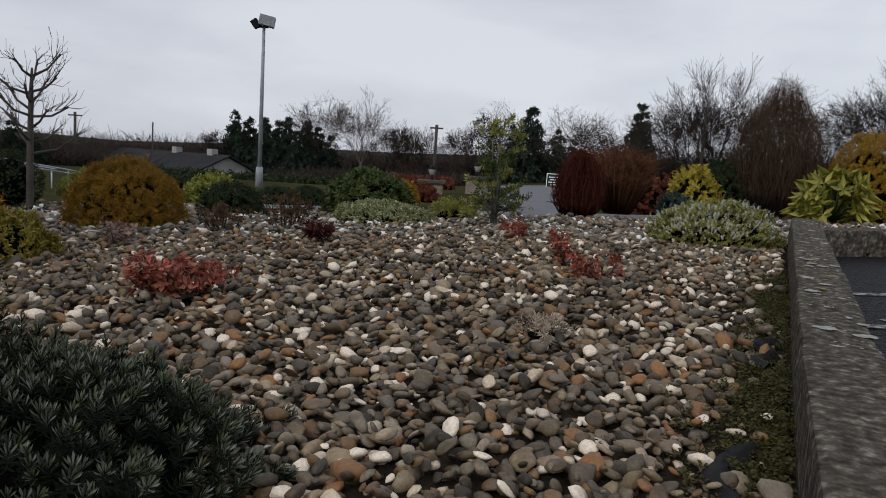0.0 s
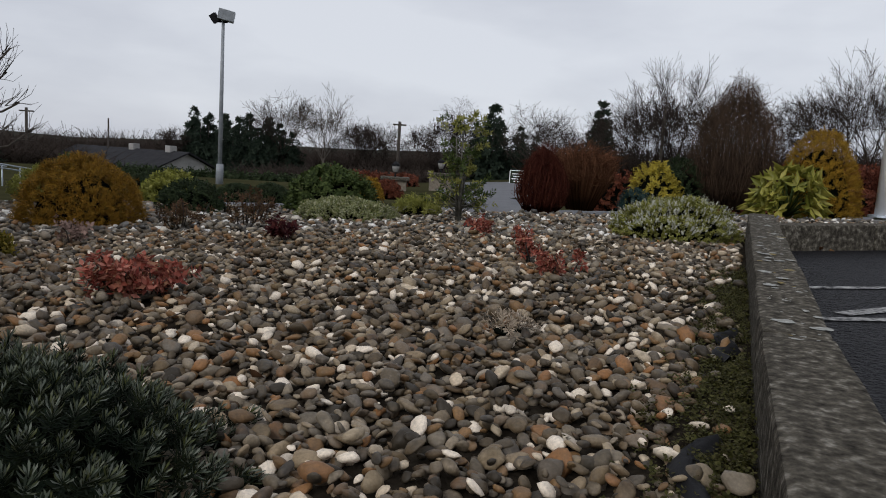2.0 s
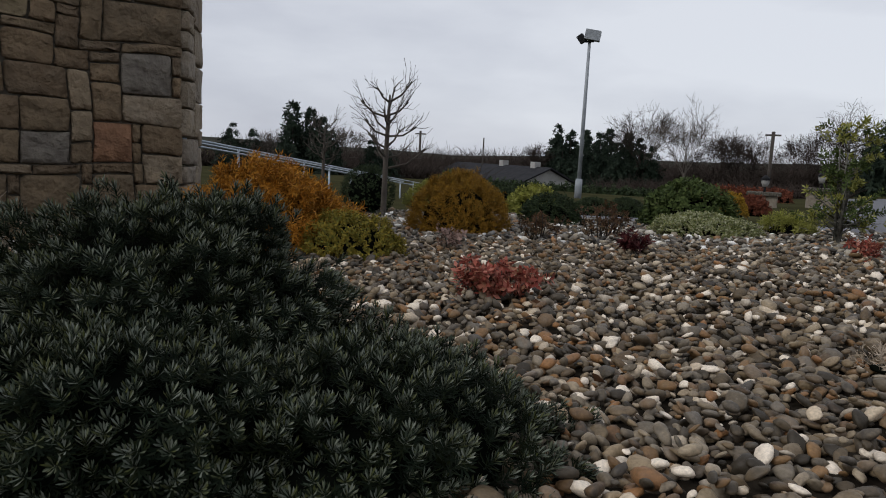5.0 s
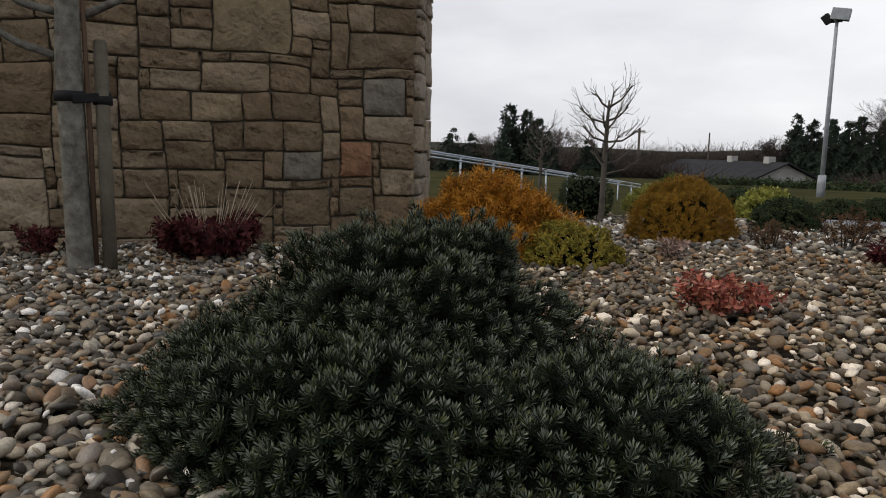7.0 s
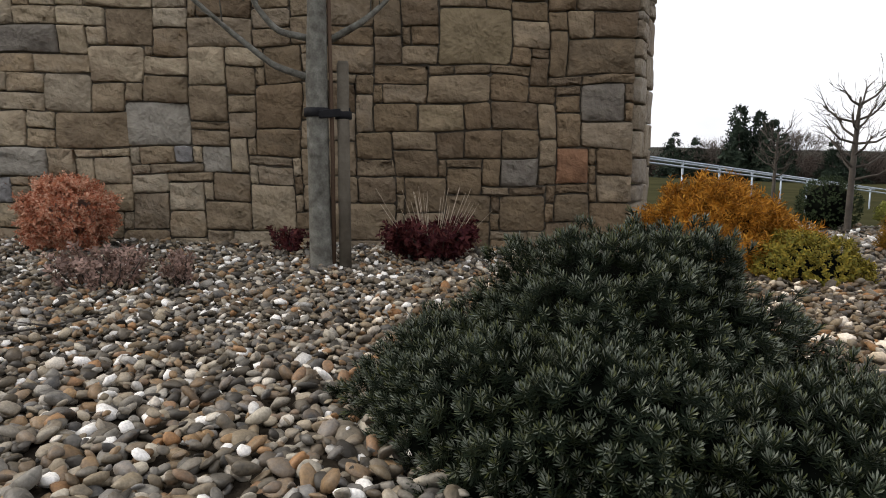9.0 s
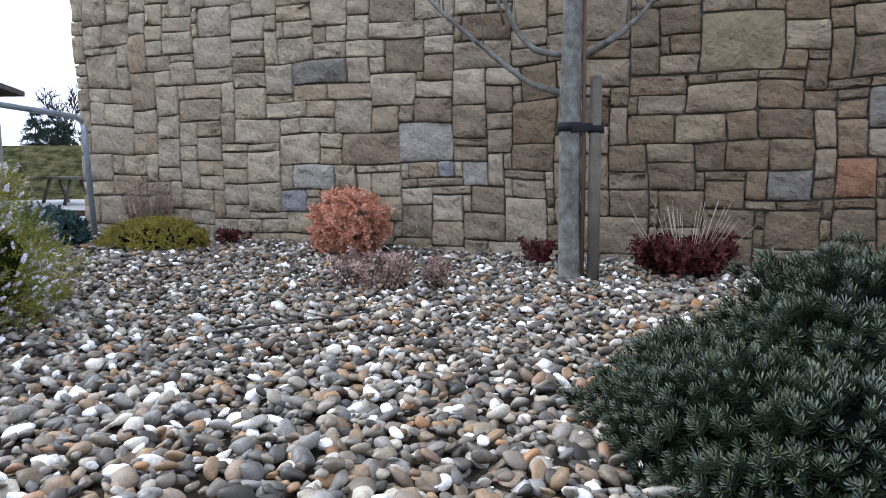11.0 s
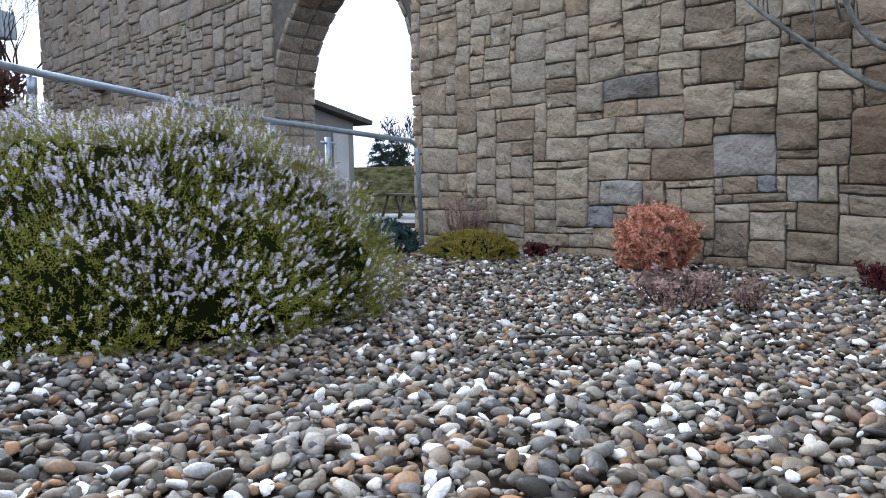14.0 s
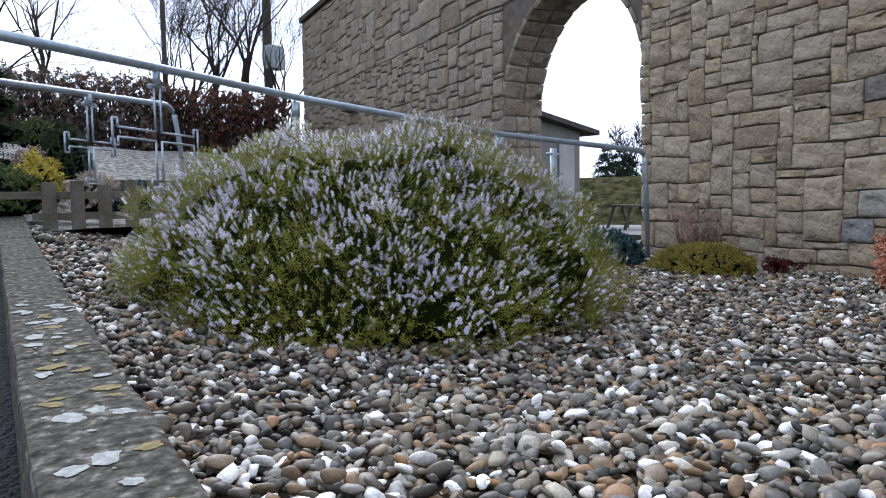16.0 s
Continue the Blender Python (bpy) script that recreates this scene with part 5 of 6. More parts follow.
rail_n = thing("ramp_railing", (0, 0, 0), "long double galvanised railing along the ramp beyond the bed", "railing")
ra, rb = np.array([-5.6, 3.0, 0.74]), np.array([-7.9, 15.0, -0.24])
for off, dz in ((0.0, 0.0), (0.0, -0.07), (0.5, 0.02)):
    tube_part("top_rail", [ra + np.array([-off, 0, dz]), (ra + rb) / 2 + np.array([-off, 0, dz]), rb + np.array([-off, 0, dz])], 0.014, M_GALV, rail_n, 8)
for k in range(13):
    p = ra + (rb - ra) * (k + 0.3) / 13
    tube_part("post", [(p[0], p[1], p[2] - 0.8), (p[0], p[1], p[2])], 0.014, M_GALV, rail_n, 8)


# ---- flagpole, lamp post ----
flag = thing("flagpole", at_bed(4.29, 6.16), "white painted metal flagpole", "flagpole")
pile = Pile()
v, t = tube_arrays([(0, 0, -0.02), (0, 0, 2.5), (0, 0, 5.5)], [0.068, 0.06, 0.035], 16)
pile.add(v, t)
pile.done("pole", M_WHITE, flag, smooth=True)
bm = bmesh.new()
bmesh.ops.create_cone(bm, cap_ends=True, segments=20, radius1=0.12, radius2=0.115, depth=0.02, matrix=Matrix.Translation((0, 0, 0.012)))
part("base_plate", bm, M_GALV, flag)
bm = bmesh.new()
box(bm, (-0.03, -0.09, 2.1), (0.03, -0.055, 2.13), 0.004)
part("cleat", bm, M_GALV, flag)

LX, LY = -6.49, 24.16
LZ = -0.60
lamp = thing("floodlight_mast", (LX, LY, LZ), "grey steel lighting mast with two floodlights", "lamp post")
pile = Pile()
v, t = tube_arrays([(0, 0, -0.3), (0, 0, 0.25), (0, 0, 0.5)], [0.13, 0.13, 0.12], 12)
pile.add(v, t)
pile.done("base", M_LAMPGREY, lamp, smooth=True)
pile = Pile()
v, t = tube_arrays([(0, 0, 0.45), (0, 0, 3.0), (0, 0, 5.2)], [0.075, 0.065, 0.05], 12)
pile.add(v, t)
pile.done("pole", M_LAMPGREY, lamp, smooth=True)
for nm, c, ax, sz in (("floodlight", (0.1, 0, 5.38), 10, (0.26, 0.2, 0.17)), ("floodlight", (-0.28, 0, 5.28), 55, (0.15, 0.16, 0.11))):
    bm = bmesh.new()
    box(bm, [-q for q in sz], sz, 0.02, Matrix.Translation(c) @ Matrix.Rotation(radians(ax), 4, "Y") @ Matrix.Rotation(radians(12), 4, "Z"))
    fl = part(nm, bm, M_LAMPGREY if nm and c[0] > 0 else M_BLACK, lamp)
bm = bmesh.new()
box(bm, (-0.3, -0.03, 5.15), (0.15, 0.03, 5.21), 0.01)
part("bracket", bm, M_BLACK, lamp)


# ---- far surroundings ----
def lz(x, y, dz=0.0):
    return (x, y, float(land_z(x, y)) - 0.06 + dz)


def hedge(name, a, b, depth, z0, z1, mat, label, n, size, seed, tpl=SPRIG_T, open_work=False):
    """A clipped hedge between two plan points: solid body with leaves all over."""
    rg = np.random.default_rng(seed)
    a, b = np.array(a, float), np.array(b, float)
    ob = thing(name, (a[0], a[1], z0), label, "hedge")
    L = np.linalg.norm(b - a)
    ob.rotation_euler = (0, 0, math.atan2(b[1] - a[1], b[0] - a[0]))
    h = z1 - z0
    if open_work:
        tw = Pile()
        for k in range(n // 8):
            x0, y0 = rg.uniform(0, L), rg.uniform(-0.3, 0.3) * depth
            v, t = tube_arrays([(x0, y0, -0.2), (x0 + rg.normal(0, 0.1), y0 + rg.normal(0, 0.1), h * 0.5), (x0 + rg.normal(0, 0.25), y0 + rg.normal(0, 0.2), h * rg.uniform(0.7, 1.0))], [0.025, 0.016, 0.006], 3)
            tw.add(v, t)
        tagged(tw.done("twig_mass", M_TWIG_FAR, ob), kind="stuff")
    else:
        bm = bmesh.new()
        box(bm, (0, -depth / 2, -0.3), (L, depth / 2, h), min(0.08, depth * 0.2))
        part("inner_growth", bm, M_SPRUCE_IN, ob, "solid core coloured as the shade behind the leaves")
    p = rg.uniform(0, 1, (n, 3)) * np.array([L, depth, h]) - np.array([0, depth / 2, 0])
    side = rg.choice(4, n, p=[0.4, 0.1, 0.4, 0.1])
    p[side == 0, 1], p[side == 1, 1] = -depth / 2, depth / 2
    p[side == 2, 2] = h
    e = side == 3
    p[e, 0] = np.where(rg.random(e.sum()) < 0.5, 0, L)
    if open_work:
        p = rg.uniform(0, 1, (n, 3)) ** np.array([1, 1, 0.75]) * np.array([L, depth, h]) - np.array([0, depth / 2, 0])
    d = rg.normal(size=(n, 3)) * 0.6
    d[side == 0, 1] -= 1
    d[side == 1, 1] += 1
    d[side == 2, 2] += 1
    pile = Pile()
    p = p + rg.normal(size=p.shape) * size * 0.02
    strew(pile, tpl, p, d, np.repeat((rg.uniform(0.7, 1.3, n) * size)[:, None], 3, 1), rg)
    pile.done("foliage", mat, ob)
    return ob


shrub("clipped_hedge", -2.12, 8.75, (0.27, 0.22, 0.17), SMALL_T, [M_DKGREEN], 1100, 0.9, "low clipped dark green hedge", "hedge", z=-0.17, seed=12.1, depth=0.04)
shrub("clipped_hedge", -1.72, 8.7, (0.25, 0.22, 0.2), SMALL_T, [M_DKGREEN], 1100, 0.9, "rounded clipped dark green bush", "hedge", z=-0.17, seed=12.3, depth=0.04)
shrub("clipped_hedge", -1.2, 9.3, (0.25, 0.25, 0.22), SMALL_T, [M_DKGREEN], 900, 1.0, "dark green bush behind the rhododendron", "hedge", z=-0.2, seed=12.5, depth=0.08)
bed_kerb = tagged(part("bed_edging", (lambda bm: (box(bm, (-1.0, 7.5, -0.22), (-0.3, 7.62, -0.05), 0.01), bm)[1])(bmesh.new()), M_CONCRETE), "pale concrete edging of the next bed", "kerb", kind="structure")

hedge("boundary_hedge", (-16, 38), (-3, 39.5), 1.2, -2.3, -1.22, M_DKGREEN, "long clipped green boundary hedge", 2500, 5.0, 101)
hedge("copper_hedge", (-3.6, 30), (0.2, 30.5), 0.8, -1.4, -0.42, M_COPPER, "clipped copper beech hedge near the gate", 1200, 3.0, 102)
hedge("copper_hedge", (2.3, 9.2), (7.5, 9.6), 0.5, -0.1, 0.33, M_COPPER, "clipped copper beech hedge behind the shrubs", 2200, 1.4, 103)
hedge("copper_hedge", (6.0, 11.0), (14.0, 9.8), 0.6, 0.0, 0.62, M_COPPER, "long copper beech hedge beyond the parking bay", 2200, 2.0, 104)

# house among the trees
M_RENDER_PALE = material("pale_render", plain_stops((0.26, 0.255, 0.24), (0.36, 0.352, 0.335)), rough=0.9, scale=2, fine=40, bump=0.1)
house = thing("bungalow", (-18.0, 57.3, -3.6), "white bungalow with a dark slate roof and two chimneys", "house")
HM = Matrix.Rotation(math.atan2(68.2 - 57.4, -31.3 + 17.6), 4, "Z")
bm = bmesh.new()
box(bm, (0, -3.0, 0), (17, 3.0, 2.05), 0.0, HM)
gv = [HM @ Vector(q) for q in ((0, -3.0, 2.05), (0, 3.0, 2.05), (0, 0, 3.35))]
g0 = [bm.verts.new(q) for q in gv]
bm.faces.new(g0)
part("wall", bm, M_RENDER_PALE, house)
bm = bmesh.new()
for sgn in (-1, 1):
    q = [HM @ Vector(c) for c in ((-0.35, sgn * 3.3, 1.93), (17.3, sgn * 3.3, 1.93), (17.3, 0, 3.42), (-0.35, 0, 3.42))]
    lo = [bm.verts.new(c) for c in q]
    hi = [bm.verts.new(c + Vector((0, 0, 0.12))) for c in q]
    bm.faces.new(hi)
    bm.faces.new(lo[::-1])
    for k in range(4):
        bm.faces.new((lo[k], lo[(k + 1) % 4], hi[(k + 1) % 4], hi[k]))
M_SLATE = material("dark_slate", plain_stops((0.018, 0.018, 0.02), (0.032, 0.032, 0.035)), spec=0.1, rough=0.9, scale=2, fine=12, bump=0.2)
roof = part("roof", bm, M_SLATE, house)
for cx in (2.2, 7.6):
    bm = bmesh.new()
    box(bm, (cx - 0.36, -0.3, 3.2), (cx + 0.36, 0.3, 3.95), 0.02, HM)
    part("chimney", bm, M_RENDER_PALE, house, "pale rendered chimney")
for cx in (5.0, 12.0):
    bm = bmesh.new()
    box(bm, (cx - 0.5, -1.9, 2.72), (cx + 0.5, -1.2, 3.02), 0.02, HM)
    part("skylight", bm, M_WHITE, house)

# gate piers with lanterns, road sign, poles
def pier(x, y, z0, h, w, name="gate_pier"):
    ob = thing(name, (x, y, z0), "stone gate pier with a lantern on top", "gate pier")
    bm = bmesh.new()
    box(bm, (-w / 2, -w / 2, -0.3), (w / 2, w / 2, h), 0.03)
    part("shaft", bm, M_STONE_J, ob)
    bm = bmesh.new()
    box(bm, (-w * 0.62, -w * 0.62, h), (w * 0.62, w * 0.62, h + 0.09), 0.02)
    part("cap", bm, M_CONCRETE, ob)
    pile = Pile()
    v, t = tube_arrays([(0, 0, h + 0.09), (0, 0, h + 0.22)], [0.03, 0.03], 8)
    pile.add(v, t)
    lantern = pile.done("lantern", M_BLACK, ob, "black metal lantern")
    pile = Pile()
    v, t = tube_arrays([(0, 0, h + 0.40), (0, 0, h + 0.50), (0, 0, h + 0.53)], [0.14, 0.05, 0.01], 8)
    pile.add(v, t)
    pile.done("hood", M_BLACK, lantern)
    pile = Pile()
    v, t = tube_arrays([(0, 0, h + 0.22), (0, 0, h + 0.34), (0, 0, h + 0.40)], [0.06, 0.1, 0.11], 8)
    pile.add(v, t)
    pile.done("glass", M_RENDER_PALE, lantern, "pale frosted panes")


pier(-0.45, 20.0, -0.8, 0.66, 0.66)
pier(0.9, 21.5, -0.8, 0.82, 0.66)
sign = thing("road_sign", (5.95, 39.5, -1.0), "pale rectangular road sign on two posts", "sign")
bm = bmesh.new()
box(bm, (-0.4, -0.03, 0.45), (0.4, 0.03, 1.25), 0.01)
part("panel", bm, M_WHITE, sign)
bm = bmesh.new()
box(bm, (-0.36, -0.04, 0.49), (0.36, -0.034, 1.21), 0.0)
part("face", bm, M_CONIFER, sign, "dark green sign face")
for k, w in enumerate((0.26, 0.2, 0.29, 0.16)):
    bm = bmesh.new()
    box(bm, (-w, -0.046, 1.02 - 0.14 * k), (w, -0.042, 1.07 - 0.14 * k), 0.0)
    part("lettering", bm, M_WHITE, sign, "pale unreadable lettering")
for dx in (-0.3, 0.3):
    tube_part("post", [(dx, 0.05, -0.3), (dx, 0.05, 1.2)], 0.03, M_GALV, sign, 6)


def utility_pole(x, y, z0, h, r, label, arms=True):
    ob = thing("utility_pole", (x, y, z0), label, "pole")
    tube_part("pole", [(0, 0, -0.3), (0, 0, h)], r, M_BARK_D, ob, 8)
    if arms:
        bm = bmesh.new()
        box(bm, (-h * 0.1, -r * 0.7, h * 0.94), (h * 0.1, r * 0.7, h * 0.94 + r), 0.0)
        part("crossarm", bm, M_BARK_D, ob)
    return ob


utility_pole(-33.0, 62.0, -3.0, 5.8, 0.12, "far timber utility pole")
lampb = utility_pole(-27.0, 64.0, -3.0, 5.4, 0.07, "far street lamp column", False)
utility_pole(-1.2, 60.0, -2.0, 5.6, 0.13, "far timber utility pole beyond the gate")
utility_pole(15.0, 42.0, -0.6, 5.2, 0.1, "timber pole among the bare trees", False)

# conifers and bare trees along the skyline: bearing to the left of north, height of the top in degrees, distance, half spread
def skyline(bearing, top, away):
    x, y = -math.sin(radians(bearing)) * away, math.cos(radians(bearing)) * away
    at = lz(x, y, -0.1)
    return at, 0.45 + away * math.tan(radians(top)) - at[2]


for k, (b, e, away, w) in enumerate([(17.0, 2.95, 70, 1.2), (15.9, 2.65, 72, 1.3), (14.7, 2.7, 70, 1.5), (13.6, 2.6, 73, 1.6), (12.9, 2.8, 71, 1.3), (11.5, 2.75, 72, 1.6), (16.5, 1.7, 68, 1.6), (15.2, 1.6, 67, 1.7), (14.1, 1.7, 68, 1.8), (12.2, 1.9, 68, 1.8), (10.6, 2.2, 71, 1.7), (9.6, 1.7, 70, 1.6),
                                     (-6.5, 5.0, 68, 2.2), (-5.2, 3.0, 70, 1.9), (-8.7, 3.2, 70, 2.0), (-10.0, 2.6, 71, 2.0), (-14.9, 5.45, 66, 2.0), (-13.0, 2.2, 70, 1.8)]):
    at, h = skyline(b, e, away)
    conifer("conifer", at, h, w, 200 + k, "dark green conifer on the skyline", count=950)
for k, (b, e, away, w) in enumerate([(41.2, 1.5, 52, 1.3), (42.8, 1.8, 52, 1.4), (38.2, 3.85, 50, 1.1), (36.8, 3.35, 51, 1.4), (35.9, 2.85, 50, 1.3), (35.2, 1.6, 49, 1.2), (37.5, 1.8, 52, 1.3), (31.9, 1.2, 50, 1.1), (30.6, 0.75, 51, 1.1)]):
    at, h = skyline(b, e, away)
    conifer("conifer", at, h, w, 240 + k, "dark green conifer on the western skyline", count=800)
for k, (b, e, away, mt, sp, kids) in enumerate([(7.1, 4.3, 66, M_TWIG_PALE, 0.42, 4), (10.2, 4.35, 70, M_TWIG_FAR, 0.5, 4), (3.5, 3.05, 66, M_TWIG_FAR, 0.6, 4), (4.6, 2.5, 68, M_TWIG_FAR, 0.5, 4), (2.2, 2.4, 67, M_TWIG_FAR, 0.5, 4), (-0.3, 3.0, 68, M_TWIG_FAR, 0.65, 4), (-2.4, 3.3, 70, M_TWIG_FAR, 0.6, 4), (-4.0, 4.3, 72, M_TWIG_FAR, 0.6, 4),
                                                (-10.7, 5.15, 64, M_TWIG_FAR, 0.75, 4), (-12.2, 3.8, 66, M_TWIG_FAR, 0.6, 4), (-16.6, 4.9, 46, M_TWIG_FAR, 0.5, 4), (-17.9, 5.5, 47, M_TWIG_FAR, 0.5, 4), (-19.2, 6.0, 45, M_TWIG_FAR, 0.45, 4), (-20.6, 7.6, 46, M_TWIG_FAR, 0.32, 4), (-21.8, 6.3, 45, M_TWIG_FAR, 0.5, 4), (-23.2, 6.4, 46, M_TWIG_FAR, 0.5, 4), (-27.0, 5.6, 46, M_TWIG_FAR, 0.5, 4),
                                                (-30.8, 6.6, 40, M_TWIG_FAR, 0.5, 4), (-32.2, 7.8, 41, M_TWIG_FAR, 0.45, 4), (-33.7, 8.2, 40, M_TWIG_FAR, 0.45, 4), (-35.7, 7.5, 41, M_TWIG_FAR, 0.5, 4), (-37.8, 7.0, 42, M_TWIG_FAR, 0.5, 4), (34.2, 1.8, 50, M_TWIG_PALE, 0.5, 4), (39.6, 1.4, 52, M_TWIG_PALE, 0.5, 4), (18.6, 1.3, 68, M_TWIG_FAR, 0.5, 4)]):
    at, h = skyline(b, e, away)
    bare_tree("bare_tree", at, h * 1.04, h * 0.22, h * 0.012, 4, 300 + k, mt, "tall bare winter tree on the skyline", spread=sp + 0.18, kids=kids, up=0.12, thin=0.68, least=0.003 + 0.00008 * away)


def thicket(name, a, b, h, n, mat, label, seed, depth=4.0, twig=0.03):
    """A far belt of leafless scrub: countless twigs."""
    rg = np.random.default_rng(seed)
    a, b = np.array(a, float), np.array(b, float)
    pile = Pile()
    for k in range(n):
        q = rg.random()
        x, y = a * (1 - q) + b * q + rg.normal(size=2) * depth * 0.4
        z = float(land_z(x, y)) - 0.2
        hh = h * rg.uniform(0.5, 1.0) * (0.75 + 0.35 * noise.noise(Vector((q * 9 + seed, 0, 0))))
        for j in range(5):
            d = np.array([rg.normal() * 0.6, rg.normal() * 0.6, rg.uniform(0.5, 1.0)])
            v, t = tube_arrays([(x, y, z), (x, y, z) + d * hh + rg.normal(size=3) * 0.2], [twig * 1.1, twig * 0.25], 3)
            pile.add(v, t)
    return tagged(pile.done(name, mat), label, "scrub", kind="stuff")


thicket("scrub", (-52, 60), (-28, 74), 4.3, 1500, M_TWIG_FAR, "belt of leafless brown scrub west of the bungalow", 401, twig=0.05)
thicket("scrub", (-33, 78), (-12, 84), 4.6, 1300, M_TWIG_FAR, "belt of leafless brown scrub behind the bungalow", 406, twig=0.052)
thicket("scrub", (-14, 79), (20, 76), 4.8, 2100, M_TWIG_FAR, "belt of leafless brown scrub beyond the road", 402, twig=0.052)
thicket("scrub", (-13, 60), (2, 59), 1.9, 600, M_TWIG_FAR, "dense brown leafless scrub before the trees", 405, twig=0.035)
thicket("scrub", (11, 49), (40, 40), 4.6, 1900, M_TWIG_FAR, "belt of leafless scrub to the east", 403, twig=0.035)
thicket("scrub", (-46, 36), (-25, 52), 3.0, 600, M_TWIG_FAR, "belt of leafless scrub beyond the ramp", 404, twig=0.035)
# far hills
hill = grid_sheet("far_hills", np.linspace(-420, 300, 60), np.linspace(160, 420, 12), lambda x, y: -8 + 12.5 * np.clip((y - 160) / 200, 0, 1) * (0.92 + 0.14 * np.sin(x / 70 + 1.2) + 0.05 * np.sin(x / 23)), material("far_wooded_hill", plain_stops((0.035, 0.036, 0.03), (0.06, 0.06, 0.05)), rough=1, scale=0.02, fine=0.2, bump=0, spec=0.0), "low wooded hills on the horizon", "hill")

# ---- beyond the arch and to the south-west ----
shed = thing("shed", (-13.55, -6.12, -0.3), "grey rendered outbuilding with a flat sloping roof", "building")
SA = math.atan2(-6.0 + 5.69, -11.36 + 13.7)
SM = Matrix.Rotation(SA, 4, "Z")
bm = bmesh.new()
q = [(0, 0, 0), (3.8, 0, 0), (3.8, 0, 2.62), (0, 0, 2.22)]
f = [bm.verts.new(SM @ Vector(c)) for c in q] + [bm.verts.new(SM @ Vector((c[0] - 0.2, c[1] - 3.0, c[2]))) for c in q]
for idx in ((0, 1, 2, 3), (5, 4, 7, 6), (4, 0, 3, 7), (1, 5, 6, 2), (3, 2, 6, 7)):
    bm.faces.new([f[k] for k in idx])
M_RENDER = material("grey_render", plain_stops((0.13, 0.12, 0.105), (0.19, 0.175, 0.155)), rough=0.9, scale=1.5, fine=40, bump=0.2)
part("wall", bm, M_RENDER, shed)
bm = bmesh.new()
rm = SM @ Matrix.Rotation(math.atan2(0.4, 3.8), 4, "Y").inverted()
box(bm, (-0.25, -3.1, 2.22), (4.1, 0.2, 2.32), 0.01, rm)
part("roof", bm, M_BARK_D, shed)
bm = bmesh.new()
box(bm, (0.28, 0.0, 0.9), (0.85, 0.05, 2.02), 0.01, SM)
part("window", bm, M_RENDER_PALE, shed, "white boarded window")
bank = grid_sheet("grass_bank", np.linspace(-40, -14.2, 26), np.linspace(-16, 12, 28), lambda x, y: -0.15 + 1.25 * np.clip((-14.8 - x) / 2.2, 0, 1) + 0.0 * y, material("rough_bank_grass", [(0.35, (0.02, 0.021, 0.01)), (0.5, (0.05, 0.048, 0.022)), (0.66, (0.085, 0.076, 0.04))], rough=1.0, scale=5, detail=10, fine=14, bump=0.9, bump_dist=0.05, vary=0.6, spec=0.0), "grassy bank beyond the outbuilding", "bank")
bare_tree("bare_tree", (-32, -11.6, 1.0), 3.2, 0.7, 0.08, 4, 351, M_TWIG_FAR, "round-headed bare tree beyond the bank", spread=0.6, least=0.012)
for k, (x, y) in enumerate([(-28, -10.3), (-29.2, -9.6), (-27.2, -10.9), (-29.5, -11.2)]):
    conifer("conifer", (x, y, 0.9), 1.9, 0.75, 360 + k, "dark evergreen beyond the bank", count=700)
bench = thing("bench", (-12.0, -4.55, -0.02), "brown timber picnic bench on the paving", "bench")
BM = Matrix.Rotation(radians(35), 4, "Z")
for k in range(3):
    bm = bmesh.new()
    box(bm, (-0.75, -0.16 + k * 0.11, 0.4), (0.75, -0.07 + k * 0.11, 0.44), 0.006, BM)
    part("seat_plank", bm, M_WOOD, bench)
for sx in (-0.6, 0.6):
    for sy in (-0.12, 0.12):
        tube_part("leg", [BM @ Vector((sx, sy * 1.6, 0)), BM @ Vector((sx * 0.95, sy * 0.6, 0.4))], 0.03, M_WOOD, bench, 6)
paving = grid_sheet("paving", np.linspace(-13.9, -6.2, 20), np.linspace(-9.5, -2.5, 20), lambda x, y: land_z(x, y) * 0 - 0.02, material("grey_paving", plain_stops((0.2, 0.19, 0.18), (0.28, 0.27, 0.25)), rough=0.8, scale=2, fine=60, bump=0.2), "pale paving beyond the railing", "paving",
                    keep=lambda x, y: y > -2.5 - 0.62 * (-x - 6.0) - 2.6)

# south-west: hedge, trees, poles, low fence
hedge("beech_hedge", (-4.6, -14.7), (-8.25, -12.75), 0.8, 1.2, 3.0, M_BEECH, "tall beech hedge with brown winter leaves and bare stems", 3200, 1.9, 111, open_work=True)
hedge("beech_hedge", (-8.4, -13.3), (-11.0, -12.2), 0.7, 1.2, 2.93, M_RUSSET, "clipped beech hedge with coppery winter leaves", 2600, 1.8, 112, open_work=True)
for k, (b, away, h, sp, lv) in enumerate([(153.8, 17.0, 5.6, 0.5, 4), (145.4, 17.5, 4.6, 0.75, 5), (142.2, 18.0, 6.4, 0.5, 4), (139.9, 18.5, 7.2, 0.4, 4), (143.8, 21.0, 6.2, 0.6, 4), (157.5, 18.0, 5.4, 0.5, 4), (137.0, 22.0, 6.0, 0.5, 4)]):
    bare_tree("bare_tree", (0.24 - math.sin(radians(b)) * away, -0.13 + math.cos(radians(b)) * away, 1.5), h, h * 0.3, h * 0.011, lv, 370 + k, M_TWIG_FAR, "bare winter tree behind the hedge", spread=sp, kids=3, up=0.14, thin=0.7, least=0.0042)
up = utility_pole(-16.4, -18.75, 1.6, 9.5, 0.15, "timber pole carrying a grey transformer")
bm = bmesh.new()
box(bm, (-0.28, 0.12, 3.5), (0.3, 0.5, 4.3), 0.05)
part("transformer", bm, M_LAMPGREY, up)
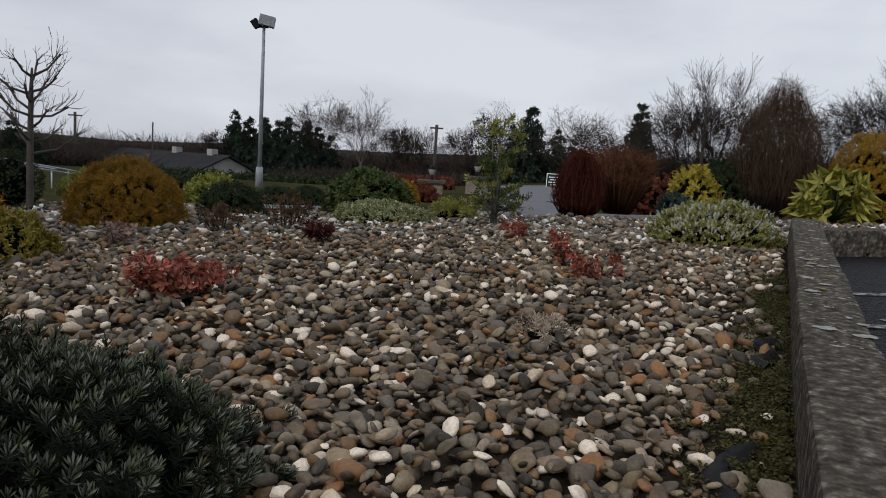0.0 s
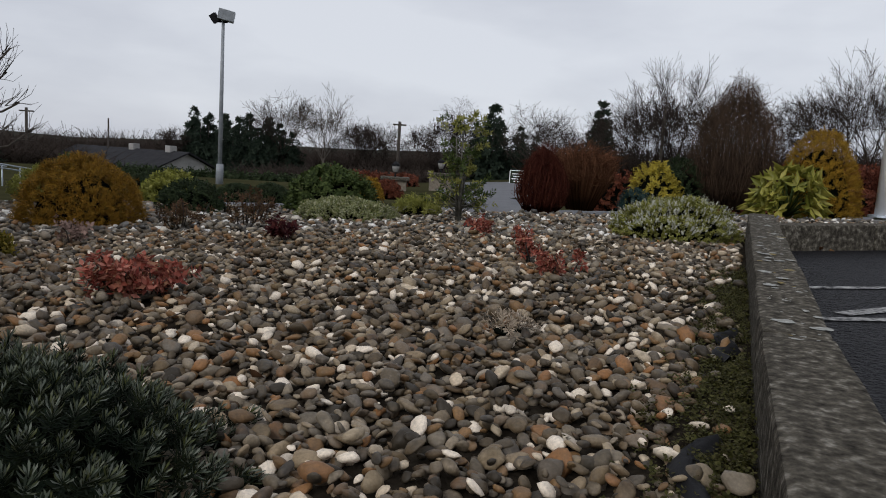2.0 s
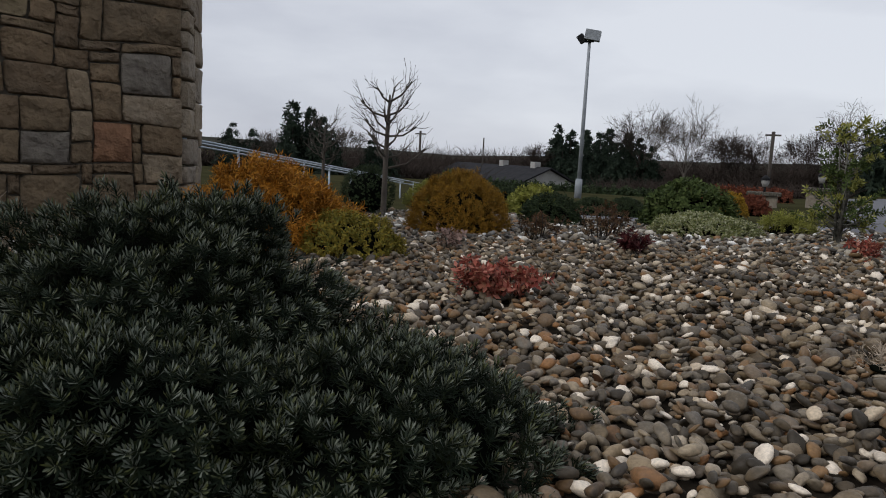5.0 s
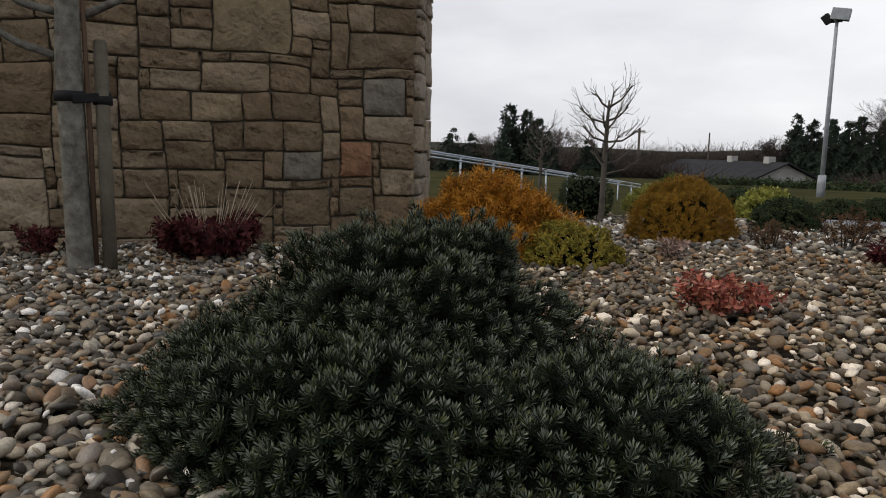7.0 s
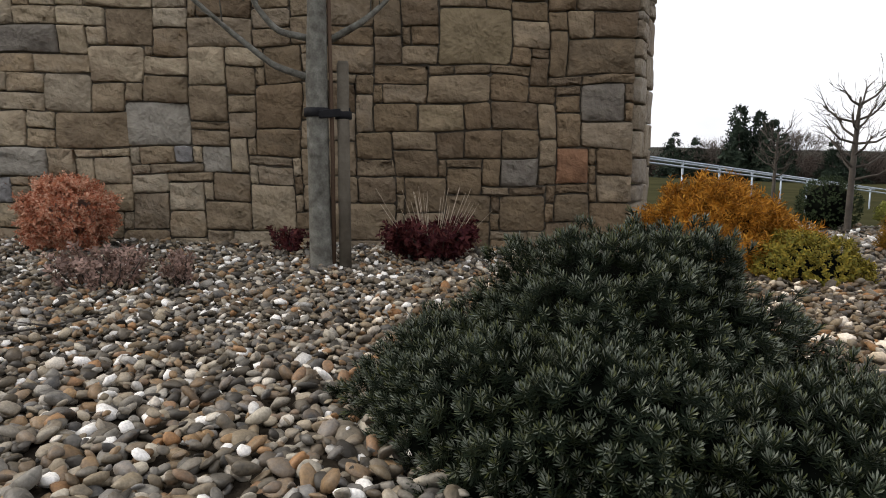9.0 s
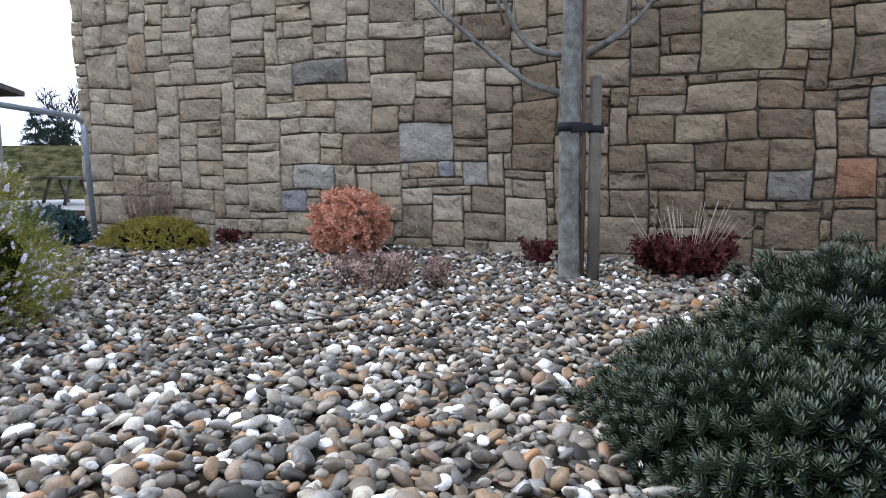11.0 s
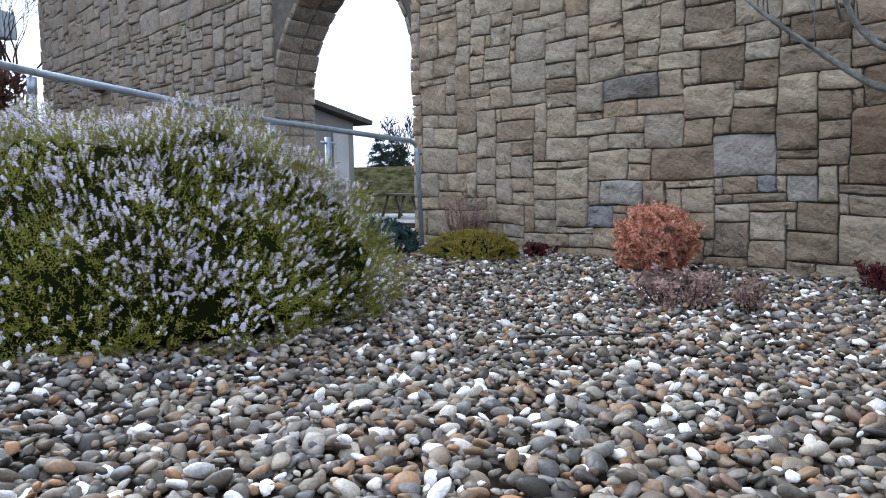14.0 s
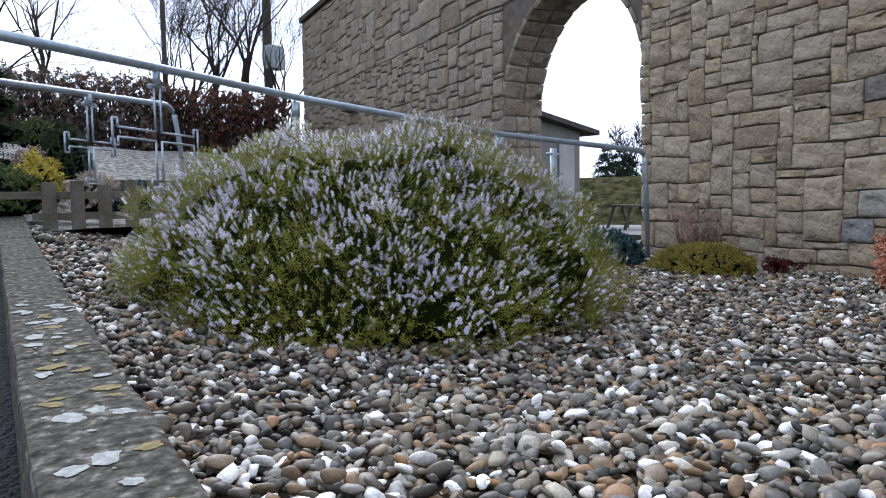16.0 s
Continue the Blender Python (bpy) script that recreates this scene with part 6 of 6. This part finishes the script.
for dx in (-0.42, 0.44):
    tube_part("fin", [(dx, 0.3, 3.55), (dx * 1.05, 0.3, 3.9), (dx, 0.3, 4.2)], 0.05, M_LAMPGREY, up, 8)
utility_pole(-13.6, -20.5, 1.6, 6.5, 0.08, "far timber pole with crossarms")
utility_pole(-6.0, -15.2, 1.0, 9.0, 0.035, "thin tall lamp column", False)
fence = thing("low_fence", (-2.0, -4.93, 0.37), "low dark picket edging of weathered boards", "fence")
FM = Matrix.Rotation(math.atan2(-4.6 + 5.0, -2.9 + 2.1), 4, "Z")
for k in range(6):
    bm = bmesh.new()
    box(bm, (0.06 + k * 0.165, -0.012, 0.0), (0.145 + k * 0.165, 0.012, 0.31 + 0.015 * math.sin(k * 2.3)), 0.004, FM)
    part("board", bm, M_WOOD, fence)
for z in (0.06, 0.2):
    bm = bmesh.new()
    box(bm, (-0.5 if z > 0.1 else 0.0, 0.013, z), (1.0, 0.04, z + 0.05), 0.004, FM)
    part("rail", bm, M_WOOD, fence)
M_GRAVEL_FAR = material("far_gravel", [(0.35, (0.05, 0.045, 0.038)), (0.5, (0.16, 0.15, 0.13)), (0.65, (0.33, 0.31, 0.28))], rough=0.95, scale=16, detail=3, fine=50, bump=0.8, vary=0.5, spec=0.1)
grid_sheet("gravel_bank", np.linspace(-12.0, 0.5, 40), np.linspace(-15.5, -4.9, 44), lambda x, y: 0.42 - 0.07 * np.clip(y + 5.9, 0, 1) + 0.19 * np.clip(-y - 5.9, 0, 6.0) * np.clip((x + 13.0) / 3.0, 0, 1) + 0.02 * np.sin(x * 3 + y * 2), M_GRAVEL_FAR, "gravel bank rising to the beech hedge", "bank", keep=lambda x, y: (y < -5.9) | (x > -3.6))
low = thing("low_wall", (-3.5, -7.23, 0.72), "low grey concrete edging wall on the bank", "wall")
bm = bmesh.new()
box(bm, (0, -0.08, -0.2), (1.35, 0.08, 0.07), 0.012, Matrix.Rotation(math.atan2(0.37, -0.58), 4, "Z"))
part("wall", bm, M_CONCRETE, low)
shrub("gold_shrub", -2.34, -5.56, (0.17, 0.15, 0.3), SPRIG_T, [M_GOLD], 420, 0.8, "small golden shrub behind the low fence", z=0.58, seed=13.1, depth=0.3)
shrub("clipped_yew", -2.78, -6.0, (0.18, 0.18, 0.42), SMALL_T, [M_DKGREEN], 1100, 0.9, "clipped dark green conifer cone", z=0.78, seed=13.3, depth=0.06)
shrub("clipped_yew", -2.98, -6.85, (0.17, 0.17, 0.2), SMALL_T, [M_MIDGREEN], 600, 0.9, "small clipped green conifer", z=1.1, seed=13.4, depth=0.06)
topi = thing("tiered_topiary", (-2.3, -6.35, 0.5), "tall dark evergreen clipped into flat tiers", "shrub")
rgt = np.random.default_rng(135)
pile = Pile()
v, t = tube_arrays([(0, 0, -0.1), (0, 0, 0.6), (0, 0, 1.25)], [0.03, 0.025, 0.012], 6)
pile.add(v, t)
pile.done("trunk", M_BARK_D, topi)
for zt, rt in ((0.35, 0.36), (0.62, 0.32), (0.86, 0.26), (1.08, 0.2), (1.26, 0.12)):
    inner = part("tier", core_mesh((rt, rt, 0.09), 0.92, zt, 5, 0.1, True), M_SPRUCE_IN, topi, smooth=True)
    inner.location = (0, 0, zt)
    pile = Pile()
    p, nrm, k = mound_points(500, (rt, rt, 0.1), rgt, 5, 0.1, seed=zt, full=True)
    strew(pile, SMALL_T, p, nrm, np.full((len(p), 3), 0.8), rgt)
    pile.done("foliage", M_DKGREEN, inner)
shrub("grey_heath", -2.5, -5.95, (0.13, 0.12, 0.22), SMALL_T, [M_DEADTWIG], 260, 1.0, "greyish twiggy heath behind the low fence", z=0.75, seed=13.6)
shrub("yellow_heath", -2.68, -5.38, (0.22, 0.16, 0.24), THREAD_T, [M_STRAW], 260, 0.6, "straw-brown grassy heath behind the low fence", z=0.5, seed=13.7)
shrub("silver_bush", -2.95, -5.2, (0.22, 0.18, 0.2), SMALL_T, [M_TEAL], 500, 1.0, "grey-green low shrub behind the fence", z=0.48, seed=13.9)
shrub("silver_bush", -2.05, -5.4, (0.26, 0.18, 0.28), SMALL_T, [M_MIDGREEN], 500, 1.1, "dull green low juniper behind the fence", z=0.5, seed=13.95)

# ---- stones of the wall ----
rw = random.Random(17)
FIXED = [(0.92, 1.05, 0.46, 0.36, M_STONE_TAN), (1.04, 0.85, 0.40, 0.20, None), (0.36, 0.32, 0.26, 0.22, M_STONE_RED), (1.22, 0.67, 0.28, 0.18, M_STONE_YEL), (0.09, 1.04, 0.48, 0.24, None),
         (0.98, 0.49, 0.25, 0.18, None), (1.40, 0.36, 0.30, 0.19, None), (0.70, 0.30, 0.25, 0.17, M_STONE_DARK), (0.10, 0.69, 0.31, 0.21, M_STONE_DARK), (2.97, 0.56, 0.41, 0.30, M_STONE_PALE), (3.38, 0.53, 0.56, 0.23, None),
         (2.77, 0.36, 0.20, 0.19, M_STONE_PALE), (2.98, 0.42, 0.15, 0.11, M_STONE_BLUE), (4.21, 0.20, 0.22, 0.16, M_STONE_BLUE), (3.96, 0.36, 0.38, 0.18, M_STONE_PALE), (3.85, 1.15, 0.47, 0.16, M_STONE_DARK), (3.31, 0.98, 0.36, 0.22, None), (5.99, 1.18, 0.38, 0.31, None)]
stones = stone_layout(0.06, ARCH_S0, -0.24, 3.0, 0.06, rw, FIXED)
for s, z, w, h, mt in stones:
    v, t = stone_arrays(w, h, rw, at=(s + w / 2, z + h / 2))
    # browner stone towards the free end, with some dimmer light put into its colour
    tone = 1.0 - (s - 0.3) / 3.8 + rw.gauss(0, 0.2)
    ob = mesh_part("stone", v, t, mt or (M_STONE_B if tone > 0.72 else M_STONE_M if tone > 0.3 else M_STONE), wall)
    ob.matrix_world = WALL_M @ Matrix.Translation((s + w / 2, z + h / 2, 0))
pile = Pile()
for s, z, w, h, mt in stone_layout(0.0, WALL_END, 3.0, 4.8, 0.09, rw) + stone_layout(ARCH_S1, WALL_END, -0.42, 3.0, 0.06, rw):
    c = arch_top(s + w / 2)
    if c is not None and z + h * 0.4 < c:
        continue
    v, t = stone_arrays(w, h, rw, 0.075, 0.008, (s + w / 2, z + h / 2))
    pile.add(v + np.array([s + w / 2, z + h / 2, 0]), t)
# reveal of the far jamb and the arch ring
for z in np.arange(-0.4, ARCH_SPRING, 0.2):
    for o in np.arange(0, 3):
        v, t = stone_arrays(0.2, 0.2, rw)
        v2 = np.stack([ARCH_S1 - v[:, 2] - 0.0, v[:, 1] + z + 0.1, v[:, 0] - 0.1 - o * 0.2], -1)
        pile.add(v2, t[:, ::-1])
for k in range(20):
    a = math.pi * (k + 0.5) / 20
    cs, cz = (ARCH_S0 + ARCH_S1) / 2 + (ARCH_S1 - ARCH_S0) / 2 * math.cos(a), ARCH_SPRING + ARCH_RISE * math.sin(a)
    for o in range(2):
        v, t = stone_arrays(0.2, 0.3, rw, 0.05)
        nx, nz = -math.cos(a), -math.sin(a)
        v2 = np.stack([cs + nx * v[:, 2] + nz * v[:, 0], cz + nz * v[:, 2] - nx * v[:, 0], v[:, 1] - 0.15 - o * 0.3], -1)
        pile.add(v2, t)
far_st = pile.done("far_stones", M_STONE_J, wall, "squared rubble stones")
far_st.matrix_world = WALL_M
far_st["kind"] = "stuff"
# coping
bm = bmesh.new()
box(bm, (-0.05, WALL_TOP, -WALL_T - 0.06), (WALL_END + 0.06, WALL_TOP + 0.12, 0.06), 0.02)
cop = part("coping", bm, M_CONCRETE, wall)
cop.matrix_world = WALL_M
# rough return at the free end of the wall
pile = Pile()
e0, e1 = np.array([-3.418, 3.247]), np.array([-3.765, 3.725])
ed = (e1 - e0) / np.linalg.norm(e1 - e0)
en = np.array([ed[1], -ed[0]])
for s, z, w, h, mt in stone_layout(0.0, 0.54, -0.24, 4.8, 0.06, rw):
    v, t = stone_arrays(w, h, rw)
    u = s + w / 2 + v[:, 0]
    pile.add(np.stack([e0[0] + ed[0] * u + en[0] * (v[:, 2] + 0.012), e0[1] + ed[1] * u + en[1] * (v[:, 2] + 0.012), z + h / 2 + v[:, 1]], -1), t)
pile.done("end_stones", M_STONE_J, wall, "pale rough quoins of the wall end")


# ---- gravel ----
def pebble_shapes(sub, n, rg):
    out = []
    for k in range(n):
        bm = bmesh.new()
        bmesh.ops.create_icosphere(bm, subdivisions=sub, radius=1)
        off = Vector(rg.uniform(-50, 50, 3))
        flats = [(Vector(q).normalized(), rg.uniform(0.55, 0.85)) for q in rg.normal(size=(6, 3))]
        for v in bm.verts:
            p = v.co.copy()
            p = p * (1 + 0.3 * noise.noise(p * 0.85 + off) + 0.1 * noise.noise(p * 1.9 + off))
            for nrm, reach in flats:
                over = p.dot(nrm) - reach
                if over > 0:
                    p = p - nrm * over * 0.85
            v.co = p * 1.12
        out.append((np.array([v.co for v in bm.verts]), np.array([[v.index for v in f.verts] for f in bm.faces])))
        bm.free()
    return out


def gravel(name, xy, size, sub, seed, label, variants=14, mat=None):
    rg = np.random.default_rng(seed)
    pile = Pile()
    shapes = pebble_shapes(sub, variants, rg)
    which = rg.integers(0, variants, len(xy))
    z = bed_z(xy[:, 0], xy[:, 1])
    for k, (v, t) in enumerate(shapes):
        m = which == k
        n = m.sum()
        l = size[m] * np.clip(rg.lognormal(-0.01, 0.34, n), 0.5, 1.75)
        sc = np.stack([l, l * rg.uniform(0.58, 0.92, n), l * rg.uniform(0.3, 0.56, n)], -1)
        d = np.stack([rg.normal(0, 0.5, n), rg.normal(0, 0.5, n), np.ones(n)], -1)
        at = np.column_stack([xy[m], z[m] + rg.normal(0, 0.011, n) + sc[:, 2] * 0.15 - 0.012])
        strew(pile, (v, t, np.zeros(len(t), int)), at, d, sc, rg)
    return tagged(pile.done(name, mat or M_PEBBLE, smooth=True), label, "gravel", kind="stuff")


rgp = np.random.default_rng(99)


def scatter_area(x0, x1, y0, y1, pitch, rmin, rmax):
    """Jittered places in the bed whose distance from the standpoint lies between rmin and rmax."""
    gx, gy = np.meshgrid(np.arange(x0, x1, pitch), np.arange(y0, y1, pitch * 0.87), indexing="ij")
    gx = gx + (np.arange(gx.shape[1]) % 2)[None] * pitch / 2
    p = np.stack([gx.ravel(), gy.ravel()], -1)
    p += rgp.normal(0, pitch * 0.22, p.shape)
    r = np.hypot(p[:, 0] - 0.1, p[:, 1] + 0.1)
    e = east(p[:, 0], p[:, 1])
    ws = (p[:, 0] - WALL_A[0]) * 0.88 - (p[:, 1] - WALL_A[1]) * 0.475
    al = (p[:, 0] - KERB_P[0]) * KERB_D[0] + (p[:, 1] - KERB_P[1]) * KERB_D[1]
    strip = 0.075 + 0.06 * np.sin(al * 5.1) + 0.03 * np.sin(al * 13.0)
    e = np.where((al > -0.6) & (al < 2.2) & (e > -strip) & (rgp.random(len(e)) < 0.9), 1.0, e)
    inside = (e < -0.03) | ((p[:, 1] < -5.0) & (p[:, 0] < 0.0)) | ((p[:, 1] > 4.3 + 0.21 * (p[:, 0] - 2.1)) & (p[:, 0] > 1.8))
    return p[(r >= rmin) & (r < rmax) & inside & (ws > 0.02) | (r >= rmin) & (r < rmax) & inside & (p[:, 1] > 3.4) & (p[:, 0] > -6)]


def browner_part(p):
    """The northern part of the bed, where the pebbles are browner and a little darker; its edge is ragged."""
    return p[:, 1] + 0.35 * np.sin(p[:, 0] * 2.1) + rgp.normal(0, 0.25, len(p)) + 0.9 * np.minimum(p[:, 0] + 1.5, 0) > 0.55


near = scatter_area(-2.6, 1.6, -2.6, 0.55, 0.0285, 0.1, 1.9)
near_n = scatter_area(-2.6, 1.6, 0.55, 2.6, 0.0226, 0.1, 1.9)
mid = scatter_area(-5.0, 4.5, -5.0, 4.7, 0.0295, 1.9, 4.2)
far = scatter_area(-8.0, 6.5, -5.2, 5.8, 0.0375, 4.2, 7.4)
brown_near, brown_mid = browner_part(near), browner_part(mid)
for k, (xy, size, sub, mat, words, kinds) in enumerate([
        (near[~brown_near], 0.0180, 2, M_PEBBLE, "rounded river pebbles in grey, brown, ochre and white", 30),
        (near[brown_near], 0.0172, 2, M_PEBBLE_N, "rounded browner pebbles among the grey ones", 30),
        (near_n, 0.0141, 2, M_PEBBLE_N, "smaller rounded brown pebbles", 30),
        (mid[~brown_mid], 0.0182, 1, M_PEBBLE, "rounded river pebbles in mixed greys and browns", 14),
        (mid[brown_mid], 0.0176, 1, M_PEBBLE_N, "rounded brownish pebbles in the middle of the bed", 14),
        (far, 0.0208, 1, M_PEBBLE, "rounded river pebbles farther across the bed", 8)]):
    gravel("gravel", xy, np.full(len(xy), size), sub, 501 + k, words, kinds, mat)


# ---- weeds, membrane and litter along the kerb ----
rgm = np.random.default_rng(777)
MOSS_T = leaf_template(6, 0.0075, 0.0042, lift=0.35, stem=0.012, light=True)
pile = Pile()
al = rgm.uniform(-0.6, 2.3, 5600)
ac = -np.abs(rgm.normal(0, 0.075, 5600)) - 0.006
keepm = (np.sin(al * 5.1) * 0.4 + np.sin(al * 13 + 1) * 0.3 + rgm.normal(0, 0.35, 5600)) > -0.25
al, ac = al[keepm], ac[keepm]
px, py = KERB_P[0] + KERB_D[0] * al + KERB_N[0] * ac, KERB_P[1] + KERB_D[1] * al + KERB_N[1] * ac
strew(pile, MOSS_T, np.column_stack([px, py, bed_z(px, py) - 0.016 + rgm.uniform(0, 0.014, len(px))]), rgm.normal(size=(len(px), 3)) * 0.4 + np.array([0, 0, 1]), np.repeat(rgm.uniform(0.7, 1.5, len(px))[:, None], 3, 1), rgm)
tagged(pile.done("moss", M_MOSS), "moss and tiny weeds growing along the kerb", "moss", kind="stuff")


def litter(name, xs, ys, zs, label, seed):
    rg = np.random.default_rng(seed)
    pile = Pile()
    tpl = leaf_template(1, 0.05, 0.028, lift=0.1, curl=0.8)
    strew(pile, tpl, np.column_stack([xs, ys, zs + 0.004]), rg.normal(size=(len(xs), 3)) * 0.5 + np.array([0, 0, 1]), np.repeat(rg.uniform(0.5, 1.1, len(xs))[:, None], 3, 1), rg)
    tagged(pile.done(name, M_LITTER), label, "leaf litter", kind="stuff")


n = 160
qx = kx + 0.2 + np.abs(rgm.normal(0, 0.35, n))
qy = ky + 0.02 + 0.21 * (qx - kx) - np.abs(rgm.normal(0, 0.05, n)) - 0.02
litter("leaf_litter", qx, qy, bed_z(qx, qy) - 0.055, "brown dead leaves gathered at the foot of the kerb", 71)
n = 60
la = rgm.uniform(-0.5, 0.6, n)
lo = 0.152 + np.abs(rgm.normal(0, 0.03, n))
qx, qy = KERB_P[0] + KERB_D[0] * la + KERB_N[0] * lo, KERB_P[1] + KERB_D[1] * la + KERB_N[1] * lo
litter("leaf_litter", qx, qy, bed_z(qx, qy) - 0.05, "dead leaves beside the kerb on the tarmac", 72)
n = 50
qx, qy = rgm.uniform(-3.2, 1.6, n), rgm.uniform(-1.2, 4.0, n)
ok = (east(qx, qy) < -0.15)
litter("leaf_litter", qx[ok], qy[ok], bed_z(qx, qy)[ok] + 0.012, "odd dead leaves lying on the pebbles", 73)


def membrane(al0, al1, across, width, seed):
    """A crumpled strip of weed membrane showing beside the kerb."""
    rg = random.Random(seed)
    bm = bmesh.new()
    rows = []
    for k in range(15):
        al = al0 + (al1 - al0) * k / 14
        x, y = kerb_xy(al, across + 0.02 * math.sin(k * 0.9 + seed))
        z = float(bed_z(x, y))
        row = []
        for j, f in enumerate((-0.5, -0.2, 0.1, 0.5)):
            p = Vector((x + KERB_N[0] * width * f, y + KERB_N[1] * width * f, z - 0.01 + (0.018 if j in (1, 2) else 0) + rg.uniform(-0.006, 0.008)))
            row.append(bm.verts.new(p))
        rows.append(row)
    for r0, r1 in zip(rows, rows[1:]):
        for j in range(3):
            bm.faces.new((r0[j], r0[j + 1], r1[j + 1], r1[j]))
    ob = part("weed_membrane", bm, M_BLACK, None, smooth=True)
    return tagged(ob, "crumpled strip of black weed membrane beside the kerb", "membrane")


membrane(-0.45, 0.12, -0.085, 0.05, 1)
membrane(0.62, 0.95, -0.06, 0.04, 2)


def loose_twig(points, r, label="thin dark twig lying on the pebbles"):
    pile = Pile()
    v, t = tube_arrays([(x, y, float(bed_z(x, y)) + 0.022 + dz) for x, y, dz in points], np.linspace(r, r * 0.4, len(points)), 5)
    pile.add(v, t)
    tagged(pile.done("twig", M_BARK_D), label, "twig")


loose_twig([(-2.35, -0.62, 0.0), (-2.42, -0.45, 0.004), (-2.5, -0.25, 0.0), (-2.62, -0.02, 0.003)], 0.006)
loose_twig([(-2.5, -0.2, 0.0), (-2.56, -0.32, 0.02)], 0.004)
loose_twig([(-0.62, 1.72, 0.0), (-0.55, 1.78, 0.02), (-0.48, 1.82, 0.03)], 0.002, "pale dry straw lying on the pebbles")
